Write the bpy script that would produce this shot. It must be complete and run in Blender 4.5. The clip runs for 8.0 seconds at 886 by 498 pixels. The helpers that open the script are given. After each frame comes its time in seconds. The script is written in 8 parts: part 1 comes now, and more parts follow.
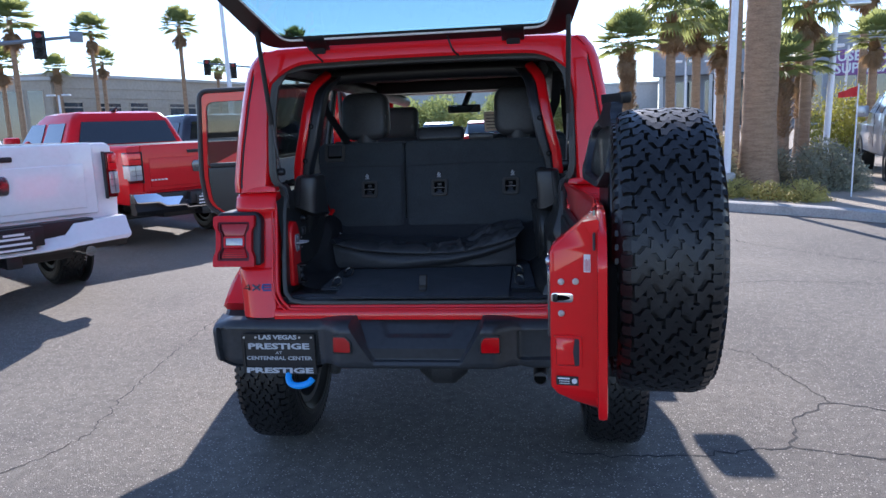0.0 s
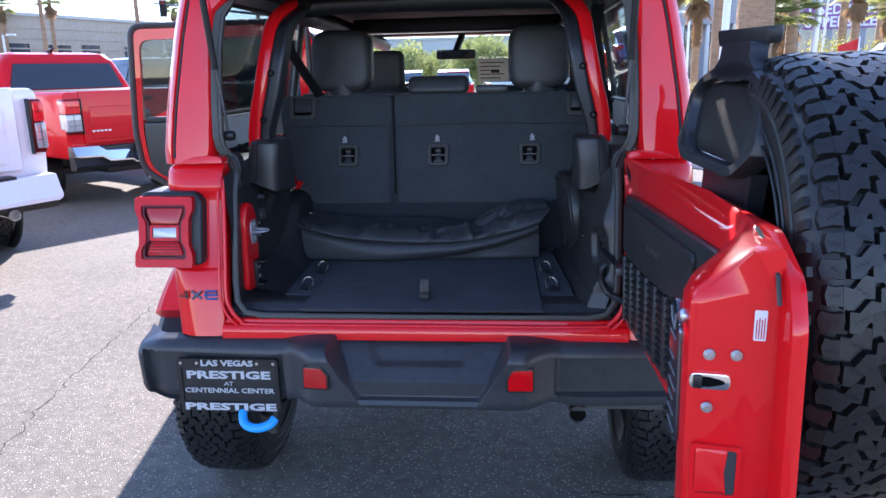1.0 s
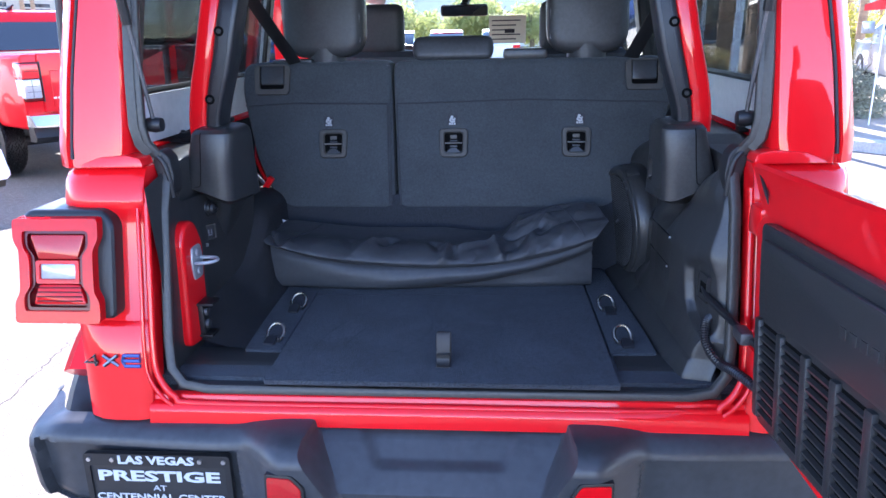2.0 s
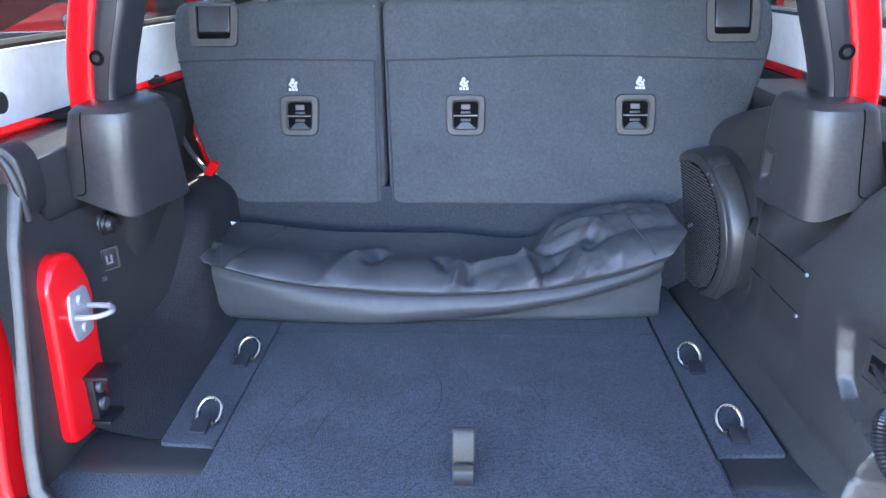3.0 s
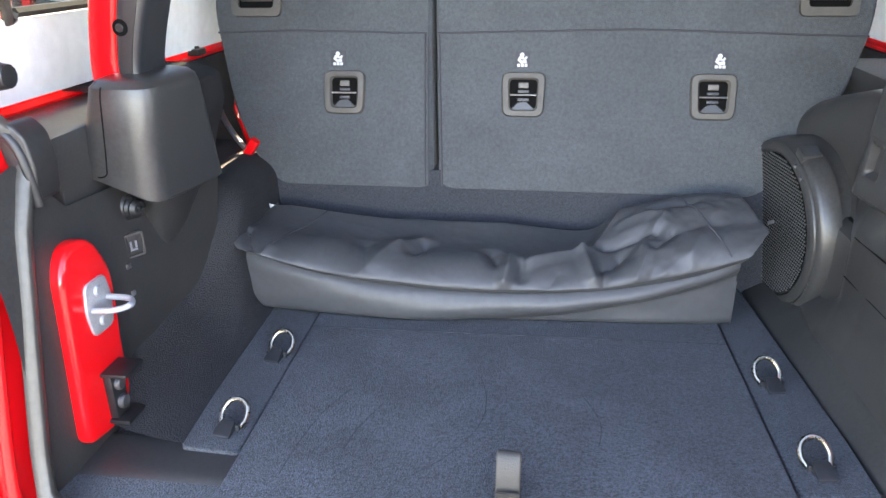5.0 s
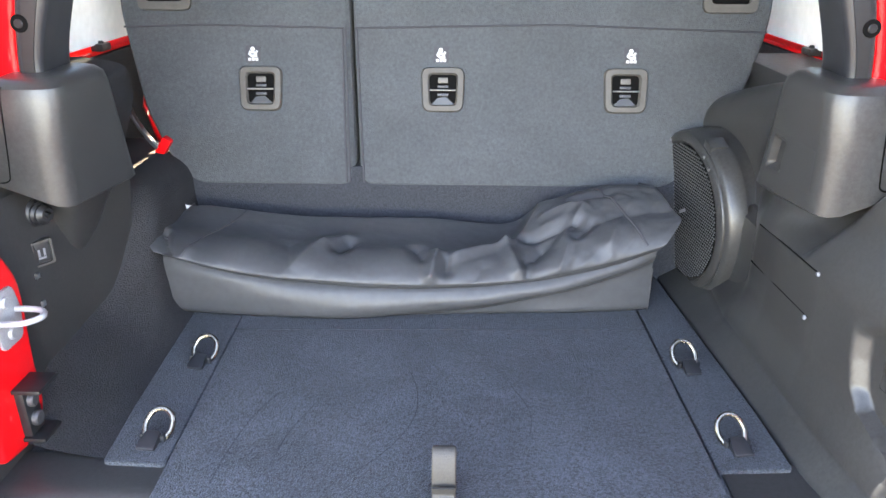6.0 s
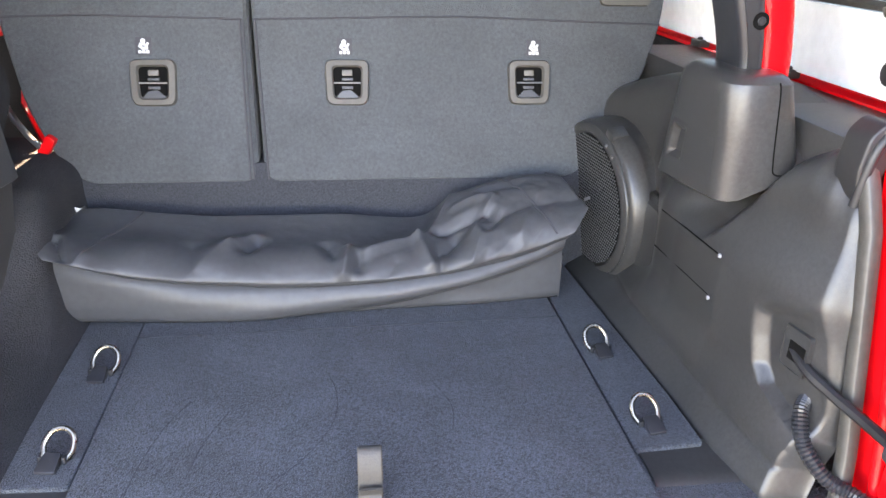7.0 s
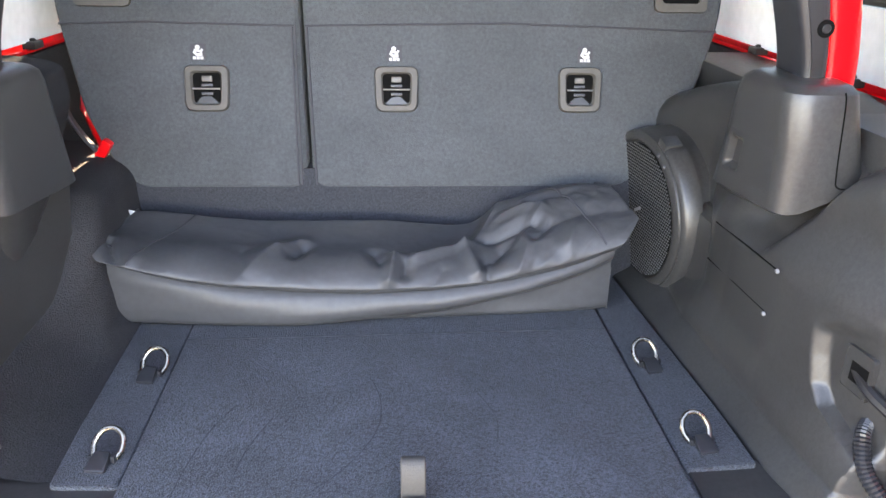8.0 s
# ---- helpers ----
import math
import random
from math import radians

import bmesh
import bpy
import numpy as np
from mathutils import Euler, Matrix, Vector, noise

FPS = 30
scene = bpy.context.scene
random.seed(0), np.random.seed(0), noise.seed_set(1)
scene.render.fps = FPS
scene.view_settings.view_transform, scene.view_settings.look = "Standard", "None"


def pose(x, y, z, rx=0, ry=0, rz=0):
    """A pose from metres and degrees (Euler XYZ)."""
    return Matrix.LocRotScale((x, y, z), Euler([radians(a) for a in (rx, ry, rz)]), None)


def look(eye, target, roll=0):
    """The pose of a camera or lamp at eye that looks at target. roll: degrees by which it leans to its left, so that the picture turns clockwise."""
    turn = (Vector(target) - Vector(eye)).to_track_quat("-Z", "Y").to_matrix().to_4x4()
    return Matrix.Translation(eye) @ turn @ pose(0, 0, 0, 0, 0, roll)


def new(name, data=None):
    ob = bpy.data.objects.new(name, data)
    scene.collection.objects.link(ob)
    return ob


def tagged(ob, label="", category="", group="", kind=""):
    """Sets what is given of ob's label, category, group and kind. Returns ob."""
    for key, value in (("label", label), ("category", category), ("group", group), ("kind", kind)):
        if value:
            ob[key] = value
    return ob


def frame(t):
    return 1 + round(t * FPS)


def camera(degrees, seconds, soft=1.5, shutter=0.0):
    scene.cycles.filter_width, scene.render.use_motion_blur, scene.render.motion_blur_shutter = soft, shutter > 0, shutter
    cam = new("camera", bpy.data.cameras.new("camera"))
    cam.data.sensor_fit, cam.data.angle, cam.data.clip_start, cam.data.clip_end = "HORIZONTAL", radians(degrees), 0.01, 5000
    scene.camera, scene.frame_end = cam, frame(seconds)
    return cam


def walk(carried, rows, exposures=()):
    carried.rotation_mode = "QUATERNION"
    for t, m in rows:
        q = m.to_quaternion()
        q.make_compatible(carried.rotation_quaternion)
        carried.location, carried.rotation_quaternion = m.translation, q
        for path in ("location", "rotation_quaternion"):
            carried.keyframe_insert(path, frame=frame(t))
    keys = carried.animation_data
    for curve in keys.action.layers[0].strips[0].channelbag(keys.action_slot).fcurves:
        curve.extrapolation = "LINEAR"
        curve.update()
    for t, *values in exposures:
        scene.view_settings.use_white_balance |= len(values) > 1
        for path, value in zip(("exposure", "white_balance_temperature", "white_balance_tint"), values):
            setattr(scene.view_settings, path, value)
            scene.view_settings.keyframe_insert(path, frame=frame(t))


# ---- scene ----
cam = camera(62.4, 8.0)
PATH = [
    (0, (0.509, -2.865, 1.58), (0.236, -0.914, 1.24), -2.2),
    (0.5, (0.338, -2.466, 1.575), (0.121, -0.519, 1.173), -1.8),
    (1, (0.265, -2.069, 1.581), (0.085, -0.135, 1.107), -1.3),
    (1.5, (0.163, -1.702, 1.576), (0.005, 0.222, 1.054), -1.2),
    (2, (0.122, -1.336, 1.575), (-0.034, 0.575, 1.004), -1.2),
    (2.2, (0.114, -1.193, 1.572), (-0.044, 0.71, 0.977), -1.3),
    (3.3, (0.009, -0.644, 1.542), (-0.092, 1.211, 0.801), -0.4),
    (3.5, (0.006, -0.615, 1.544), (-0.089, 1.235, 0.789), -0.1),
    (4, (0.009, -0.599, 1.541), (-0.136, 1.241, 0.771), -0.1),
    (4.2, (0.023, -0.604, 1.536), (-0.178, 1.232, 0.768), -0.6),
    (5.3, (0.028, -0.613, 1.534), (-0.237, 1.212, 0.759), -0.8),
    (5.5, (0.024, -0.613, 1.536), (-0.193, 1.216, 0.756), -0.6),
    (6, (0.013, -0.612, 1.542), (-0.025, 1.223, 0.748), 0.2),
    (6.5, (0.002, -0.607, 1.539), (0.145, 1.221, 0.739), 0.9),
    (7, (-0.008, -0.598, 1.54), (0.224, 1.216, 0.73), 1.4),
    (7.5, (-0.013, -0.592, 1.537), (0.185, 1.228, 0.734), 1.3),
    (8, (-0.013, -0.586, 1.54), (0.102, 1.244, 0.742), 1.0),
]
EXPOSURES = [(0, 1.76, 6200, 18), (0.5, 1.91, 6450, 18), (1, 2.7, 6300, 22), (1.5, 3.42, 6300, 24), (2, 3.69, 6200, 24), (3.3, 5.46, 7200, 20), (4.2, 5.58, 8400, 20), (5.3, 5.38, 9700, 20), (6, 5.68, 9900, 20), (7, 5.66, 10300, 24), (8, 5.54, 10200, 23)]
walk(cam, [(t, look(eye, target, roll)) for t, eye, target, roll in PATH], exposures=EXPOSURES)

# ---- light ----
SUN_WAY = Vector((0.28, -1.7, -1.0)).normalized()
SUN_UP = math.asin(-SUN_WAY.z)
world = bpy.data.worlds.new("sky")
scene.world = world
world.use_nodes = True
sky = world.node_tree.nodes.new("ShaderNodeTexSky")
sky.sky_type = "NISHITA"
sky.sun_disc = False
sky.sun_elevation = SUN_UP
sky.sun_rotation = math.atan2(-SUN_WAY.x, -SUN_WAY.y)
sky.dust_density = 0.0
sky.ozone_density = 2.0
sky.air_density = 0.8
sky.altitude = 620
world.node_tree.links.new(sky.outputs[0], world.node_tree.nodes["Background"].inputs[0])
world.node_tree.nodes["Background"].inputs[1].default_value = 0.10
sun = new("sun", bpy.data.lights.new("sun", "SUN"))
sun.data.energy = 2.75
sun.data.angle = radians(0.6)
sun.data.color = (1.0, 0.95, 0.88)
sun.matrix_world = Matrix.Translation((0, 0, 30)) @ SUN_WAY.to_track_quat("-Z", "Y").to_matrix().to_4x4()

# ---- materials ----
def mat(name, color, rough=0.5, metal=0.0, vary=0.0, scale=20.0, bump=0.0, bump_scale=200.0, coat=0.0, spec=0.5,
        emit=0.0, alpha=1.0, transmission=0.0, stretch=(1, 1, 1), rand=0.0, second=None, ior=1.45, distance=0.002, sheen=0.0, patch=0.0, patch_by=0.16, hard=0.14):
    m = bpy.data.materials.new(name)
    m.use_nodes = True
    t = m.node_tree
    b = t.nodes["Principled BSDF"]
    b.inputs["Base Color"].default_value = (*color, 1)
    b.inputs["Roughness"].default_value = rough
    b.inputs["Metallic"].default_value = metal
    b.inputs["Coat Weight"].default_value = coat
    b.inputs["Coat Roughness"].default_value = 0.04
    b.inputs["Specular IOR Level"].default_value = spec
    b.inputs["Transmission Weight"].default_value = transmission
    b.inputs["IOR"].default_value = ior
    b.inputs["Sheen Weight"].default_value = sheen
    if emit:
        b.inputs["Emission Color"].default_value = (*color, 1)
        b.inputs["Emission Strength"].default_value = emit
    co = t.nodes.new("ShaderNodeTexCoord")
    mp = t.nodes.new("ShaderNodeMapping")
    mp.inputs["Scale"].default_value = stretch
    t.links.new(co.outputs["Object"], mp.inputs["Vector"])
    if vary or second:
        n1 = t.nodes.new("ShaderNodeTexNoise")
        n1.inputs["Scale"].default_value = scale
        n1.inputs["Detail"].default_value = 6
        n1.inputs["Roughness"].default_value = 0.65
        t.links.new(mp.outputs[0], n1.inputs["Vector"])
        n2 = t.nodes.new("ShaderNodeTexNoise")
        n2.inputs["Scale"].default_value = scale * 9
        n2.inputs["Detail"].default_value = 3
        t.links.new(mp.outputs[0], n2.inputs["Vector"])
        add = t.nodes.new("ShaderNodeMath")
        add.operation = "ADD"
        half = t.nodes.new("ShaderNodeMath")
        half.operation = "MULTIPLY"
        half.inputs[1].default_value = 0.5
        t.links.new(n1.outputs[0], add.inputs[0])
        t.links.new(n2.outputs[0], add.inputs[1])
        t.links.new(add.outputs[0], half.inputs[0])
        ramp = t.nodes.new("ShaderNodeValToRGB")
        ramp.color_ramp.elements[0].position = 0.5 - hard
        ramp.color_ramp.elements[1].position = 0.5 + hard
        low = second or tuple(c * (1 - vary) for c in color)
        high = color if second else tuple(min(1, c * (1 + vary)) for c in color)
        ramp.color_ramp.elements[0].color = (*low, 1)
        ramp.color_ramp.elements[1].color = (*high, 1)
        t.links.new(half.outputs[0], ramp.inputs[0])
        out = ramp.outputs[0]
        if rand:
            info = t.nodes.new("ShaderNodeObjectInfo")
            hs = t.nodes.new("ShaderNodeHueSaturation")
            mr = t.nodes.new("ShaderNodeMapRange")
            mr.inputs["To Min"].default_value = 1 - rand
            mr.inputs["To Max"].default_value = 1 + rand
            t.links.new(info.outputs["Random"], mr.inputs[0])
            t.links.new(mr.outputs[0], hs.inputs["Value"])
            t.links.new(out, hs.inputs["Color"])
            out = hs.outputs[0]
        if patch:
            n3 = t.nodes.new("ShaderNodeTexNoise")
            n3.inputs["Scale"].default_value = patch
            n3.inputs["Detail"].default_value = 5
            n3.inputs["Distortion"].default_value = 0.8
            t.links.new(co.outputs["Object"], n3.inputs["Vector"])
            pm = t.nodes.new("ShaderNodeMapRange")
            pm.inputs["From Min"].default_value, pm.inputs["From Max"].default_value = 0.3, 0.7
            pm.inputs["To Min"].default_value, pm.inputs["To Max"].default_value = 1 - patch_by, 1 + patch_by
            t.links.new(n3.outputs[0], pm.inputs[0])
            ph = t.nodes.new("ShaderNodeHueSaturation")
            t.links.new(pm.outputs[0], ph.inputs["Value"])
            t.links.new(out, ph.inputs["Color"])
            out = ph.outputs[0]
        t.links.new(out, b.inputs["Base Color"])
        rr = t.nodes.new("ShaderNodeMapRange")
        rr.inputs["To Min"].default_value = max(0.0, rough - 0.12)
        rr.inputs["To Max"].default_value = min(1.0, rough + 0.12)
        t.links.new(n1.outputs[0], rr.inputs[0])
        t.links.new(rr.outputs[0], b.inputs["Roughness"])
    if bump:
        nb = t.nodes.new("ShaderNodeTexNoise")
        nb.inputs["Scale"].default_value = bump_scale
        nb.inputs["Detail"].default_value = 4
        t.links.new(mp.outputs[0], nb.inputs["Vector"])
        bp = t.nodes.new("ShaderNodeBump")
        bp.inputs["Strength"].default_value = bump
        bp.inputs["Distance"].default_value = distance
        t.links.new(nb.outputs[0], bp.inputs["Height"])
        t.links.new(bp.outputs[0], b.inputs["Normal"])
    return m


def clear(name, tint, dark=0.0, rough=0.0):
    """Thin glass: a tinted transparent sheet with a mirror-like gloss that rises at grazing angles."""
    m = bpy.data.materials.new(name)
    m.use_nodes = True
    t = m.node_tree
    t.nodes.remove(t.nodes["Principled BSDF"])
    tr = t.nodes.new("ShaderNodeBsdfTransparent")
    tr.inputs[0].default_value = (*(c * (1 - dark) for c in tint), 1)
    gl = t.nodes.new("ShaderNodeBsdfGlossy")
    gl.inputs["Roughness"].default_value = rough
    fr = t.nodes.new("ShaderNodeLayerWeight")
    fr.inputs[0].default_value = 0.5
    pw = t.nodes.new("ShaderNodeMath")
    pw.operation = "POWER"
    pw.inputs[1].default_value = 4.5
    t.links.new(fr.outputs["Facing"], pw.inputs[0])
    gr = t.nodes.new("ShaderNodeMapRange")
    gr.inputs["To Min"].default_value = 0.04
    gr.inputs["To Max"].default_value = 0.9
    t.links.new(pw.outputs[0], gr.inputs[0])
    mx = t.nodes.new("ShaderNodeMixShader")
    t.links.new(gr.outputs[0], mx.inputs[0])
    t.links.new(tr.outputs[0], mx.inputs[1])
    t.links.new(gl.outputs[0], mx.inputs[2])
    t.links.new(mx.outputs[0], t.nodes["Material Output"].inputs[0])
    return m


RED = mat("red_paint", (0.74, 0.008, 0.011), 0.35, 0.0, 0.03, 3, 0, coat=0.8, spec=0.05)
RED.node_tree.nodes["Principled BSDF"].inputs["Coat Roughness"].default_value = 0.025
TRUCK_RED = mat("truck_red_paint", (0.62, 0.008, 0.014), 0.35, 0.0, 0.03, 3, 0, coat=0.5, spec=0.1)
WHITE_PAINT = mat("white_paint", (0.78, 0.78, 0.79), 0.3, 0, 0.03, 3, coat=1.0)
GREY_PAINT = mat("silver_paint", (0.45, 0.46, 0.48), 0.3, 0.5, 0.03, 3, coat=1.0)
BLUE_PAINT = mat("blue_paint", (0.03, 0.09, 0.32), 0.3, 0.2, 0.03, 3, coat=1.0)
DARK_PAINT = mat("dark_paint", (0.02, 0.022, 0.03), 0.3, 0.2, 0.03, 3, coat=1.0)
PLASTIC = mat("grained_plastic", (0.029, 0.0285, 0.028), 0.34, 0, 0.32, 170, bump=0.3, bump_scale=520, distance=0.0006, spec=0.5, patch=5, patch_by=0.08)
BUMPER = mat("bumper_plastic", (0.036, 0.038, 0.042), 0.38, 0, 0.2, 5, 0.25, 700, distance=0.0006)
TRIM = mat("smooth_black_trim", (0.012, 0.012, 0.013), 0.42, 0, 0.2, 8)
SEAL_DARK = mat("folded_rubber", (0.017, 0.0165, 0.017), 0.5, 0, 0.2, 12)
SEAL = mat("rubber_seal", (0.048, 0.045, 0.040), 0.45, 0, 0.2, 12)
ARM = mat("lamp_arm_plastic", (0.018, 0.019, 0.022), 0.34, 0, 0.2, 6, 0.2, 700, distance=0.0005)
RUBBER = mat("tyre_rubber", (0.013, 0.013, 0.0135), 0.40, 0, 0.35, 14, 0.25, 260)
# near-black put in as the shade inside holes, slots and cuts; also on seams
SHADE_BLACK = mat("shade_black", (0.003, 0.003, 0.003), 0.9, 0, 0, spec=0.1)
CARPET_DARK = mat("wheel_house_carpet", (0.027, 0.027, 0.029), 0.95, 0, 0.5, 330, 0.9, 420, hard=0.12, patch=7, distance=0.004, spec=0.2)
CARPET = mat("cargo_carpet", (0.035, 0.041, 0.050), 0.95, 0, 0.9, 270, 1.0, 420, hard=0.09, patch=8, patch_by=0.22, distance=0.006, sheen=0.12, spec=0.2)
FELT = mat("seat_back_felt", (0.050, 0.055, 0.059), 0.95, 0, 0.30, 170, 0.6, 450, patch=6, patch_by=0.12, distance=0.003, sheen=0.1, spec=0.2)
LEATHER = mat("black_leather", (0.04, 0.04, 0.042), 0.42, 0, 0.2, 12, 0.35, 350)
VINYL = mat("bag_vinyl", (0.043, 0.044, 0.047), 0.47, 0, 0.14, 9, 0.25, 900, distance=0.0006, spec=0.4)
STITCH_PALE = mat("pale_print", (0.42, 0.42, 0.42), 0.7)
STITCH = mat("stitching", (0.16, 0.16, 0.17), 0.7)
CHROME = mat("chrome", (0.88, 0.88, 0.89), 0.12, 1.0, 0.05, 10)
RING = mat("ring_steel", (0.17, 0.155, 0.13), 0.27, 1.0, 0.1, 30)
ZINC = mat("bright_zinc", (0.36, 0.36, 0.37), 0.40, 0.45, 0.15, 60)
STRAP = mat("grey_webbing", (0.030, 0.027, 0.024), 0.55, 0, 0.3, 300, 0.5, 500, distance=0.001)
RISER = mat("riser_carpet", (0.027, 0.029, 0.034), 0.95, 0, 0.6, 300, 0.9, 400, spec=0.2)
STEEL = mat("zinc_steel", (0.55, 0.56, 0.58), 0.32, 1.0, 0.1, 30)
DULL = mat("dull_metal", (0.12, 0.12, 0.125), 0.5, 0.8, 0.25, 14)
HARDTOP = mat("hardtop_lining", (0.82, 0.82, 0.80), 0.75, 0, 0.06, 5, 0.2, 300)
LINER = mat("dark_headliner", (0.05, 0.05, 0.052), 0.9, 0, 0.15, 8, 0.3, 400)
GLASS = clear("clear_glass", (0.93, 0.97, 0.95))
REARGLASS = clear("rear_glass_tint", (0.52, 0.64, 0.64), 0.1)
TINT = clear("tinted_glass", (0.6, 0.65, 0.65), 0.3)
def leafy(name, color, glow, rough=0.55, vary=0.4, scale=3):
    """A leaf that lets light through."""
    m = mat(name, color, rough, 0, vary, scale, rand=0.12)
    t = m.node_tree
    b = t.nodes["Principled BSDF"]
    tl = t.nodes.new("ShaderNodeBsdfTranslucent")
    tl.inputs[0].default_value = (*glow, 1)
    mx = t.nodes.new("ShaderNodeMixShader")
    mx.inputs[0].default_value = 0.42
    t.links.new(b.outputs[0], mx.inputs[1])
    t.links.new(tl.outputs[0], mx.inputs[2])
    t.links.new(mx.outputs[0], t.nodes["Material Output"].inputs[0])
    return m


CARGLASS = mat("dark_car_glass", (0.01, 0.014, 0.02), 0.05, 0, 0.1, 3, coat=1.0)
LENS_RED = mat("red_lens", (0.58, 0.002, 0.005), 0.10, 0, 0.1, 6, coat=0.35, spec=0.1)
LENS_BRIGHT = mat("bright_red_lens", (0.75, 0.015, 0.02), 0.12, 0, 0.2, 40, coat=0.8, spec=0.3)
LENS_DEEP = mat("deep_red_lens", (0.10, 0.003, 0.005), 0.1, 0, 0.1, 60, coat=0.35, spec=0.1)
LENS_PALE = mat("pale_red_lens", (0.42, 0.016, 0.016), 0.15, 0, 0.1, 40, coat=0.7, spec=0.1)
LENS_WHITE = mat("reverse_lamp_lens", (0.34, 0.35, 0.37), 0.18, 0.2, 0.15, 80, coat=1.0)
PLATE_PRINT = mat("grey_plate_print", (0.46, 0.47, 0.49), 0.6)
PRINT = mat("white_print", (0.75, 0.75, 0.76), 0.55)
PLATE = mat("plate_black", (0.02, 0.02, 0.021), 0.4, 0, 0.1, 20)
PAPER = mat("paper_sheet", (0.8, 0.77, 0.62), 0.8, 0, 0.05, 8)
INK = mat("dark_ink", (0.03, 0.03, 0.035), 0.7)
RED_INK = mat("red_ink", (0.55, 0.03, 0.04), 0.6)
HOOK_BLUE = mat("blue_powder_coat", (0.01, 0.33, 0.85), 0.4, 0, 0.06, 12)
BADGE = mat("badge_chrome", (0.14, 0.15, 0.17), 0.2, 0.9, 0.1, 20)
BADGE_BLUE = mat("badge_blue", (0.07, 0.12, 0.32), 0.2, 0.5)
GRILLE = mat("speaker_mesh", (0.06, 0.06, 0.06), 0.45, 0.3)
BRACKET = mat("bracket_plastic", (0.09, 0.08, 0.07), 0.5, 0, 0.1, 40)
BRACKET_DARK = mat("bracket_dark_plastic", (0.03, 0.03, 0.033), 0.5, 0, 0.1, 40)
FRAME = mat("bezel_plastic", (0.070, 0.064, 0.057), 0.55, 0, 0.1, 10, spec=0.25, bump=0.2, bump_scale=700, distance=0.0005)

# ---- mesh helpers ----
def put(name, bm, material, smooth=35.0):
    bmesh.ops.recalc_face_normals(bm, faces=bm.faces)
    lim = radians(smooth)
    for f in bm.faces:
        f.smooth = True
    for e in bm.edges:
        if len(e.link_faces) == 2 and e.calc_face_angle(0) > lim:
            e.smooth = False
    me = bpy.data.meshes.new(name)
    bm.to_mesh(me)
    bm.free()
    me.materials.append(material)
    return new(name, me)


def part(name, bm, material, parent, label="", smooth=35.0):
    ob = put(name, bm, material, smooth)
    ob.parent = parent
    return tagged(ob, label)


def thing(name, bm, material, label, category, group="", kind="", smooth=35.0):
    return tagged(put(name, bm, material, smooth), label, category, group, kind)


def root(name, m, label, category, group=""):
    ob = new(name)
    ob.empty_display_size = 0.1
    ob.matrix_world = m
    return tagged(ob, label, category, group)


def bev(bm, edges, r, n=2):
    if r > 0:
        bmesh.ops.bevel(bm, geom=list(edges), offset=r, segments=n, profile=0.6, affect="EDGES", clamp_overlap=True)


def box(x0, x1, y0, y1, z0, z1, r=0.0, n=2, bm=None):
    own = bmesh.new()
    bmesh.ops.create_cube(own, size=1.0)
    for v in own.verts:
        v.co = Vector((x0 + (v.co.x + 0.5) * (x1 - x0), y0 + (v.co.y + 0.5) * (y1 - y0), z0 + (v.co.z + 0.5) * (z1 - z0)))
    bev(own, own.edges, r, n)
    return merge(bm, own)


def merge(bm, own):
    if bm is None:
        return own
    me = bpy.data.meshes.new("tmp")
    own.to_mesh(me)
    own.free()
    bm.from_mesh(me)
    bpy.data.meshes.remove(me)
    return bm


def moved(bm, m):
    bmesh.ops.transform(bm, matrix=m, verts=bm.verts)
    return bm


def rounded(poly, r, n=4):
    """A polygon with its corners rounded by radius r."""
    out = []
    k = len(poly)
    for i in range(k):
        p, a, b = Vector(poly[i]), Vector(poly[i - 1]), Vector(poly[(i + 1) % k])
        da, db = (a - p), (b - p)
        d = min(r, da.length * 0.48, db.length * 0.48)
        s, e = p + da.normalized() * d, p + db.normalized() * d
        for j in range(n + 1):
            u = j / n
            out.append(tuple((1 - u) ** 2 * s + 2 * u * (1 - u) * p + u * u * e))
    return out


def rect(x0, x1, y0, y1):
    return [(x0, y0), (x1, y0), (x1, y1), (x0, y1)]


def prism(poly, axis, a, b, r=0.0, n=2, bm=None):
    """A polygon pushed along an axis from a to b; r rounds the rim."""
    own = bmesh.new()
    at = {"x": lambda u, v, w: (w, u, v), "y": lambda u, v, w: (u, w, v), "z": lambda u, v, w: (u, v, w)}[axis]
    low = [own.verts.new(at(u, v, a)) for u, v in poly]
    top = [own.verts.new(at(u, v, b)) for u, v in poly]
    f0, f1 = own.faces.new(low), own.faces.new(top)
    k = len(poly)
    for i in range(k):
        own.faces.new((low[i], low[(i + 1) % k], top[(i + 1) % k], top[i]))
    if r > 0:
        bmesh.ops.recalc_face_normals(own, faces=own.faces)
        bev(own, set(f0.edges) | set(f1.edges), r, n)
    return merge(bm, own)


def ring(outer, inner, axis, a, b, bm=None):
    """A frame: the band between two outlines of equal point count, pushed along an axis."""
    own = bmesh.new()
    at = {"x": lambda u, v, w: (w, u, v), "y": lambda u, v, w: (u, w, v), "z": lambda u, v, w: (u, v, w)}[axis]
    loops = [[own.verts.new(at(u, v, w)) for u, v in pl] for pl, w in ((outer, a), (outer, b), (inner, b), (inner, a))]
    k = len(outer)
    for j in range(4):
        p, q = loops[j], loops[(j + 1) % 4]
        for i in range(k):
            own.faces.new((p[i], p[(i + 1) % k], q[(i + 1) % k], q[i]))
    return merge(bm, own)


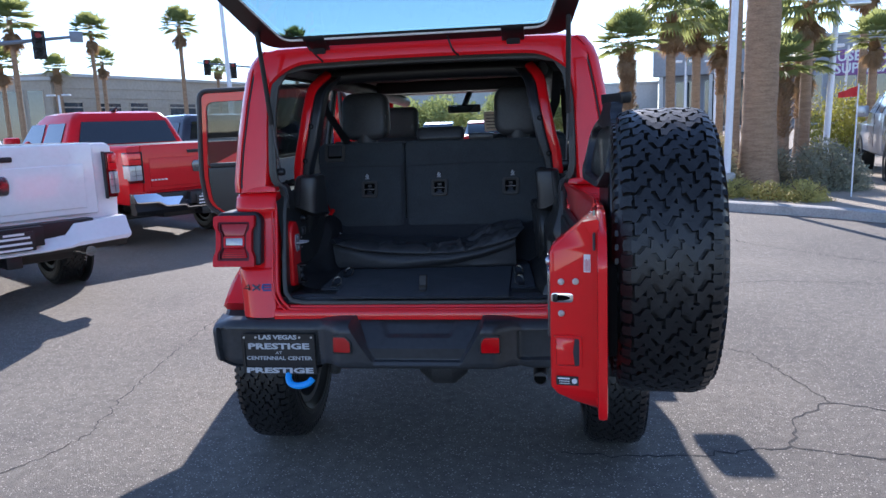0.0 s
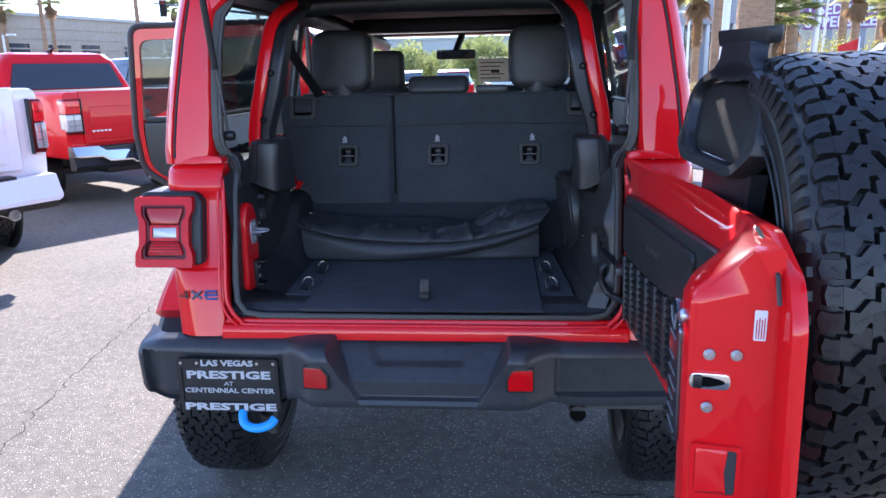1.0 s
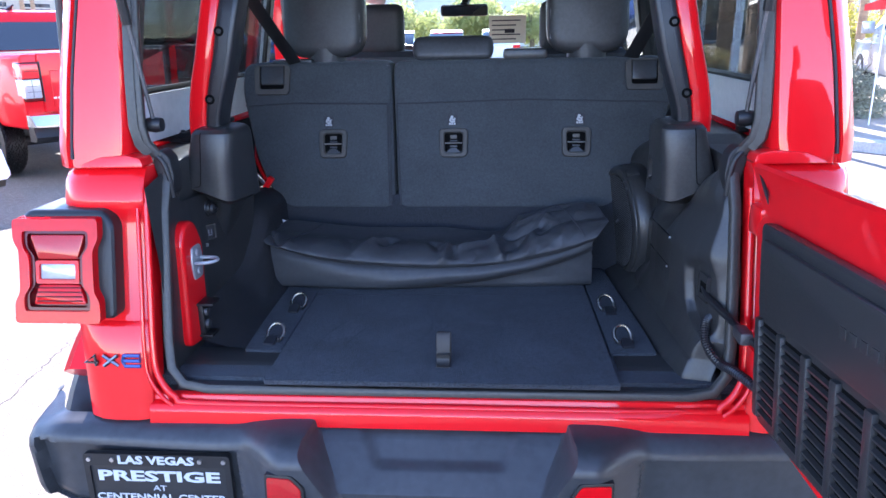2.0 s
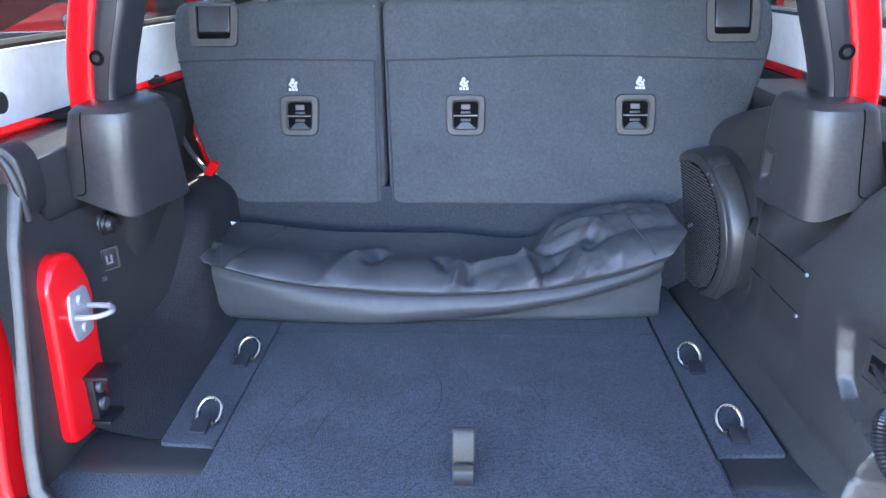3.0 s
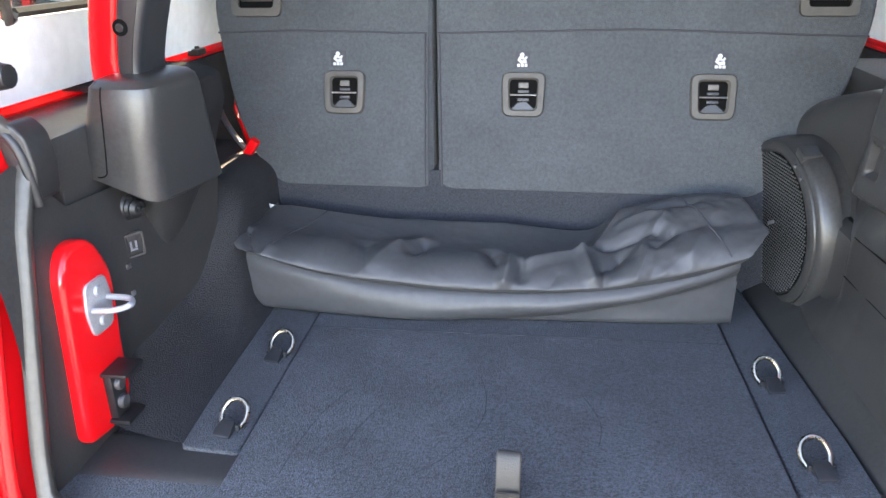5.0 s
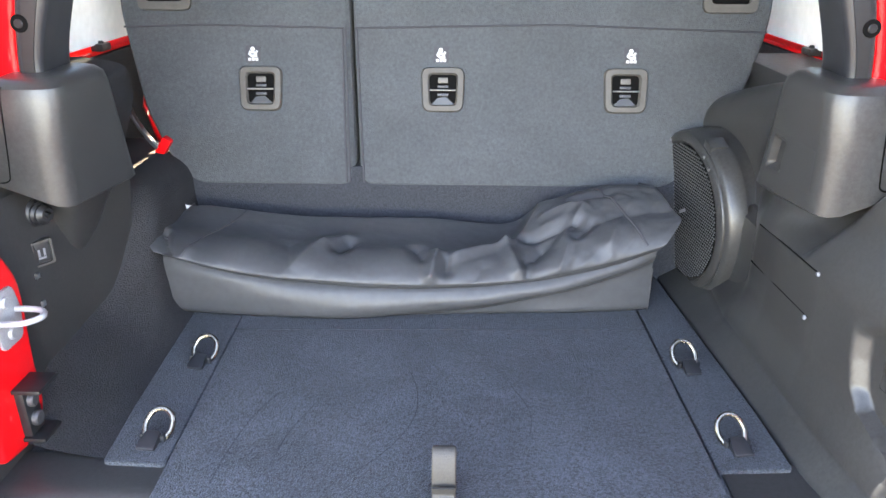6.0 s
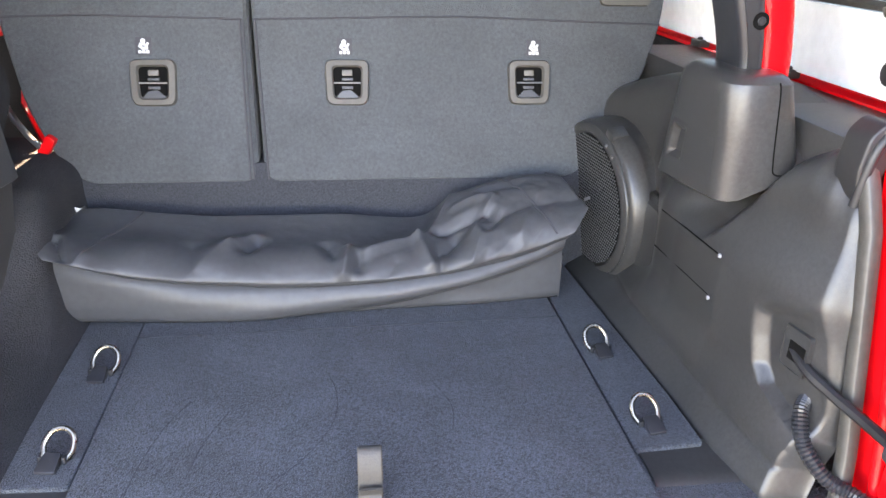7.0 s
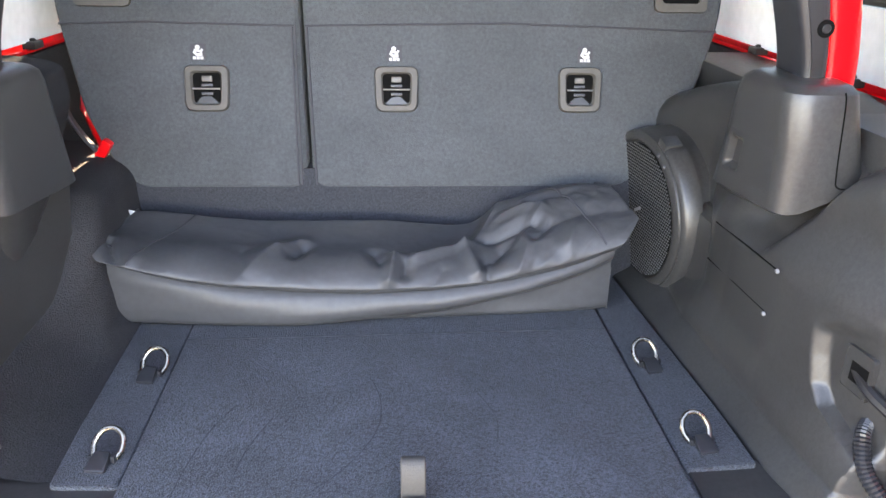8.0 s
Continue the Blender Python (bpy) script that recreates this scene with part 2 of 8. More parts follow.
def loft(sections, closed=True, caps=True, bm=None):
    own = bmesh.new()
    rows = [[own.verts.new(p) for p in s] for s in sections]
    k = len(rows[0])
    for a, b in zip(rows, rows[1:]):
        for i in range(k if closed else k - 1):
            own.faces.new((a[i], a[(i + 1) % k], b[(i + 1) % k], b[i]))
    if caps and closed:
        own.faces.new(rows[0])
        own.faces.new(rows[-1])
    return merge(bm, own)


def grid(nu, nv, f, bm=None, back=None):
    """A sheet of nu by nv faces through f(u, v), u and v from 0 to 1; back is an offset that gives it thickness."""
    own = bmesh.new()
    rows = [[own.verts.new(f(i / nu, j / nv)) for j in range(nv + 1)] for i in range(nu + 1)]
    for i in range(nu):
        for j in range(nv):
            own.faces.new((rows[i][j], rows[i + 1][j], rows[i + 1][j + 1], rows[i][j + 1]))
    if back:
        rim = [rows[i][0] for i in range(nu + 1)] + [rows[nu][j] for j in range(1, nv + 1)]
        rim += [rows[i][nv] for i in range(nu - 1, -1, -1)] + [rows[0][j] for j in range(nv - 1, 0, -1)]
        far = [own.verts.new(v.co + Vector(back)) for v in rim]
        k = len(rim)
        for i in range(k):
            own.faces.new((rim[i], rim[(i + 1) % k], far[(i + 1) % k], far[i]))
    return merge(bm, own)


def smooth_path(points, n=6):
    """Points along a smooth curve through the given ones."""
    p = [Vector(q) for q in points]
    out = []
    for i in range(len(p) - 1):
        a, b, c, d = p[max(i - 1, 0)], p[i], p[i + 1], p[min(i + 2, len(p) - 1)]
        for j in range(n):
            u = j / n
            out.append(0.5 * ((2 * b) + (c - a) * u + (2 * a - 5 * b + 4 * c - d) * u * u + (3 * b - a - 3 * c + d) * u ** 3))
    out.append(p[-1])
    return out


def tube(path, r, seg=10, closed=False, flat=None, bm=None):
    """A round (or, with flat=(width, height), rounded-flat) bar along a path; r may be a list."""
    own = bmesh.new()
    p = [Vector(q) for q in path]
    k = len(p)
    rows = []
    t0 = (p[1] - p[0]).normalized()
    up = Vector((0, 0, 1)) if abs(t0.z) < 0.9 else Vector((0, 1, 0))
    side = t0.cross(up).normalized()
    for i in range(k):
        if closed:
            t = (p[(i + 1) % k] - p[i - 1]).normalized()
        else:
            t = (p[min(i + 1, k - 1)] - p[max(i - 1, 0)]).normalized()
        side = (side - t * side.dot(t)).normalized()
        nor = side.cross(t)
        rad = r[i] if isinstance(r, (list, tuple)) else r
        row = []
        for j in range(seg):
            a = 2 * math.pi * j / seg
            c, s = math.cos(a), math.sin(a)
            if flat:
                e = 0.35
                c, s = math.copysign(abs(c) ** e, c) * flat[0] / 2, math.copysign(abs(s) ** e, s) * flat[1] / 2
                row.append(own.verts.new(p[i] + side * c + nor * s))
            else:
                row.append(own.verts.new(p[i] + (side * c + nor * s) * rad))
        rows.append(row)
    for a, b in zip(rows, rows[1:] + ([rows[0]] if closed else [])):
        for j in range(seg):
            own.faces.new((a[j], a[(j + 1) % seg], b[(j + 1) % seg], b[j]))
    if not closed:
        own.faces.new(rows[0])
        own.faces.new(rows[-1])
    return merge(bm, own)


def revolve(profile, seg=32, bm=None):
    """A profile of (radius, x) turned round the x axis."""
    own = bmesh.new()
    rows = []
    for i in range(seg):
        a = 2 * math.pi * i / seg
        rows.append([own.verts.new((x, r * math.cos(a), r * math.sin(a))) for r, x in profile])
    for i in range(seg):
        a, b = rows[i], rows[(i + 1) % seg]
        for j in range(len(profile) - 1):
            own.faces.new((a[j], a[j + 1], b[j + 1], b[j]))
    bmesh.ops.remove_doubles(own, verts=own.verts, dist=1e-5)
    return merge(bm, own)


def disc(r, h, seg=16, m=None, rim=0.0, bm=None):
    """A round plate along x from 0 to h."""
    own = revolve([(0, 0), (r, 0), (r, h - rim), (r - rim, h), (0, h)] if rim else [(0, 0), (r, 0), (r, h), (0, h)], seg)
    if m is not None:
        moved(own, m)
    return merge(bm, own)


def letters(text, size, material, parent, m, name="lettering", width=None, depth=0.0006, label="", bold=0.0):
    """Raised lettering in the built-in font, in its own x and y plane, placed by m."""
    cu = bpy.data.curves.new("text", "FONT")
    cu.body, cu.size, cu.align_x, cu.align_y, cu.extrude = text, size, "CENTER", "CENTER", depth
    cu.resolution_u = 2
    cu.offset = bold
    tmp = new("text_tmp", cu)
    dg = bpy.context.evaluated_depsgraph_get()
    me = bpy.data.meshes.new_from_object(tmp.evaluated_get(dg))
    bpy.data.objects.remove(tmp)
    bpy.data.curves.remove(cu)
    if width:
        xs = [v.co.x for v in me.vertices]
        k = width / (max(xs) - min(xs))
        for v in me.vertices:
            v.co.x *= k
    me.transform(m)
    me.materials.clear()
    me.materials.append(material)
    ob = new(name, me)
    ob.parent = parent
    return tagged(ob, label)


def ease(a, b, x):
    t = min(1.0, max(0.0, (x - a) / (b - a)))
    return t * t * (3 - 2 * t)


def lerp_table(table, x):
    for (a, va), (b, vb) in zip(table, table[1:]):
        if x <= b:
            return va + (vb - va) * max(0.0, (x - a) / (b - a))
    return table[-1][1]

# ---- the vehicle: outside ----
def rear(z):
    """Where the leaning rear face stands at height z."""
    return 0.22 * (z - 0.85) if z < 1.31 else 0.101 + 0.12 * (z - 1.31)


suv = root("suv", Matrix.Identity(4), "red four-door off-road vehicle with tailgate and rear glass open", "car")
SIDES = (-1, 1)


def tyre_mesh(R=0.410, W=0.252, rim=0.225, blocks=68):
    """An all-terrain tyre round the x axis: carcass, sidewall ribs and interlocking tread blocks."""
    h = W / 2
    prof = [(rim, -h * 0.72), (rim + 0.02, -h * 0.86), (rim + 0.05, -h * 1.08), (rim + 0.09, -h * 1.12), (R - 0.07, -h * 1.11), (R - 0.035, -h * 0.99), (R - 0.020, -h * 0.8)]
    prof += [(R - 0.0165, -h * 0.4), (R - 0.016, 0)]
    prof = prof + [(r, -x) for r, x in prof[-2::-1]]
    bm = revolve(prof, 68)

    def lay(u, v, lift):
        e = ease(0.68, 1.0, abs(v))
        r = R - 0.011 - 0.016 * max(0.0, abs(v) - 0.55) ** 2 * 4 - 0.03 * max(0.0, abs(v) - 0.92) * 8 + lift
        a = 2 * math.pi * u / blocks
        return Vector((v * h, r * math.cos(a), r * math.sin(a)))

    def block(pts, lift):
        k = len(pts)
        c = (sum(p[0] for p in pts) / k, sum(p[1] for p in pts) / k)
        low = [bm.verts.new(lay(u, v, -0.010)) for u, v in pts]
        top = [bm.verts.new(lay(c[0] + (u - c[0]) * 0.95, c[1] + (v - c[1]) * 0.96, lift)) for u, v in pts]
        bm.faces.new(top)
        for i in range(k):
            bm.faces.new((low[i], low[(i + 1) % k], top[(i + 1) % k], top[i]))

    rnd = random.Random(4)
    for i in range(blocks):
        for row, (vc, half, ph) in enumerate(((-0.575, 0.152, 0.1), (-0.285, 0.148, 0.55), (0.0, 0.152, 0.2), (0.285, 0.148, 0.75), (0.575, 0.152, 0.35))):
            s = (1 if row % 2 else -1) * (0.80 + 0.10 * row % 0.3 + rnd.uniform(-0.08, 0.08))
            u = i + ph + rnd.uniform(-0.10, 0.10)
            line = [(-1.0, -0.30), (-0.38, -0.36), (0.30, 0.30), (1.0, 0.24)]
            vc += 0.035 if (i + row) % 2 else -0.035
            half *= rnd.uniform(0.95, 1.12)
            wide = [rnd.uniform(0.40, 0.455) for q in line]
            pts = [(u + s * a - w + rnd.uniform(-0.04, 0.04), vc + b * half) for (b, a), w in zip(line, wide)]
            pts += [(u + s * a + w + rnd.uniform(-0.04, 0.04), vc + b * half * 0.96) for (b, a), w in reversed(list(zip(line, wide)))]
            block(pts, rnd.uniform(0.0096, 0.0112))
        for side in SIDES:
            long = 0.0 if i % 2 else -0.04
            u = i + 0.3 + (0.25 if side > 0 else 0)
            pts = [(u - 0.40, side * 0.742), (u - 0.05, side * 0.725), (u + 0.10, side * 0.75), (u + 0.42, side * 0.745), (u + 0.36, side * 0.86), (u + 0.42, side * (0.955 + long)), (u - 0.02, side * (0.975 + long)), (u - 0.40, side * (0.955 + long)), (u - 0.34, side * 0.85)]
            block(pts, 0.0090)
    for side in SIDES:
        for k, rr in enumerate((R - 0.075, R - 0.115, rim + 0.045)):
            ringp = [(side * (h * 1.105), rr * math.cos(2 * math.pi * j / 60), rr * math.sin(2 * math.pi * j / 60)) for j in range(60)]
            tube(ringp, 0.0035, 5, True, bm=bm)
        for j in range(blocks):
            a0 = 2 * math.pi * (j + 0.2) / blocks
            a1 = 2 * math.pi * (j + 0.62) / blocks
            x0, x1 = side * h * 1.05, side * (h * 1.10 + 0.0018)
            cs = [(R - 0.072, a0), (R - 0.072, a1), (R - 0.036, a1), (R - 0.036, a0)]
            lo = [bm.verts.new((x0 * (0.95 if r > R - 0.05 else 1), r * math.cos(a), r * math.sin(a))) for r, a in cs]
            hi = [bm.verts.new((x1 * (0.955 if r > R - 0.05 else 1), r * math.cos(a), r * math.sin(a))) for r, a in cs]
            bm.faces.new(hi)
            for q in range(4):
                bm.faces.new((lo[q], lo[(q + 1) % 4], hi[(q + 1) % 4], hi[q]))
    return bm


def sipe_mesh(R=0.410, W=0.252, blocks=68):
    """Thin wavy black strips across the tread blocks, in place of shade in cuts."""
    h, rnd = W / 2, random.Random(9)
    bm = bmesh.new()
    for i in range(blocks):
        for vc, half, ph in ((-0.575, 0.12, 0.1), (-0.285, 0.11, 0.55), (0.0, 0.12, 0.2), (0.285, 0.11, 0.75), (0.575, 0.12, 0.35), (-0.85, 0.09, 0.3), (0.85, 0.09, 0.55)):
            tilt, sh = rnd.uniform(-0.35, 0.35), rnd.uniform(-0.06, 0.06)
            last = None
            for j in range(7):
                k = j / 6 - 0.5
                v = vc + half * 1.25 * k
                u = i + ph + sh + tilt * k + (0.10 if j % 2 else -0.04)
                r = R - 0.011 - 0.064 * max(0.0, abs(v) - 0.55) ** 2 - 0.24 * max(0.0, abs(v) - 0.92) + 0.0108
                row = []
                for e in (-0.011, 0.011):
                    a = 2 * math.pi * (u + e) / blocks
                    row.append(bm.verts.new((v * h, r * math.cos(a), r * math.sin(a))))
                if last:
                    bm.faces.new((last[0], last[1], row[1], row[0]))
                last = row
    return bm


def rim_mesh(rim=0.225, W=0.22):
    h = W / 2
    bm = revolve([(rim + 0.012, -h), (rim - 0.01, -h + 0.012), (rim - 0.03, 0), (rim - 0.01, h - 0.012), (rim + 0.012, h), (rim + 0.004, h + 0.004), (rim - 0.025, h - 0.01), (rim - 0.05, 0.03), (0.0, 0.03), (0, 0.02), (rim - 0.05, 0.02), (rim - 0.04, -0.02), (rim - 0.02, -h), (rim + 0.012, -h)], 40)
    for i in range(7):
        own = box(0.03, 0.055, -0.022, 0.022, 0.04, rim - 0.03, 0.008)
        merge(bm, moved(own, Matrix.Rotation(2 * math.pi * i / 7, 4, "X")))
    disc(0.045, 0.065, 20, rim=0.01, bm=bm)
    return bm


tyre_data = None


def wheel(name, place, turn, parent, group=""):
    """A tyre with its rim; the mesh is built once and shared."""
    global tyre_data
    if tyre_data is None:
        t = part(name, tyre_mesh(), RUBBER, parent, "black all-terrain tyre with deep tread blocks")
        r = part("rim", rim_mesh(), DULL, t, "dark alloy rim")
        sp = part("sipe_shade", sipe_mesh(), SHADE_BLACK, t)
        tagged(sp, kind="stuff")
        tyre_data = (t.data, r.data, sp.data)
    else:
        t = new(name, tyre_data[0])
        t.parent = parent
        tagged(t, "black all-terrain tyre with deep tread blocks")
        r = new("rim", tyre_data[1])
        r.parent = t
        tagged(r, "dark alloy rim")
        sp = new("sipe_shade", tyre_data[2])
        sp.parent = t
        tagged(sp, kind="stuff")
    t.matrix_basis = Matrix.Translation(place) @ turn
    return t


AXLE_Y = 0.68
for s in SIDES:
    for y in (AXLE_Y, AXLE_Y + 3.0):
        wheel("tyre", (s * 0.828, y, 0.407), pose(0, 0, 0, 17 * s + 40 * y, 0, 0 if s > 0 else 180), suv)

# lower body corners with a shoulder ledge
OUT = [(0.62, 0.765, 0.0), (0.775, 0.772, 0.0), (0.80, 0.776, 0.0), (0.93, 0.791, 0.0), (0.994, 0.797, -0.001), (1.000, 0.797, 0.001), (1.004, 0.796, 0.007), (1.010, 0.795, 0.008), (1.205, 0.796, 0.008), (1.222, 0.798, 0.005),
       (1.234, 0.806, -0.005), (1.244, 0.811, -0.010), (1.256, 0.812, -0.011), (1.290, 0.811, -0.008), (1.303, 0.808, -0.003), (1.312, 0.799, 0.006), (1.316, 0.790, 0.012)]


def corner_section(s, z, xo, dy):
    y = (rear(z) if z > 0.79 else 0.09) + dy
    pts = [(xo, 0.34), (xo, y + 0.10), (xo - 0.006, y + 0.055), (xo - 0.026, y + 0.02), (xo - 0.058, y + 0.004), (xo - 0.085, y), (0.640, y), (0.622, y + 0.004),
           (0.612, y + 0.012), (0.610, y + 0.062 - dy), (0.64, y + 0.068 - dy), (xo - 0.03, y + 0.075), (xo - 0.03, 0.34)]
    return [(s * a, b, z) for a, b in pts]


for s in SIDES:
    bm = loft([corner_section(s, z, xo, dy) for z, xo, dy in OUT])
    part("rear_corner_panel", bm, RED, suv, "glossy red painted rear corner panel")
    # side of the tub over the wheel
    bm = prism(rounded([(0.34, 0.98), (0.34, 1.316), (1.27, 1.316), (1.27, 0.62), (1.17, 0.62), (1.1, 0.86), (0.95, 0.98)], 0.03), "x", s * 0.775, s * 0.803, 0.006)
    part("tub_side", bm, RED, suv)
    # flare round the wheel arch: painted over, black below
    def arch(r0, r1, x0, x1, a0, a1, n=22, flat=0.86):
        secs = []
        for i in range(n + 1):
            a = radians(a0 + (a1 - a0) * i / n)
            c, q = -math.cos(a), math.sin(a) * flat
            secs.append([(s * x, AXLE_Y + r * c, 0.44 + r * q) for x, r in ((x0, r0), (x1 - 0.02, r0), (x1, r0 + 0.015), (x1, r1 - 0.03), (x1 - 0.03, r1), (x0, r1))])
        return loft(secs)
    fl = part("fender_flare", arch(0.56, 0.645, 0.77, 0.945, 42, 150), RED, suv, "red painted wheel-arch flare")
    part("flare_edge", arch(0.50, 0.562, 0.77, 0.965, 18, 165), BUMPER, fl, "black plastic wheel-arch edge")
    # wheel-house lining
    part("wheel_liner", arch(0.455, 0.475, 0.52, 0.80, 5, 175), TRIM, suv)

# sill under the opening
bm = prism(rounded([(-0.0105, 0.790), (-0.0050, 0.822), (0.002, 0.832), (0.018, 0.834), (0.02, 0.846), (0.075, 0.848), (0.075, 0.790)], 0.004, 2), "x", -0.615, 0.615)
part("rear_sill", bm, RED, suv, "red painted loading sill")
bm = prism(rounded([(0.040, 0.846), (0.040, 0.858), (0.085, 0.862), (0.085, 0.846)], 0.004, 2), "x", -0.57, 0.57)
part("sill_guard", bm, PLASTIC, suv, "black plastic sill guard")

# hardtop: pillars, header, roof, side walls
POUT = [(1.318, 0.810), (1.34, 0.814), (1.5, 0.797), (1.7, 0.764), (1.82, 0.738), (1.87, 0.720), (1.905, 0.690)]
PIN = [(1.318, 0.650), (1.37, 0.641), (1.5, 0.636), (1.65, 0.630), (1.7, 0.626), (1.82, 0.602), (1.87, 0.57), (1.905, 0.54)]
for s in SIDES:
    secs = []
    for i in range(15):
        z = 1.318 + (1.905 - 1.318) * i / 14
        xo, xi, y = lerp_table(POUT, z), lerp_table(PIN, z), rear(z) + 0.03 * ease(1.8, 1.905, z)
        g = xo - 0.048
        pts = [(xo, y + 0.20), (xo, y + 0.07), (xo - 0.008, y + 0.03), (xo - 0.03, y + 0.008), (g + 0.008, y + 0.001), (g + 0.003, y + 0.009), (g - 0.003, y + 0.009),
               (g - 0.008, y), (xi + 0.03, y), (xi + 0.012, y + 0.006), (xi + 0.002, y + 0.02), (xi - 0.002, y + 0.07), (xi + 0.03, y + 0.085), (xo - 0.035, y + 0.10), (xo - 0.035, y + 0.20)]
        secs.append([(s * a, b, z) for a, b in pts])
    pil_ = part("hardtop_pillar", loft(secs), RED, suv, "glossy red hardtop rear pillar")
    line = []
    for i in range(12):
        z = 1.335 + 0.045 * i
        line.append((s * (lerp_table(POUT, z) - 0.048), rear(z) + 0.03 * ease(1.8, 1.905, z) + 0.0085, z))
    part("pillar_joint", tube(line, 0.0042, 6), INK, pil_)
    foot = [(0.606, 1.3195), (0.742, 1.3195), (0.738, 1.326), (0.700, 1.340), (0.640, 1.344), (0.612, 1.338)]
    bm = prism(rounded([(s * a, b) for a, b in foot], 0.006, 3), "y", 0.0, 0.05, 0.004, 2)
    for q in bm.verts:
        q.co.y += rear(q.co.z) - 0.009
    part("pillar_foot", bm, RED, pil_, smooth=45)

secs = []
for i in range(41):
    x = -0.69 + 1.38 * i / 40
    k = abs(x) / 0.62
    zb = 1.848 - 0.085 * max(0.0, (k - 0.72) / 0.3) ** 2.2 - 0.01 * k * k
    zt = 1.932 - 0.012 * k * k - 0.05 * max(0.0, (abs(x) - 0.58) / 0.11) ** 2.5
    zb = min(zb, zt - 0.05)
    y = rear(1.86)
    secs.append([(x, y + 0.07, zb + 0.004), (x, y + 0.004, zb), (x, y - 0.004, zb + 0.012), (x, y - 0.002, zt - 0.04), (x, y + 0.012, zt - 0.016), (x, y + 0.06, zt - 0.002), (x, y + 0.14, zt), (x, y + 0.14, zt - 0.05)])
part("roof_header", loft(secs), RED, suv, "red painted hardtop header above the opening")


def roof(u, v):
    x = (v - 0.5) * 2 * 0.70
    y = 0.30 + u * 2.75
    k = abs(x) / 0.70
    return (x, y, 1.932 - 0.014 * k * k - 0.09 * max(0.0, k - 0.82) ** 2 / 0.03 * 0.32)


part("roof_panel", grid(20, 30, roof, back=(0, 0, -0.025)), RED, suv, "red hardtop roof panel")
part("headliner", grid(10, 10, lambda u, v: (-0.66 + 1.32 * v, 0.27 + u * 2.7, 1.885 - 0.03 * (2 * v - 1) ** 4)), LINER, suv, "dark fabric headliner")

for s in SIDES:
    def wall(x_shift, y0, y1, z0, z1, material, name, label=""):
        """A piece of the leaning side wall between two stations and two heights."""
        q = [[(s * (lerp_table(POUT, z) - x_shift), y, z) for z in (z0, z1)] for y in (y0, y1)]
        th = Vector((-s * 0.02, 0, 0))
        a = [Vector(q[0][0]), Vector(q[1][0]), Vector(q[1][1]), Vector(q[0][1])]
        part(name, loft([a, [p + th for p in a]]), material, suv, label)
    wall(0.0, 0.29, 1.39, 1.318, 1.44, RED, "hardtop_side", "red hardtop side below the quarter window")
    wall(0.0, 0.29, 0.36, 1.44, 1.82, RED, "hardtop_side")
    wall(0.0, 1.33, 1.39, 1.44, 1.82, RED, "hardtop_side")
    wall(0.0, 0.29, 3.0, 1.82, 1.88, RED, "hardtop_side")
    wall(0.049, 0.20, 1.39, 1.325, 1.44, HARDTOP, "hardtop_lining", "pale grey inner side of the hardtop")
    wall(0.049, 0.20, 0.36, 1.44, 1.82, HARDTOP, "hardtop_lining")
    wall(0.049, 1.33, 1.39, 1.44, 1.82, HARDTOP, "hardtop_lining")
    wall(0.049, 0.20, 1.39, 1.82, 1.87, HARDTOP, "hardtop_lining")
    wall(0.047, 0.35, 1.34, 1.43, 1.83, TINT, "quarter_window", "dark tinted quarter window")
    fr = smooth_path([(s * (lerp_table(POUT, z) - 0.072), y, z) for y, z in ((0.385, 1.45), (1.31, 1.45), (1.32, 1.46), (1.32, 1.80), (1.31, 1.81), (0.385, 1.81), (0.37, 1.795), (0.37, 1.465), (0.385, 1.45))], 3)
    part("window_seal", tube(fr, 0.008, 6), SEAL, suv)
    # the red rail of the tub below the lining, with its clamp screws
    rail = part("tub_rail", box(min(s * 0.742, s * 0.792), max(s * 0.742, s * 0.792), 0.30, 1.9, 1.304, 1.313, 0.003), RED, suv, "red painted upper rail of the tub")
    for y, w in ((0.60, 0.016), (0.95, 0.020)):
        bm = box(min(s * 0.726, s * 0.752), max(s * 0.726, s * 0.752), y - w, y + w, 1.312, 1.327, 0.003)
        disc(0.006, 0.008, 10, pose(s * 0.738, y, 1.324, 0, -90, 0), 0.002, bm=bm)
        part("rail_clamp", bm, TRIM, rail, "black clamp of the hardtop")

# rubber seal all round the opening: narrow below the belt line, wider and deeper above it
half = [(0.0, 0.852, 0.035), (0.50, 0.852, 0.035), (0.552, 0.862, 0.035), (0.578, 0.895, 0.035), (0.586, 0.95, 0.04), (0.588, 1.10, 0.042), (0.590, 1.22, 0.046), (0.588, 1.270, 0.055), (0.586, 1.305, 0.066), (0.591, 1.325, 0.062), (0.605, 1.341, 0.048), (0.618, 1.363, 0.036), (0.624, 1.40, 0.030),
        (0.623, 1.5, 0.028), (0.617, 1.65, 0.028), (0.604, 1.755, 0.034), (0.565, 1.815, 0.048), (0.48, 1.832, 0.06), (0.25, 1.838, 0.07), (0.0, 1.840, 0.07)]
path = half + [(-x, z, d) for x, z, d in half[-2:0:-1]]
bm = tube([(x, rear(z) + d, z) for x, z, d in path], 0.013, 12, True, flat=(0.019, 0.020))
upper = [q for q in half if q[1] > 1.34]
tube([(x + 0.012, rear(z) + d - 0.006, z + (0.014 if x < 0.5 else 0)) for x, z, d in upper] + [(-x - 0.012, rear(z) + d - 0.006, z + (0.014 if x < 0.5 else 0)) for x, z, d in upper[-2::-1]], 0.01, 8, flat=(0.022, 0.020), bm=bm)
part("opening_seal", bm, SEAL, suv, "black rubber seal round the rear opening", smooth=70)
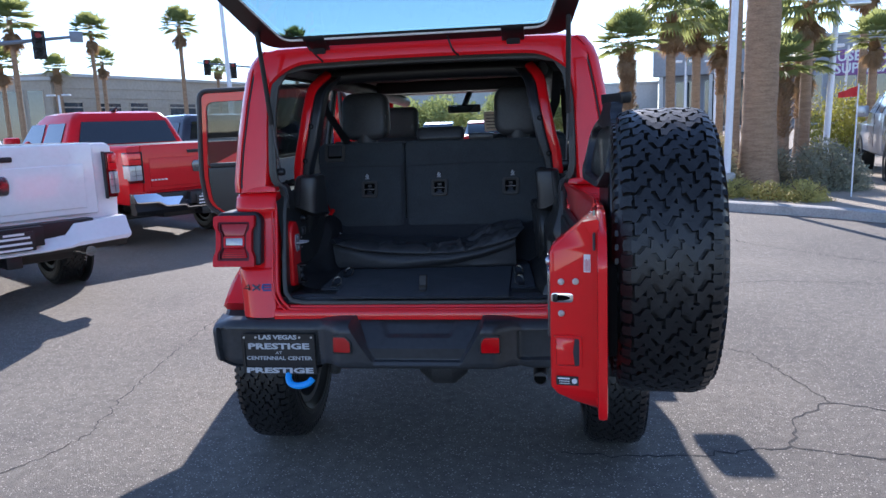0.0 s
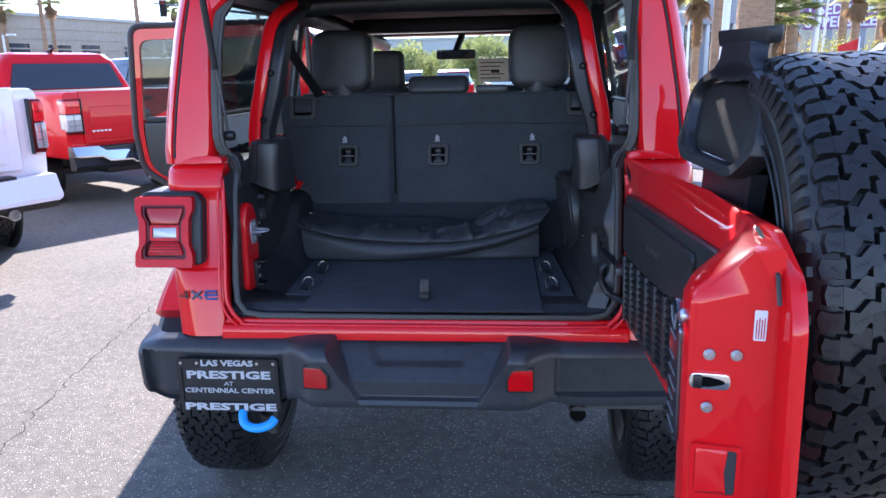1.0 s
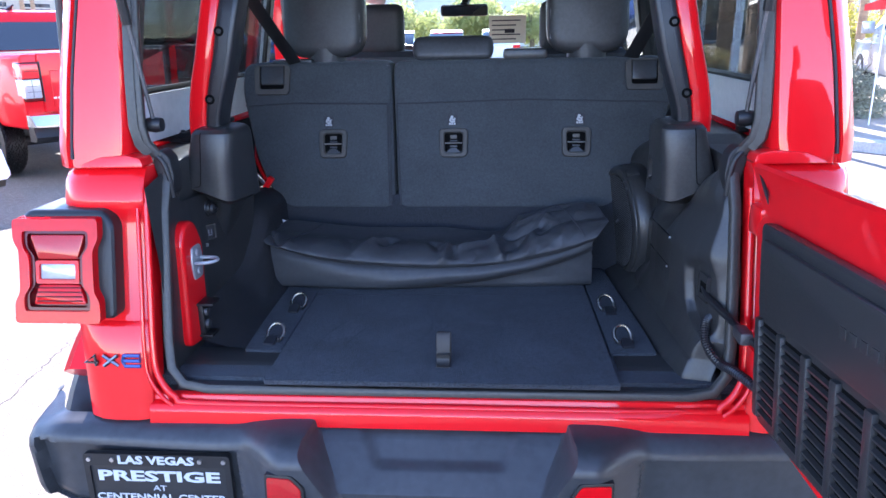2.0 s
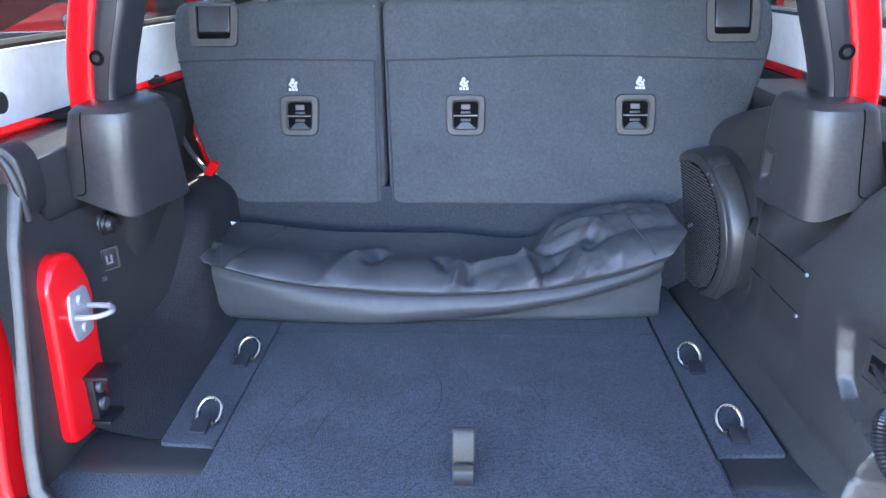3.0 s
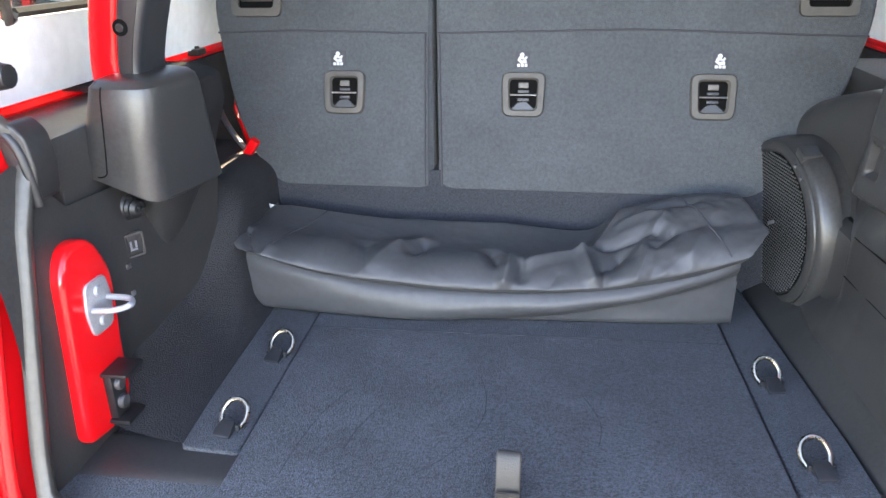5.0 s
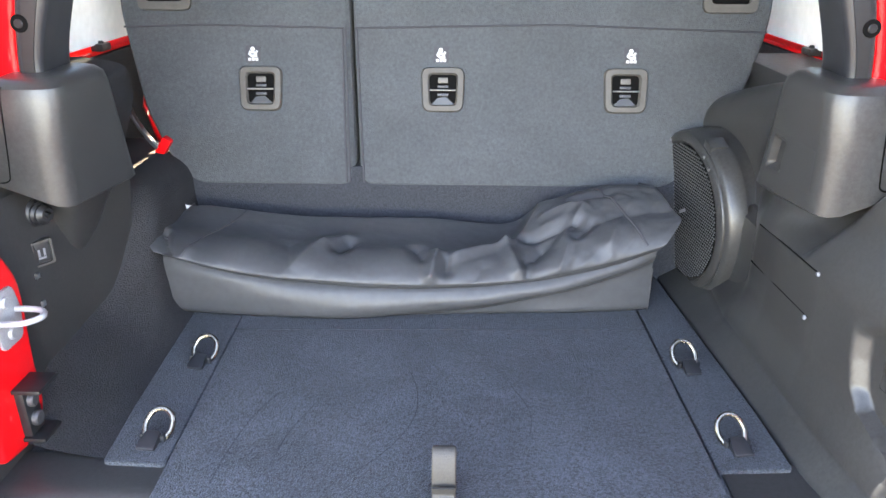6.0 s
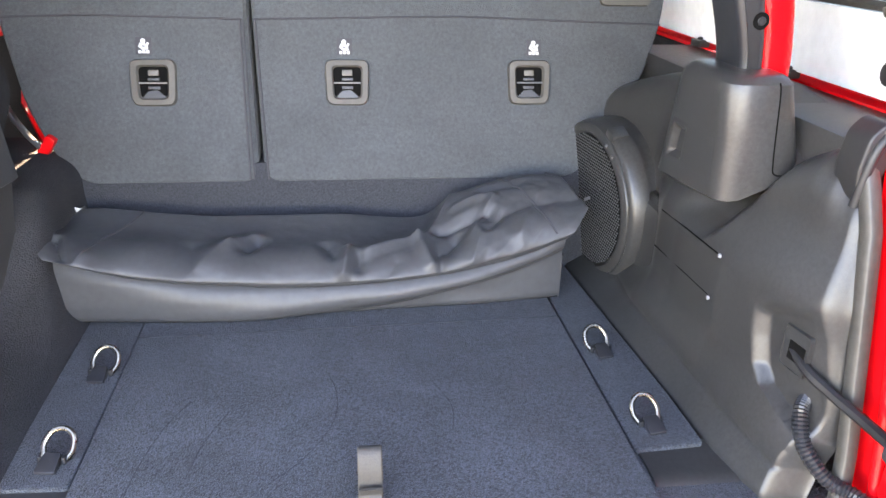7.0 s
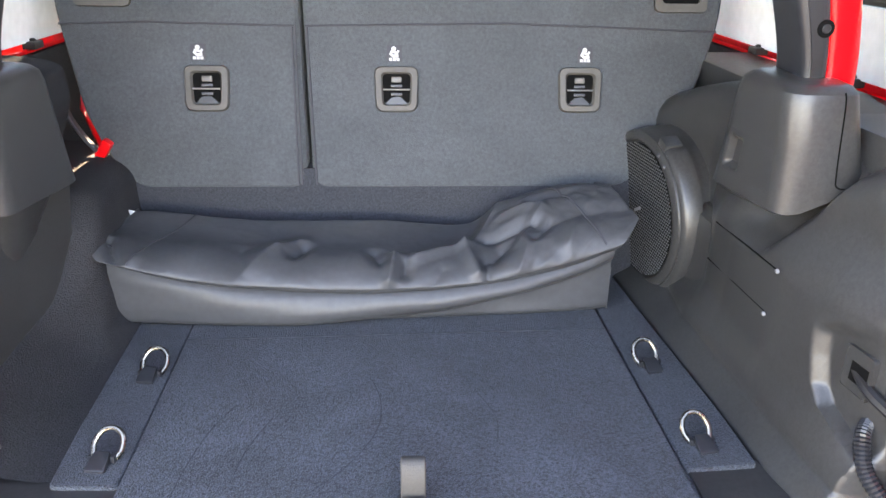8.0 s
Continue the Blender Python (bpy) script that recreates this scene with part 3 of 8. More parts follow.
for s in SIDES:
    # folded rubber where the seal turns at the belt line
    web = [(0.576, 1.250), (0.590, 1.245), (0.604, 1.285), (0.612, 1.318), (0.606, 1.345), (0.592, 1.346), (0.576, 1.330), (0.570, 1.29)]
    bm = prism(rounded([(s * a, b) for a, b in web], 0.008, 3), "y", 0.150, 0.195, 0.010, 3)
    tube(smooth_path([(s * 0.578, 0.153, 1.245), (s * 0.580, 0.150, 1.285), (s * 0.588, 0.150, 1.318), (s * 0.604, 0.152, 1.338)], 5), 0.006, 8, bm=bm)
    part("seal_corner", bm, SEAL_DARK, suv, smooth=70)

# red flange that frames the lower opening, in one sweep round both corners
low = [q for q in half if q[1] < 1.29]
sweep = [(-x, z) for x, z, d in low[:0:-1]] + [(x, z) for x, z, d in low]
for off, r_, dy in ((0.021, 0.0075, 0.010), (0.036, 0.0045, 0.001)):
    line = []
    for i, (x, z) in enumerate(sweep):
        a, b = sweep[max(0, i - 1)], sweep[min(len(sweep) - 1, i + 1)]
        d = Vector((b[0] - a[0], b[1] - a[1])).normalized()
        line.append((x + d.y * off, rear(max(0.83, z)) + dy, z - d.x * off))
    part("jamb_flange", tube(smooth_path(line, 4), r_, 10), RED, suv, "red folded edge of the rear opening" if off < 0.03 else "", smooth=60)

# tail lamps: a black block that carries a waisted red lens
def slope(bm):
    for v in bm.verts:
        v.co.y += rear(v.co.z)
    return bm


for s in SIDES:
    z0, z1 = 1.016, 1.240
    blk = rounded([(s * 0.664, z0 + 0.004), (s * 0.866, z0 + 0.004), (s * 0.870, z1 - 0.03), (s * 0.850, z1), (s * 0.684, z1), (s * 0.664, z1 - 0.03)], 0.016, 4)
    house = part("tail_lamp", slope(prism(blk, "y", -0.030, 0.10, 0.012, 3)), TRIM, suv, "red tail lamp in a black housing")
    cx, cz = 0.776, 1.124
    def hour(w_end, w_mid, h, n=10):
        """A waisted outline: wide at top and bottom, narrow in the middle."""
        right = []
        for j in range(n + 1):
            k = 2 * j / n - 1
            right.append((w_mid + (w_end - w_mid) * ease(0.38, 0.62, abs(k)), k * h))
        pts = [(s * (cx + a), cz + b) for a, b in right] + [(s * (cx - a), cz + b) for a, b in right[::-1]]
        return rounded(pts, 0.008, 2)
    o, i1, i2 = hour(0.090, 0.078, 0.104), hour(0.070, 0.056, 0.080), hour(0.062, 0.048, 0.074)
    bm = ring(o, i1, "y", -0.052, -0.02)
    bev(bm, [e for e in bm.edges if all(abs(v.co.y + 0.052) < 1e-5 for v in e.verts) and len(e.link_faces) == 2 and e.calc_face_angle(0) > 1], 0.006, 2)
    part("outer_lens", slope(bm), LENS_RED, house, "glossy red outer lens")
    part("inner_frame", slope(ring(i1, i2, "y", -0.046, -0.02)), LENS_DEEP, house, "deep red inner frame")
    part("lamp_floor", slope(prism(i2, "y", -0.034, -0.02)), LENS_DEEP, house)
    part("turn_lens", slope(prism(rounded([(s * (cx - 0.042), cz + 0.022), (s * (cx + 0.042), cz + 0.022), (s * (cx + 0.058), cz + 0.070), (s * (cx - 0.058), cz + 0.070)], 0.006), "y", -0.044, -0.03, 0.003)), LENS_PALE, house, "pale red upper lens")
    part("reverse_frame", slope(ring(rounded(rect(s * cx - 0.046, s * cx + 0.046, cz - 0.026, cz + 0.020), 0.005), rounded(rect(s * cx - 0.038, s * cx + 0.038, cz - 0.018, cz + 0.013), 0.004), "y", -0.047, -0.03)), LENS_RED, house)
    part("reverse_lens", slope(prism(rounded(rect(s * cx - 0.038, s * cx + 0.038, cz - 0.018, cz + 0.013), 0.004), "y", -0.043, -0.03, 0.002)), LENS_WHITE, house, "clear reversing lamp")
    low = part("lower_lens", slope(prism(rounded([(s * (cx - 0.056), cz - 0.070), (s * (cx + 0.056), cz - 0.070), (s * (cx + 0.044), cz - 0.030), (s * (cx - 0.044), cz - 0.030)], 0.006), "y", -0.042, -0.03, 0.003)), LENS_RED, house, "ribbed red lower lens")
    for j in range(4):
        z = cz - 0.064 + 0.009 * j
        part("lens_rib", slope(box(s * cx - 0.048, s * cx + 0.048, -0.0445, -0.040, z, z + 0.0025, 0.0008)), LENS_DEEP, house)

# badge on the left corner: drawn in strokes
bx, bz, by = -0.682, 0.925, rear(0.925) - 0.003
bm = bmesh.new()
st = lambda pts, r=0.0042: tube([(bx + a, by, bz + b) for a, b in pts], r, 6, bm=bm)
st([(-0.045, -0.012), (-0.045, 0.012), (-0.068, -0.004), (-0.040, -0.004)])
st([(-0.028, -0.012), (0.004, 0.012)])
st([(-0.028, 0.012), (0.004, -0.012)])
part("badge", bm, BADGE, suv, "small dark chrome hybrid badge")
bm = bmesh.new()
st([(0.018, 0.0), (0.052, 0.0), (0.052, 0.012), (0.018, 0.012), (0.014, 0.0), (0.018, -0.012), (0.052, -0.012)])
part("badge_letter", bm, BADGE_BLUE, suv)

# ---- rear bumper ----
def bumper_front(x):
    a = abs(x)
    return -0.135 + 0.083 * ease(0.30, 0.42, a) + 0.014 * ease(0.46, 0.80, a) + 0.012 * ease(0.80, 0.89, a) + 0.19 * ease(0.865, 0.945, a) ** 2.2


def inside(x, z, x0, x1, z0, z1, soft):
    return ease(x0, x0 + soft, x) * (1 - ease(x1 - soft, x1, x)) * ease(z0, z0 + soft, z) * (1 - ease(z1 - soft, z1, z))


def scoop_width(z):
    """Half the width of the middle step at height z."""
    return 0.170 + 0.082 * min(1.0, max(0.0, (z - 0.648) / 0.145))


def bumper_profile(x, v):
    """The plain moulding: v runs from the back of the top, over the face, to the back of the bottom."""
    a = abs(x)
    end = ease(0.80, 0.94, a)
    zt, zb = 0.806 - 0.010 * ease(0.3, 0.45, a) - 0.034 * end, 0.604 - 0.020 * ease(0.36, 0.46, a) + 0.035 * end - 0.010 * ease(0.39, 0.45, -x)
    f = bumper_front(x)
    prof = [(0.0, 0.02 + 0.16 * end, zt + 0.004), (0.22, f + 0.050, zt + 0.001), (0.28, f + 0.024, zt - 0.006), (0.33, f + 0.006, zt - 0.020), (0.36, f, zt - 0.036), (0.84, f + 0.010, zb + 0.040), (0.88, f + 0.02, zb + 0.016), (0.92, f + 0.045, zb + 0.004), (1.0, 0.03 + 0.18 * end, zb)]
    for (v0, y0, z0), (v1, y1, z1) in zip(prof, prof[1:]):
        if v <= v1 + 1e-9:
            k = (v - v0) / (v1 - v0)
            return y0 + (y1 - y0) * k, z0 + (z1 - z0) * k
    return prof[-1][1:]


def bumper_point(c, v):
    """c counts columns: 0 to 1 across the step, 1 to 1.2 its flank, on to 2 at the end of the bumper."""
    s = -1 if c < 0 else 1
    c = abs(c)
    w = scoop_width(bumper_profile(0.0, v)[1])
    if c <= 1:
        x = c * w
    elif c <= 1.2:
        x = w + (c - 1) / 0.2 * 0.034
    else:
        x0 = w + 0.034
        x = x0 + (0.945 - x0) * (c - 1.2) / 0.8
    x *= s
    a = abs(x)
    y, z = bumper_profile(x, v)
    deep = 0.032 + 1.0 * max(0.0, z - 0.695)
    # a second, shallower hollow at the head of the step
    if c < 1:
        deep += 0.016 * ease(0.728, 0.742, z) * (1 - ease(0.56, 0.66, c - 0.9 * (z - 0.76)))
    inner = (1 - ease(1.0, 1.10, c)) * ease(0.640, 0.650, z) * (1 if v < 0.88 else 0)
    inner -= 0.10 * math.sin(math.pi * min(1, max(0, (c - 1) / 0.2))) * 0
    if inner > 0:
        y = max(y, min(y + inner * deep, 0.018))
    # framed flat pockets towards the ends
    pod = inside(a, z, 0.398 if x > 0 else 0.418, 0.880 if x > 0 else 0.872, 0.632 if x > 0 else 0.55, 0.757, 0.007)
    if 0.3 < v < 0.92:
        y += pod * (0.026 if x > 0 else 0.028)
    return (x, y, z)


cols = [i / 30 for i in range(31)] + [1.02, 1.05, 1.08, 1.10, 1.13, 1.16, 1.2] + [1.2 + 0.8 * i / 110 for i in range(1, 111)]
cols = [-c for c in cols[:0:-1]] + cols
vees = [0.0, 0.08, 0.15, 0.22, 0.25, 0.28, 0.305, 0.33, 0.345, 0.36] + [0.36 + 0.48 * i / 52 for i in range(1, 53)] + [0.86, 0.88, 0.90, 0.92, 0.96, 1.0]
bumper = part("rear_bumper", grid(len(cols) - 1, len(vees) - 1, lambda u, v: bumper_point(cols[round(u * (len(cols) - 1))], vees[round(v * (len(vees) - 1))])), BUMPER, suv, "dark grey moulded plastic rear bumper with a central step", smooth=42)
# red reflectors with one cut corner
for s in SIDES:
    z0, z1 = 0.690, 0.752
    pts = [(0.262, z0 + 0.002), (0.332, z0), (0.332, z1), (0.276, z1), (0.262, z1 - 0.022)]
    if s < 0:
        pts = [(0.262, z0), (0.332, z0), (0.330, z1), (0.282, z1), (0.262, z1 - 0.022)]
    def slant(bm):
        for v in bm.verts:
            v.co.y += 0.10 * (abs(v.co.x) - 0.262)
        return bm
    o = rounded([(s * a, b) for a, b in pts], 0.006, 3)
    c = (s * 0.298, 0.721)
    big = [(c[0] + (a - c[0]) * 1.17, c[1] + (b - c[1]) * 1.19) for a, b in o]
    bz_ = part("reflector", slant(prism(big, "y", -0.139, -0.09, 0.004)), TRIM, bumper, "red rear reflector in a black bezel")
    part("reflector_lens", slant(prism(o, "y", -0.142, -0.10, 0.003)), LENS_RED if s > 0 else LENS_PALE, bz_, "bright red reflector")

# plate in its frame
px0, px1, pz0, pz1, py = -0.756, -0.438, 0.566, 0.738, -0.040
plate = part("license_plate", prism(rounded(rect(px0, px1, pz0, pz1), 0.01), "y", py, py + 0.012, 0.003), PLATE, suv, "black dealer plate with white lettering")
fr = ring(rounded(rect(px0, px1, pz0, pz1), 0.01), rounded(rect(px0 + 0.012, px1 - 0.012, pz0 + 0.03, pz1 - 0.028), 0.006), "y", py - 0.004, py + 0.002)
part("plate_frame", fr, TRIM, plate, "black plate frame")
cx = (px0 + px1) / 2
up = lambda z, w: pose(cx, py - w, z, 90, 0, 0)
letters("LAS VEGAS", 0.026, PLATE_PRINT, plate, up(pz1 - 0.0135, 0.0055), width=0.165, bold=0.0009)
letters("PRESTIGE", 0.034, PLATE_PRINT, plate, up(pz1 - 0.054, 0.002), width=0.265, bold=0.0012)
letters("AT", 0.018, PLATE_PRINT, plate, up(pz1 - 0.082, 0.002), width=0.030)
letters("CENTENNIAL CENTER", 0.022, PLATE_PRINT, plate, up(pz1 - 0.105, 0.002), width=0.285, bold=0.0004)
letters("PRESTIGE", 0.031, PLATE_PRINT, plate, up(pz0 + 0.014, 0.0055), width=0.29, bold=0.0012)
for x in (px0 + 0.013, px1 - 0.013, cx - 0.095, cx + 0.095):
    part("plate_screw", disc(0.0048, 0.003, 10, pose(x, py - 0.004, pz1 - 0.0135, 0, 0, -90)), STEEL, plate)
# holder behind the plate
part("plate_holder", box(px0 + 0.02, px1 - 0.02, py + 0.012, 0.05, pz0 + 0.03, pz1 - 0.01, 0.006), TRIM, suv)

# tow hook: a blue open loop
hook = smooth_path([(-0.560, 0.08, 0.590), (-0.563, 0.0, 0.578), (-0.560, -0.045, 0.556), (-0.545, -0.068, 0.534), (-0.508, -0.078, 0.527), (-0.470, -0.072, 0.535), (-0.455, -0.055, 0.548)], 5)
part("tow_hook", tube(hook, 0.014, 10), HOOK_BLUE, suv, "bright blue tow hook")
# underside
bm = tube([(0.486, 0.135, 0.492), (0.486, 0.3, 0.510), (0.48, 0.9, 0.52)], 0.029, 16)
part("exhaust_pipe", bm, DULL, suv, "dull steel exhaust tip")
bm = revolve([(0.029, 0), (0.027, -0.004), (0.025, 0.02), (0.025, 0.06)], 20)
part("exhaust_mouth", moved(bm, pose(0.486, 0.132, 0.492, 0, 0, 90)), STEEL, suv)
part("exhaust_bore", disc(0.0255, 0.004, 18, pose(0.486, 0.138, 0.492, 0, 0, -90)), SHADE_BLACK, suv)
part("rear_axle", tube([(-0.7, AXLE_Y, 0.41), (0.7, AXLE_Y, 0.41)], 0.045, 12), DULL, suv)
part("axle_housing", moved(revolve([(0.0, -0.13), (0.08, -0.12), (0.14, -0.05), (0.14, 0.05), (0.08, 0.12), (0, 0.13)], 18), pose(0, AXLE_Y, 0.41)), DULL, suv)
part("muffler", box(-0.40, 0.42, 0.22, 0.44, 0.50, 0.66, 0.06, 4), DULL, suv, "dull metal muffler")
for s in SIDES:
    part("frame_rail", box(min(s * 0.40, s * 0.50), max(s * 0.40, s * 0.50), 0.28, 3.9, 0.56, 0.70, 0.012), TRIM, suv)
    part("shock_absorber", tube([(s * 0.55, AXLE_Y - 0.1, 0.36), (s * 0.47, AXLE_Y - 0.18, 0.72)], 0.03, 12), DULL, suv)
part("floor_pan", box(-0.74, 0.74, 0.05, 3.6, 0.70, 0.78, 0.01), TRIM, suv)

# ---- tailgate, swung open ----
def G(u, v, z):
    """The gate's own u (from the hinge outwards), v (from the inner to the outer face) and height, in the world."""
    return Vector((0.578 - 0.056 * u + v, -0.035 - u + 0.20 * (z - 1.08) * (1 - 0.75 * min(1, u)), z))


def gate_bm(bm):
    for q in bm.verts:
        q.co = G(q.co.x, q.co.y, q.co.z)
    return bm


skin_out = rounded([(0.0, 0.845), (1.085, 0.838), (1.10, 0.88), (1.10, 1.24), (1.075, 1.30), (0.96, 1.345), (0.50, 1.321), (0.02, 1.294)], 0.02, 4)
gate = part("tailgate", gate_bm(prism(skin_out, "y", 0.118, 0.142, 0.008, 2)), RED, suv, "red tailgate standing open at a right angle")
# inner pressing: a flat field that deepens outwards, then a box-shaped closing end
def field(u):
    return 0.022 + 0.075 * u


END = [(-0.03, 0.020, 0.0), (0.10, field(0.10), 0.0), (0.25, field(0.25), 0.0), (0.40, field(0.40), 0.0), (0.60, field(0.60), 0.0), (0.80, field(0.80), 0.0), (0.84, field(0.84), 0.0), (0.865, 0.077, 0.06), (0.89, 0.057, 0.25), (0.912, 0.034, 0.55), (0.932, 0.014, 0.82), (0.955, 0.003, 0.97), (0.975, 0.0, 1.0), (1.0, 0.0, 1.0), (1.016, 0.003, 1.0), (1.022, 0.012, 1.0), (1.040, 0.095, 1.0), (1.046, 0.122, 1.0)]
secs = []
for u, v, k in END:
    rise = 0.055 * min(1, max(0.0, u) / 0.85)
    zb, zt = 0.872 + 0.022 * k, 1.238 + rise * (1 - k) + 0.032 * k
    ridge = min(0.118, 0.018 + 0.155 * max(0.0, u + 0.03))
    crest = 1.330 + 0.014 * min(1.0, u + 0.03) - 0.010 * k
    secs.append([(u, 0.122, 0.850), (u, min(0.115, v + 0.06), 0.856 + 0.01 * k), (u, min(0.118, v + 0.015), zb - 0.008), (u, v, zb + 0.01), (u, v, zt - 0.02), (u, min(0.118, v + 0.010), zt), (u, ridge - 0.008 - 0.025 * k, crest - 0.006), (u, ridge, crest), (u, min(0.122, ridge + 0.010), crest - 0.003), (u, 0.1225, min(crest - 0.004, 1.285 + 0.06 * max(0.0, u)))])
bm = loft(secs)
part("inner_pressing", gate_bm(bm), RED, gate, "red inner pressing of the tailgate", smooth=38)
bm = bmesh.new()
tube([(1.03, 0.100, z) for z in (0.91, 1.0, 1.2, 1.28)], 0.004, 6, bm=bm)
tube([(1.018, 0.012, z) for z in (0.93, 1.0, 1.2, 1.25)], 0.004, 6, bm=bm)
part("folded_edge", gate_bm(bm), RED, gate)
# black rubber bumper strip on the skin's upper corner
tube([(0.93, 0.113, 1.339), (0.985, 0.112, 1.326), (1.05, 0.111, 1.298), (1.066, 0.111, 1.262)], 0.0035, 6, bm=(bm := bmesh.new()))
part("rubber_stop", gate_bm(bm), SEAL, gate)
bm = tube([(-0.025, 0.018, 1.324), (0.01, 0.024, 1.320), (0.045, 0.032, 1.313), (0.07, 0.037, 1.308)], [0.002, 0.0045, 0.004, 0.001], 6)
tube([(-0.022, 0.017, 1.320), (0.0, 0.019, 1.303), (0.018, 0.0205, 1.283), (0.026, 0.0215, 1.268)], [0.002, 0.004, 0.0035, 0.001], 6, bm=bm)
part("rubber_stop", gate_bm(bm), TRIM, gate, "black rubber corner stop")

# trim panel with lid and slotted vents
def trim_bm(bm):
    for q in bm.verts:
        u = q.co.x
        q.co = G(u, q.co.y + field(u), q.co.z + 0.075 * u)
    return bm


trim_out = rounded([(0.035, 0.885), (0.755, 0.892), (0.785, 0.93), (0.80, 1.10), (0.90, 1.216), (0.035, 1.238)], 0.02, 4)
panel = part("trim_panel", trim_bm(prism(trim_out, "y", -0.016, 0.004, 0.006, 2)), PLASTIC, gate, "black plastic tailgate trim panel with slotted vents")
lid = rounded([(0.06, 1.085), (0.735, 1.085), (0.755, 1.196), (0.06, 1.214)], 0.018, 4)
part("lid", trim_bm(prism(lid, "y", -0.026, -0.014, 0.005, 2)), PLASTIC, panel, "raised flat lid")
bm = bmesh.new()
for k in range(5):
    box(0.36 + 0.028 * k, 0.378 + 0.028 * k, -0.0275, -0.024, 1.140, 1.156, 0.001, bm=bm)
part("embossed_mark", trim_bm(bm), PLASTIC, panel)
COLS, U0, U1, Z0, Z1 = 7, 0.055, 0.735, 0.905, 1.068
for c in range(COLS + 1):
    u = U0 + (U1 - U0) * c / COLS
    part("vent_rib", trim_bm(box(u - 0.011, u + 0.011, -0.026, -0.012, Z0 - 0.006, Z1 + 0.006, 0.006)), PLASTIC, panel)
for c in range(COLS):
    u0 = U0 + (U1 - U0) * c / COLS + 0.011
    u1 = u0 + (U1 - U0) / COLS - 0.022
    # black sheet behind the slats: the vent's inner shade put into colour
    part("vent_shade", trim_bm(box(u0, u1, -0.0168, -0.014, Z0, Z1)), SHADE_BLACK, panel)
    for r in range(10):
        z = Z0 + (Z1 - Z0) * (r + 0.25) / 10
        bm = prism([(-0.0230, z), (-0.0168, z + 0.0045), (-0.0168, z + 0.0065), (-0.0240, z + 0.004)], "x", u0, u1)
        part("vent_slat", trim_bm(bm), PLASTIC, panel)

# hardware on the closing edge
def on_edge(v, z, lift=0.0):
    """A pose on the gate's closing edge, its x axis pointing outwards from that edge."""
    p = G(1.022 + 0.22 * max(0.0, v) + lift, v, z)
    return Matrix.Translation(p) @ pose(0, 0, 0, 0, 0, -90 - 9)


for v, z in ((0.030, 1.178), (0.066, 1.180), (0.030, 1.098)):
    b = disc(0.0085, 0.003, 16, on_edge(v, z), 0.001)
    disc(0.0055, 0.005, 12, on_edge(v, z), 0.001, bm=b)
    part("bolt", b, STEEL, gate, "zinc-plated bolt head")
m = on_edge(0.036, 1.138) @ Matrix.Diagonal((1, 0.8, 0.85, 1))
lat = part("latch", moved(prism(rounded(rect(-0.040, 0.030, -0.014, 0.014), 0.012), "x", -0.004, 0.003, 0.001), m), CHROME, gate, "chrome latch with a dark slot")
part("latch_slot", moved(prism(rounded([(-0.034, -0.009), (-0.006, -0.009), (0.016, -0.004), (0.022, 0.0), (0.016, 0.004), (-0.006, 0.009), (-0.034, 0.009)], 0.004), "x", 0.0032, 0.0042), m), SHADE_BLACK, lat)
part("latch_jaw", moved(box(0.002, 0.008, -0.034, -0.018, -0.012, 0.012, 0.003), m), TRIM, lat)
m = on_edge(0.094, 1.226) @ Matrix.Diagonal((1, 0.75, 0.72, 1))
lab = part("sticker", moved(prism(rounded(rect(-0.011, 0.011, -0.031, 0.031), 0.003), "x", 0, 0.0008), m), PRINT, gate, "white sticker with lines of small red print")
bm = bmesh.new()
for k in range(4):
    box(0.0009, 0.0013, -0.0075 + 0.0045 * k, -0.0055 + 0.0045 * k, -0.027, 0.012 + 0.004 * (k % 2), bm=bm)
part("print_line", moved(bm, m), RED_INK, lab)
m = on_edge(0.045, 0.925)
lab = part("black_sticker", moved(prism(rounded(rect(-0.030, 0.026, -0.012, 0.012), 0.003), "x", 0, 0.0008), m), PLATE, gate, "small black sticker with a white emblem")
bm = disc(0.007, 0.0012, 14, m @ pose(0.0002, 0.016, 0))
for k in range(3):
    box(0.0009, 0.0014, -0.026 if k == 0 else -0.022, 0.004, 0.004 - 0.006 * k, 0.007 - 0.0062 * k + (0.001 if k == 0 else -0.001), bm=(q := bmesh.new()))
    merge(bm, moved(q, m))
part("emblem", bm, PRINT, lab)
# rectangular pull recess
m = on_edge(0.046, 1.000)
bm = ring(rounded(rect(-0.036, 0.034, -0.042, 0.042), 0.006), rounded(rect(-0.030, 0.028, -0.036, 0.036), 0.006), "x", -0.004, 0.0035)
rec = part("pull_recess", moved(bm, m), RED, gate, "rectangular hand recess in the gate edge")
part("recess_floor", moved(box(-0.003, 0.0012, -0.028, 0.030, -0.036, 0.036), m), INK, rec)
part("recess_slope", moved(loft([[(0.0014, -0.029, -0.035), (0.0014, 0.016, -0.035), (0.0014, 0.012, 0.0), (0.0014, 0.016, 0.035), (0.0014, -0.029, 0.035)], [(0.0034, -0.029, -0.035), (0.0034, 0.012, -0.030), (0.0034, 0.007, 0.0), (0.0034, 0.010, 0.028), (0.0034, -0.029, 0.035)]]), m), RED, rec)
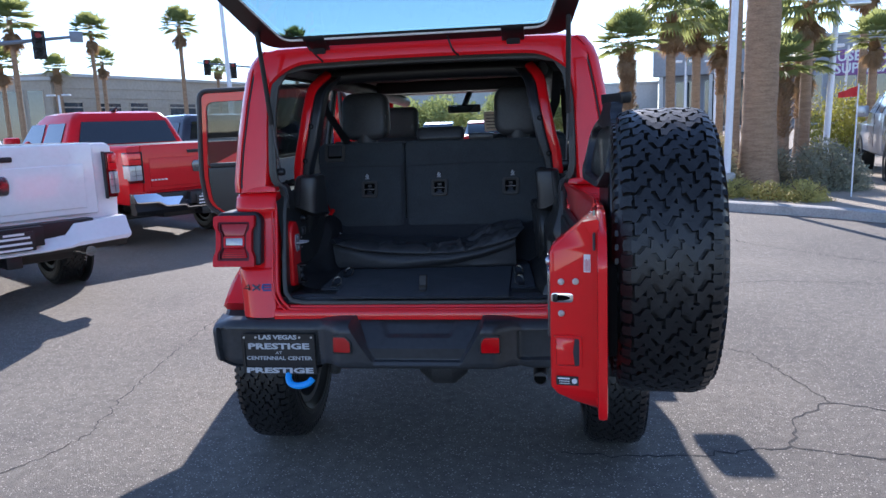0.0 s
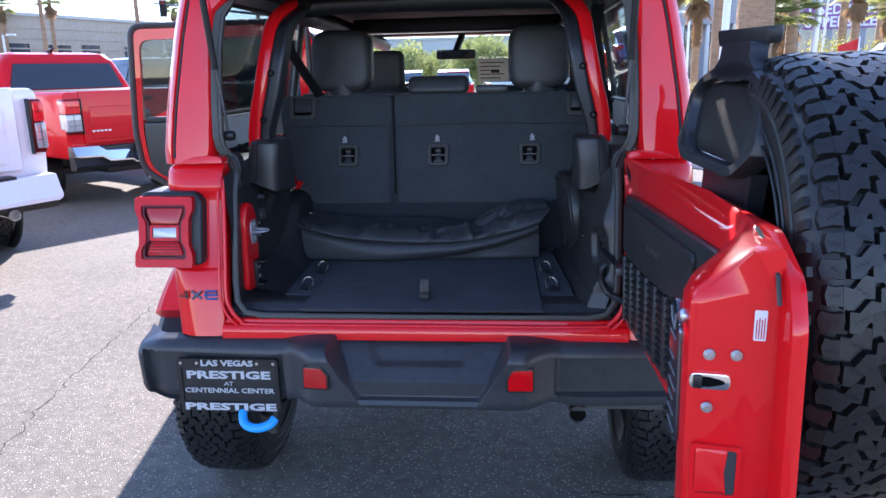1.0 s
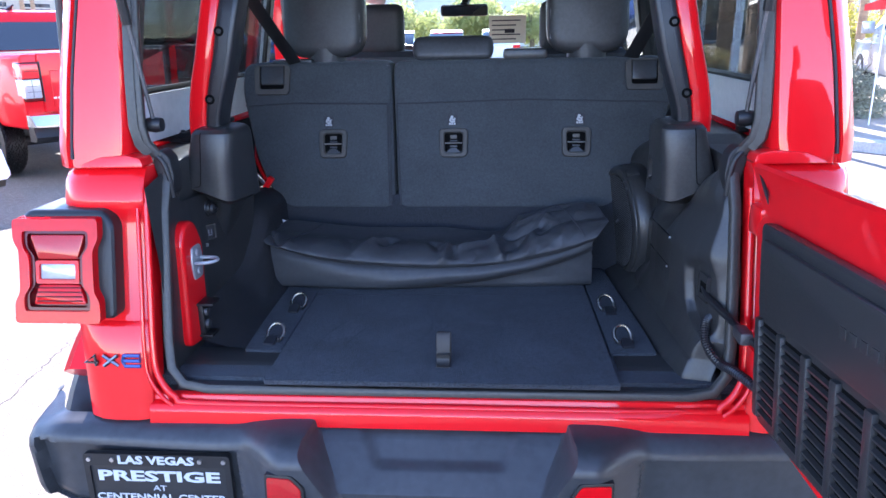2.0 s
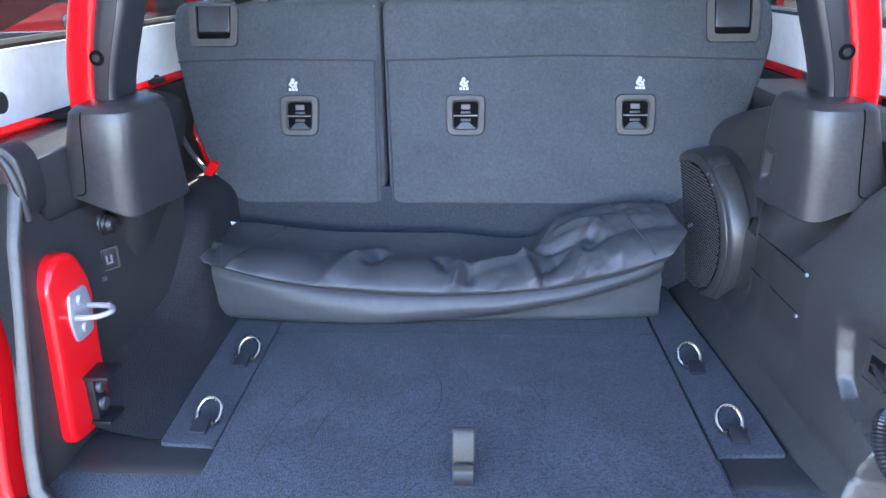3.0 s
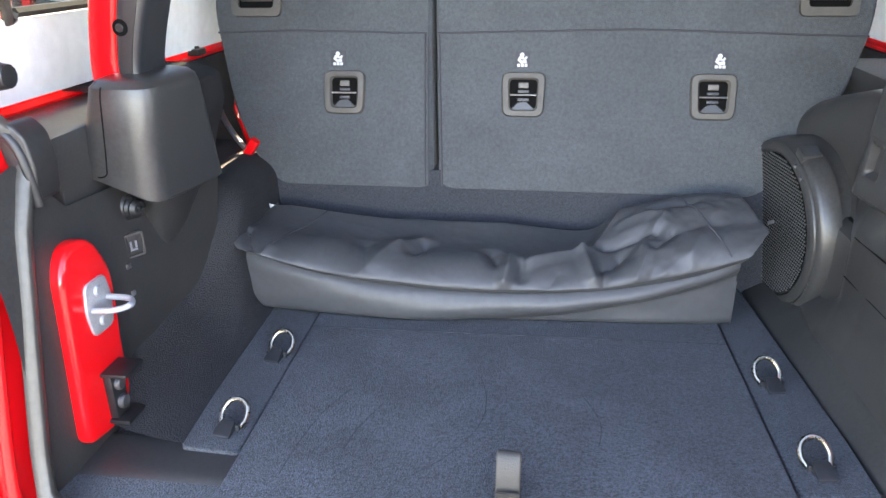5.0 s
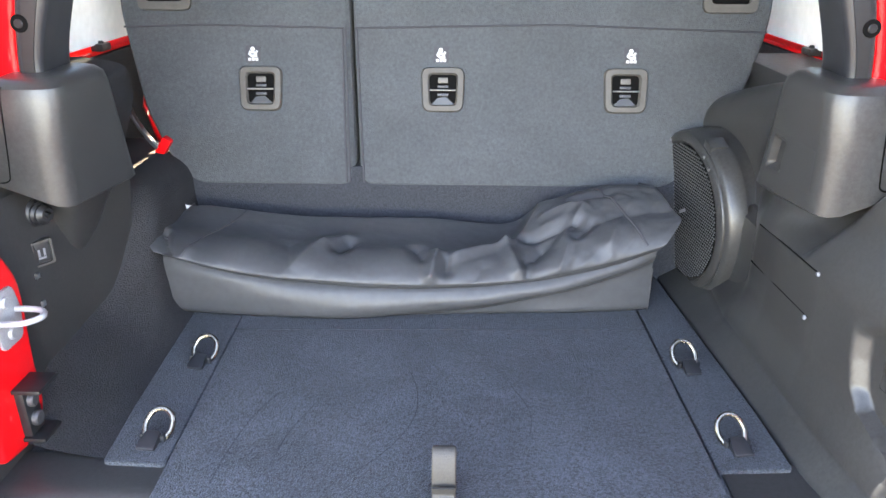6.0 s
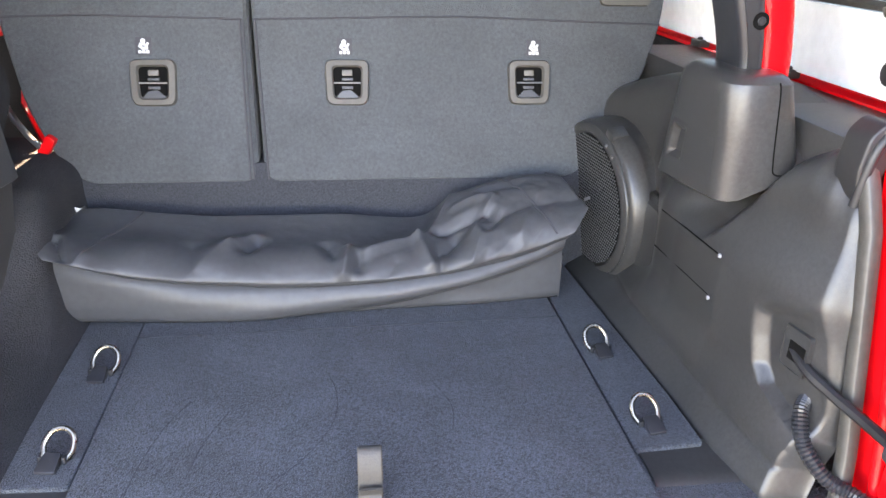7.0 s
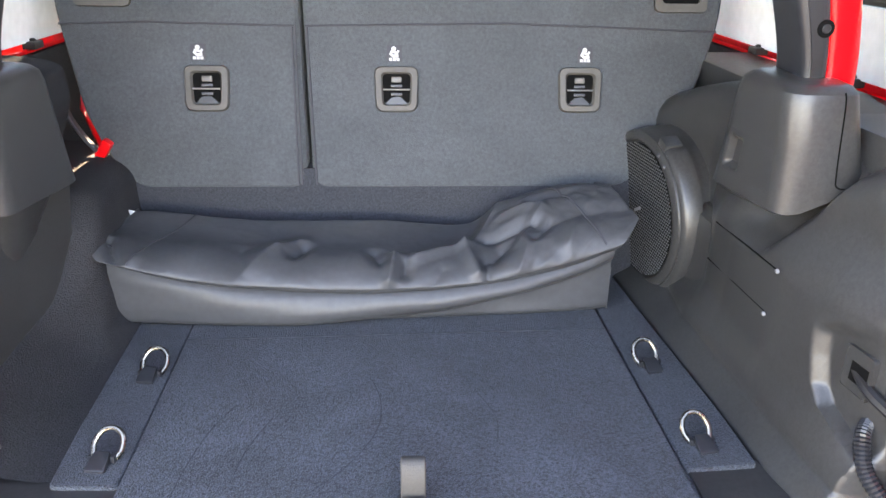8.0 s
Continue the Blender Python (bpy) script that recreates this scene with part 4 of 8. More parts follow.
# dark riveted tag plate on the inner end
bm = prism(rounded([(0.905, 1.00), (0.985, 1.02), (0.985, 1.20), (0.95, 1.235), (0.905, 1.225)], 0.008), "y", -0.006, 0.002, 0.001)
tag = part("tag_plate", gate_bm(bm), BADGE, gate, "dark metal tag plate with stamped marks")
for k in range(6):
    part("stamped_mark", gate_bm(box(0.915, 0.975 - 0.01 * (k % 3), -0.0075, -0.0055, 1.03 + 0.022 * k, 1.033 + 0.022 * k)), STITCH, tag)
part("stamped_mark", gate_bm(box(0.918, 0.968, -0.0075, -0.0055, 1.175, 1.179)), STITCH, tag)
part("stamped_mark", gate_bm(tube([(0.92, -0.0065, 1.215), (0.935, -0.0065, 1.195), (0.955, -0.0065, 1.19), (0.962, -0.0065, 1.215)], 0.002, 5)), STITCH, tag)
b = disc(0.011, 0.009, 16, Matrix.Translation(G(0.998, -0.001, 1.225)) @ pose(0, 0, 0, 0, 0, 188), 0.004)
part("rubber_buffer", b, STEEL, gate)

# check strap and wiring boot between gate and body
bm = tube(smooth_path([(0.550, 0.155, 1.049), (0.549, 0.12, 1.038), (0.561, 0.08, 1.028), (0.573, 0.03, 1.022), (0.582, -0.04, 1.018), (0.588, -0.10, 1.018)], 4), 0.0075, 8)
part("check_arm", bm, TRIM, gate, "black check arm of the tailgate")
bm = box(0.562, 0.586, -0.06, -0.01, 1.008, 1.032, 0.005)
part("check_clamp", bm, DULL, gate)
line = smooth_path([(0.562, 0.125, 0.992), (0.546, 0.108, 0.982), (0.544, 0.085, 0.950), (0.560, 0.052, 0.924), (0.584, 0.022, 0.918), (0.598, -0.04, 0.921), (0.605, -0.11, 0.928)], 16)
bm = tube(line, [0.0105 if i % 2 else 0.0088 for i in range(len(line))], 10)
part("wiring_boot", bm, ARM, gate, "black ribbed wiring boot to the tailgate", smooth=20)
for z in (0.95, 1.22):
    bm = box(0.60, 0.70, -0.045, 0.02, z - 0.03, z + 0.03, 0.012)
    tube([(0.655, -0.05, z - 0.04), (0.655, -0.05, z + 0.04)], 0.014, 10, bm=bm)
    part("hinge", moved(bm, pose(0, rear(z) - 0.02, 0)), RED, gate, "red painted gate hinge")

# spare wheel on its carrier, with the high brake lamp
SX, SY, SZ = 0.843, -0.682, 1.188
spare = wheel("spare_wheel", (SX, SY, SZ), pose(0, 0, 0, 8, 0, -4), suv)
part("wheel_back", disc(0.335, 0.03, 48, pose(SX - 0.158, SY, SZ, 0, 0, -4), 0.01), RUBBER, spare, "dark inner side of the spare wheel")
bm = disc(0.11, 0.09, 20, pose(0.665, SY, SZ))
box(0.655, 0.70, SY - 0.19, SY + 0.19, SZ - 0.12, SZ + 0.10, 0.02, bm=bm)
box(0.655, 0.69, SY - 0.30, SY + 0.25, SZ - 0.20, SZ - 0.10, 0.02, bm=bm)
carrier = part("wheel_carrier", bm, TRIM, suv, "black spare wheel carrier on the gate")
# loop-shaped lamp arm between gate and tyre: one moulded frame, neck and tilted lamp head
def arm_at(y, z, deep=0.0):
    return (0.70 - 0.10 * (y + 0.445) + 0.25 * (z - 1.63) + deep, y, z)


def by_angle(poly, cy, cz, n=56):
    """A closed outline resampled at even angles about a middle point."""
    out = []
    for i in range(n):
        a = 2 * math.pi * i / n
        d = Vector((math.cos(a), math.sin(a)))
        best = 0.0
        for (y0, z0), (y1, z1) in zip(poly, poly[1:] + poly[:1]):
            p, q = Vector((y0 - cy, z0 - cz)), Vector((y1 - y0, z1 - z0))
            den = d.x * q.y - d.y * q.x
            if abs(den) > 1e-9:
                r_, k = (p.x * q.y - p.y * q.x) / den, (p.x * d.y - p.y * d.x) / den
                if r_ > 0 and -1e-6 <= k <= 1 + 1e-6:
                    best = max(best, r_)
        out.append((cy + d.x * best, cz + d.y * best))
    return out


loop_out = rounded([(-0.47, 1.578), (-0.405, 1.556), (-0.366, 1.524), (-0.384, 1.440), (-0.366, 1.424), (-0.388, 1.402), (-0.44, 1.382), (-0.70, 1.376), (-0.772, 1.430), (-0.728, 1.540), (-0.655, 1.572), (-0.58, 1.590)], 0.016, 3)
loop_in = rounded([(-0.500, 1.552), (-0.425, 1.543), (-0.394, 1.520), (-0.420, 1.428), (-0.462, 1.404), (-0.682, 1.395), (-0.738, 1.440), (-0.690, 1.535), (-0.662, 1.549)], 0.02, 3)
lo, li = by_angle(loop_out, -0.575, 1.468), by_angle(loop_in, -0.575, 1.468)
fat = [(cy + (y - cy) * 1.03, cz + (z - cz) * 1.02) for (y, z), (cy, cz) in zip(lo, [(-0.575, 1.468)] * len(lo))]
rows = [[arm_at(y, z, d) for y, z in pl] for pl, d in ((li, 0.034), (li, 0.006), ([(a * 0.85 + b * 0.15, c * 0.85 + e * 0.15) for (a, c), (b, e) in zip(li, lo)], 0.0), ([(a * 0.1 + b * 0.9, c * 0.1 + e * 0.9) for (a, c), (b, e) in zip(li, lo)], 0.0), (lo, 0.006), (fat, 0.040), (li, 0.034))]
arm = loft(rows, caps=False)
neck = [(-0.468, 1.622), (-0.482, 1.592), (-0.462, 1.570), (-0.52, 1.548), (-0.62, 1.548), (-0.665, 1.570), (-0.618, 1.594), (-0.612, 1.622)]
loft([[arm_at(y, z, d) for y, z in rounded(neck, 0.012, 3)] for d in (0.0, 0.004, 0.034)], bm=arm)
stalk = [(-0.40, 1.30), (-0.41, 1.385), (-0.47, 1.378), (-0.69, 1.374), (-0.735, 1.392), (-0.70, 1.26), (-0.45, 1.24)]
loft([[(max(arm_at(y, z)[0], 0.694) + d, y, z) for y, z in rounded(stalk, 0.015, 3)] for d in (0.0, 0.03)], bm=arm)
cov = []
for d, k in ((0.024, 0.97), (0.016, 0.93), (0.013, 0.78), (0.014, 0.60), (0.012, 0.40)):
    cov.append([arm_at(-0.575 + (y + 0.575) * k, 1.468 + (z - 1.468) * k, d) for y, z in li])
part("round_cover", loft(cov), RUBBER, carrier, "dark cover inside the lamp arm", smooth=50)
lamp_arm = part("lamp_arm", arm, ARM, carrier, "black loop-shaped arm of the high brake lamp", smooth=38)
turn = pose(0.722, -0.536, 1.630, 0, -4, 15.5)
head = loft([[(x * k, y * q, z) for x, y in rounded(rect(-0.004, 0.030, -0.088, 0.090), 0.008, 3)] for z, k, q in ((-0.014, 0.86, 0.93), (-0.009, 0.95, 0.97), (0.008, 1.0, 1.0), (0.016, 0.98, 0.99), (0.018, 0.9, 0.97))])
part("brake_lamp", moved(head, turn), TRIM, carrier, "black high-mounted brake lamp")
part("brake_lamp_lens", moved(box(0.028, 0.0315, -0.075, 0.075, -0.006, 0.011, 0.001), turn), LENS_DEEP, carrier)
# rubber side buffers of the gate outer skin
part("carrier_bumper", box(0.655, 0.69, -1.06, -1.00, 0.98, 1.22, 0.015), SHADE_BLACK, carrier)

# ---- raised rear glass ----
HX, HY, HZ, LIFT = 0.60, 0.145, 1.905, 24.0
def L(x, d, h=0.0):
    """A point of the raised glass: across, out from the hinge, and above its face."""
    a = radians(LIFT)
    return (x, HY - d * math.cos(a) - h * math.sin(a), HZ + 0.015 + d * math.sin(a) - h * -math.cos(a))


def glass_bm(bm):
    for q in bm.verts:
        q.co = Vector(L(q.co.x, q.co.y, q.co.z))
    return bm


go = rounded([(-0.615, 0.0), (0.615, 0.0), (0.70, 0.53), (-0.70, 0.53)], 0.07, 5)
gi = rounded([(-0.535, 0.055), (0.535, 0.055), (0.62, 0.48), (-0.62, 0.48)], 0.05, 5)
rg = part("rear_glass", glass_bm(prism(go, "z", 0.004, 0.008)), REARGLASS, suv, "raised tinted rear window in a black frame")
part("glass_frame", glass_bm(ring(go, gi, "z", -0.012, 0.003)), TRIM, rg, "black window frame")
bm = tube([(x, d, -0.014) for x, d in [(a * 0.985, b * 0.985 + 0.004) for a, b in gi]], 0.004, 5, True)
part("glass_seal", glass_bm(bm), HARDTOP, rg)
for x in (-0.40, 0.40):
    bm = box(x - 0.045, x + 0.045, -0.03, 0.07, -0.022, -0.002, 0.008)
    box(x - 0.028, x + 0.028, -0.035, 0.0, -0.05, -0.012, 0.01, bm=bm)
    part("glass_hinge", glass_bm(bm), TRIM, rg, "black glass hinge")
for s in SIDES:
    bm = tube([(s * 0.605, 0.165, 1.400), (s * 0.612, 0.10, 1.70)], 0.0045, 8)
    strut = part("gas_strut", bm, DULL, rg, "slim black gas strut")
    part("strut_body", tube([(s * 0.612, 0.12, 1.60), (s * 0.614, 0.035, 1.975)], 0.010, 10), TRIM, strut)
    part("strut_joint", moved(revolve([(0, -0.018), (0.014, -0.016), (0.017, 0), (0.014, 0.016), (0, 0.018)], 12), pose(s * 0.605, 0.168, 1.398)), TRIM, strut)
part("washer_hose", tube(smooth_path([(0.14, 0.13, 1.92), (0.15, 0.09, 1.90), (0.165, 0.10, 1.86), (0.18, 0.14, 1.845)], 4), 0.004, 6), TRIM, rg)
part("washer_hose", tube(smooth_path([(-0.44, 0.13, 1.92), (-0.42, 0.09, 1.90), (-0.395, 0.10, 1.87), (-0.38, 0.14, 1.845)], 4), 0.004, 6), TRIM, rg)

# ---- cargo space ----
FLOOR = 0.876
part("cargo_floor", box(-0.70, 0.70, 0.06, 0.86, 0.80, FLOOR - 0.006, 0.004), CARPET, suv, "dark carpeted cargo floor")
# loading edge trims at both rear corners
for s in SIDES:
    prof = [(0.200, 0.850), (0.200, 0.8745), (0.137, 0.8745), (0.126, 0.8735), (0.115, 0.870), (0.106, 0.8645), (0.099, 0.857), (0.094, 0.848), (0.042, 0.8475), (0.032, 0.846), (0.028, 0.836), (0.2, 0.836)]
    part("corner_trim", prism(prof, "x", s * 0.374, s * 0.602), PLASTIC, suv, "black plastic corner trim of the load floor", smooth=50)
pts = [(-0.372, 0.018), (0.366, 0.018), (0.356, 0.60), (0.352, 0.79), (-0.388, 0.79), (-0.386, 0.60)]
matp = part("floor_panel", prism(rounded(pts, 0.006), "z", FLOOR - 0.004, FLOOR + 0.008, 0.004, 3), CARPET, suv, "dark carpeted lift-out floor panel with a pull strap")
for s in SIDES:
    pts = [(0.368, 0.178), (0.470, 0.184), (0.466, 0.30), (0.428, 0.80), (0.358, 0.80)]
    if s < 0:
        pts = [(0.378, 0.172), (0.466, 0.176), (0.474, 0.30), (0.490, 0.80), (0.392, 0.80)]
    part("floor_strip", prism(rounded([(s * a, b) for a, b in pts], 0.008), "z", FLOOR - 0.008, FLOOR + 0.005, 0.004, 3), CARPET, suv, "carpeted floor strip with tie-down rings")
part("seat_riser", prism([(0.79, FLOOR - 0.01), (0.81, FLOOR + 0.12), (0.83, 1.10), (0.95, 1.10), (0.95, 0.80)], "x", -0.56, 0.56), RISER, suv)
# pull strap: a webbing loop that stands up, its end stitched down in front
loopp = smooth_path([(0, 0.112, FLOOR + 0.010), (0, 0.114, FLOOR + 0.030), (0, 0.119, FLOOR + 0.052), (0, 0.127, FLOOR + 0.069), (0, 0.136, FLOOR + 0.071), (0, 0.143, FLOOR + 0.060), (0, 0.141, FLOOR + 0.035), (0, 0.132, FLOOR + 0.012)], 5)
strap = part("pull_strap", tube(loopp, 0.01, 8, flat=(0.031, 0.003)), STRAP, matp, "grey webbing pull loop")
part("strap_end", tube(smooth_path([(0, 0.086, FLOOR + 0.010), (0, 0.098, FLOOR + 0.012), (0, 0.106, FLOOR + 0.020), (0, 0.104, FLOOR + 0.032)], 4), 0.01, 8, flat=(0.030, 0.003)), STRAP, strap)
# joint across the panel; thin darker tubes draw the shading of faint pile creases
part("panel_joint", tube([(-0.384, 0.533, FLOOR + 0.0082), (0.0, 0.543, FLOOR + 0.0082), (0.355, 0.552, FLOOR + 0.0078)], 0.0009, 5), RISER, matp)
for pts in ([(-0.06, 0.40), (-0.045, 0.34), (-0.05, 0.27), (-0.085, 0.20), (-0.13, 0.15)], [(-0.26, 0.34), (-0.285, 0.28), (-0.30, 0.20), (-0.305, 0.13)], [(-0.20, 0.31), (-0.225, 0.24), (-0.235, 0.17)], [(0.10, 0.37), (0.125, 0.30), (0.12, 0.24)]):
    part("crease_shade", tube([(a, b, FLOOR + 0.0074) for a, b in [(q.x, q.y) for q in smooth_path([(c, e, 0) for c, e in pts], 5)]], 0.0009, 5), RISER, matp)
# tie-down rings
for x, y in ((-0.414, 0.424), (-0.414, 0.218), (0.399, 0.428), (0.409, 0.226)):
    m = pose(x, y, FLOOR + 0.005, 0, 0, -8 if x < 0 else 8) @ Matrix.Scale(0.78, 4)
    bm = prism(rounded([(-0.018, -0.026), (0.018, -0.026), (0.014, 0.012), (-0.014, 0.012)], 0.005), "z", 0.0, 0.018, 0.003, 2)
    for q in bm.verts:
        q.co.z *= 0.35 + 0.65 * ease(-0.026, -0.004, q.co.y)
    box(-0.024, -0.016, 0.0, 0.014, 0.0, 0.014, 0.003, bm=bm)
    box(0.016, 0.024, 0.0, 0.014, 0.0, 0.014, 0.003, bm=bm)
    clip = part("ring_clip", moved(bm, m), ARM, suv, "dark grey plastic tie-down clip")
    pth = smooth_path([(-0.017, 0.006, 0.007), (-0.024, 0.020, 0.022), (-0.018, 0.034, 0.040), (0.0, 0.040, 0.047), (0.018, 0.034, 0.040), (0.024, 0.020, 0.022), (0.017, 0.006, 0.007)], 4)
    part("tie_down_ring", moved(tube(pth, 0.0050, 10), m @ pose(0, 0, 0, 0, 14 if x < 0 else -14, 0)), RING, clip, "chrome tie-down ring")

# right wall: one moulding with a corner column, a flat field and a wheel-house panel with a round top
def right_wall(u, v):
    y = 0.070 + 0.905 * u ** 1.5
    top = lerp_table([(0.10, 1.18), (0.14, 1.24), (0.185, 1.300), (0.215, 1.306), (0.254, 1.284), (0.30, 1.272), (0.36, 1.30), (0.50, 1.322), (0.60, 1.322), (0.66, 1.313), (0.724, 1.298), (0.80, 1.275), (0.86, 1.252), (0.90, 1.228), (0.94, 1.19), (0.975, 1.12)], y)
    z = FLOOR - 0.01 + (top - FLOOR + 0.01) * min(1.0, v * 111 / 110)
    y0 = rear(z) + 0.045 + 0.020 * (1 - ease(0.90, 1.0, z))
    y = max(y, y0 + 0.03 * u)
    d = y - y0
    foot = lerp_table([(0.0, 0.512), (0.09, 0.500), (0.13, 0.488), (0.168, 0.480), (0.22, 0.474), (0.30, 0.470), (0.6, 0.448), (0.975, 0.425)], y)
    step = lerp_table([(0.0, 0.526), (0.08, 0.520), (0.13, 0.513), (0.215, 0.505), (0.35, 0.498), (0.55, 0.490), (0.66, 0.502), (0.80, 0.498), (0.975, 0.47)], y)
    mid = lerp_table([(0.0, 0.566), (0.10, 0.548), (0.130, 0.536), (0.165, 0.528), (0.215, 0.521), (0.30, 0.511), (0.45, 0.510), (0.53, 0.514), (0.575, 0.528), (0.62, 0.546), (0.66, 0.547), (0.775, 0.524), (0.9, 0.497), (0.975, 0.48)], y)
    high = lerp_table([(0.0, 0.576), (0.13, 0.570), (0.20, 0.560), (0.26, 0.552), (0.36, 0.545), (0.5, 0.556), (0.575, 0.560), (0.66, 0.549), (0.775, 0.524), (0.9, 0.497), (0.975, 0.48)], y)
    # a steep foot beside the floor strip, a narrow ledge, then the upright field
    x = foot + (step - 0.006 - foot) * min(1.0, max(0.0, (z - FLOOR) / 0.030))
    x += 0.006 * ease(FLOOR + 0.030, FLOOR + 0.036, z)
    x += (mid - x) * ease(FLOOR + 0.036, FLOOR + 0.120, z)
    # shallow recess behind the check strap, with a round-cornered front edge
    yb = lerp_table([(0.930, 0.02), (0.955, 0.09), (0.970, 0.140), (0.985, 0.178), (1.004, 0.197), (1.043, 0.209), (1.080, 0.215), (1.105, 0.214), (1.20, 0.214)], z)
    x += 0.018 * (1 - ease(yb - 0.011 - 0.12 * ease(1.07, 1.13, z), yb + 0.001, y)) * ease(0.935, 0.975, z) * (1 - 0.6 * ease(1.07, 1.13, z))
    x += (high - x) * ease(1.10, 1.22, z)
    # hollow that runs down and forwards from the roll-bar foot
    yc = 0.25 + (1.29 - z) * 0.62
    x += 0.026 * ease(yc - 0.004, yc + 0.020, y) * (1 - ease(yc + 0.06, yc + 0.15, y)) * ease(1.10, 1.15, z)
    # rounded shoulder at the top
    k = min(1.0, max(0.0, (z - (top - 0.075)) / 0.075))
    x += 0.060 * (1 - math.sqrt(max(0.0, 1 - k * k))) * ease(0.12, 0.2, y)
    # rear edge turns out to the seal
    x += (0.026 + 0.028 * (1 - ease(0.93, 1.02, z))) * (1 - ease(0.0, 0.016, d))
    if v > 0.999 and y > 0.24:
        x = 0.70
    return (x, y, z)


rw = part("side_trim_right", grid(150, 110, right_wall), PLASTIC, suv, "black moulded plastic side trim with a speaker", smooth=50)
def left_wall(u, v):
    y = 0.075 + u * 0.50
    top = lerp_table([(0.075, 1.28), (0.14, 1.30), (0.22, 1.22), (0.575, 1.20)], y)
    z = FLOOR - 0.01 + (top - FLOOR + 0.01) * v
    base = lerp_table([(0.075, 0.590), (0.13, 0.585), (0.22, 0.585), (0.30, 0.590), (0.36, 0.584), (0.45, 0.578), (0.575, 0.56)], y)
    up = lerp_table([(0.075, 0.60), (0.13, 0.592), (0.25, 0.594), (0.345, 0.590), (0.45, 0.575), (0.575, 0.545)], y)
    return (-(base + (up - base) * ease(0.55, 1.0, v)), y, z)


lw = part("side_trim_left", grid(60, 44, left_wall), PLASTIC, suv, "black moulded plastic side trim")
# carpet on the left: one skin that climbs from the floor strip to the wall and swells over the wheel
def left_carpet(u, v):
    y = 0.185 + 0.735 * u
    k = ease(0.40, 0.60, y)
    edge = lerp_table([(0.185, 0.464), (0.30, 0.472), (0.80, 0.488), (0.95, 0.49)], y)
    rise = lerp_table([(0.185, 0.035), (0.25, 0.075), (0.35, 0.100), (0.47, 0.135), (0.95, 0.16)], y)
    ax, az = edge + (0.600 - edge) * v, rise * v ** 1.7
    top = 0.250 * ease(0.34, 0.66, y) - 0.02 * ease(0.80, 0.95, y)
    if v < 0.22:
        q = v / 0.22
        bx, bz = edge + 0.030 * q, 0.040 * q ** 1.8
    elif v < 0.72:
        q = (v - 0.22) / 0.5
        bx, bz = edge + 0.030 + 0.016 * q, 0.040 + (top - 0.10) * q
    else:
        a = (v - 0.72) / 0.28 * math.pi / 2
        bx, bz = edge + 0.046 + 0.085 * (1 - math.cos(a)), top - 0.060 + 0.060 * math.sin(a)
    n = 0.0025 * noise.noise(Vector((y * 9, v * 4, 1.0)))
    return (-(ax + (bx - ax) * k) + n, y, FLOOR + 0.003 + az + (bz - az) * k)


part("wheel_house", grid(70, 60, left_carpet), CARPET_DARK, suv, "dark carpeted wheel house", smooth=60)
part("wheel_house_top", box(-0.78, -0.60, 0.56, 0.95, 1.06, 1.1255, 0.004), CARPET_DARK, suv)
part("wheel_house", box(0.52, 0.78, 0.45, 0.98, FLOOR - 0.02, 1.10, 0.04, 3), PLASTIC, suv)
# fabric side panel above the wheel house
def side_panel(u, v):
    y = 0.52 + 0.29 * u
    x = lerp_table([(0.52, 0.585), (0.62, 0.594), (0.74, 0.606), (0.78, 0.613), (0.80, 0.622), (0.81, 0.640)], y)
    top = lerp_table([(0.52, 1.322), (0.70, 1.330), (0.78, 1.327), (0.81, 1.316)], y)
    if v < 0.7:
        z = 1.10 + (top - 0.035 - 1.10) * v / 0.7
        tuck = 0.035 * ease(0.60, 0.76, y) * (1 - ease(1.15, 1.27, z))
        return (-(x + tuck - 0.006 * math.sin(v / 0.7 * math.pi)), y, z)
    a = (v - 0.7) / 0.3 * math.pi / 2
    return (-(x + (0.775 - x) * (1 - math.cos(a)) ** 1.6), y, top - 0.035 + 0.035 * math.sin(a))


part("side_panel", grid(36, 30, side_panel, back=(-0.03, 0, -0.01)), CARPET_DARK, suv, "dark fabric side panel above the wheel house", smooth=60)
# pale belt webbing, in a steel material, in the gap between panel and seat
latch = part("pale_webbing", tube(smooth_path([(-0.668, 0.86, 1.27), (-0.655, 0.85, 1.21), (-0.628, 0.84, 1.165), (-0.60, 0.83, 1.135)], 4), 0.006, 8, flat=(0.008, 0.016)), STEEL, suv, "pale belt webbing beside the rear seat")
part("latch_cap", moved(box(-0.010, 0.010, -0.012, 0.012, -0.020, 0.020, 0.005), pose(-0.590, 0.838, 1.138, 0, 35, 0)), RED, latch, "red latch marker")
# outer panels that close the tub behind the trims
for s in SIDES:
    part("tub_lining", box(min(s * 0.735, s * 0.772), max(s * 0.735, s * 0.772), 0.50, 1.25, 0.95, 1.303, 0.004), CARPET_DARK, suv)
    part("tub_shelf", box(min(s * 0.60, s * 0.775), max(s * 0.60, s * 0.775), 0.23, 1.0 if s > 0 else 0.57, 1.20, 1.309, 0.006), PLASTIC, suv, "black shelf below the quarter window")

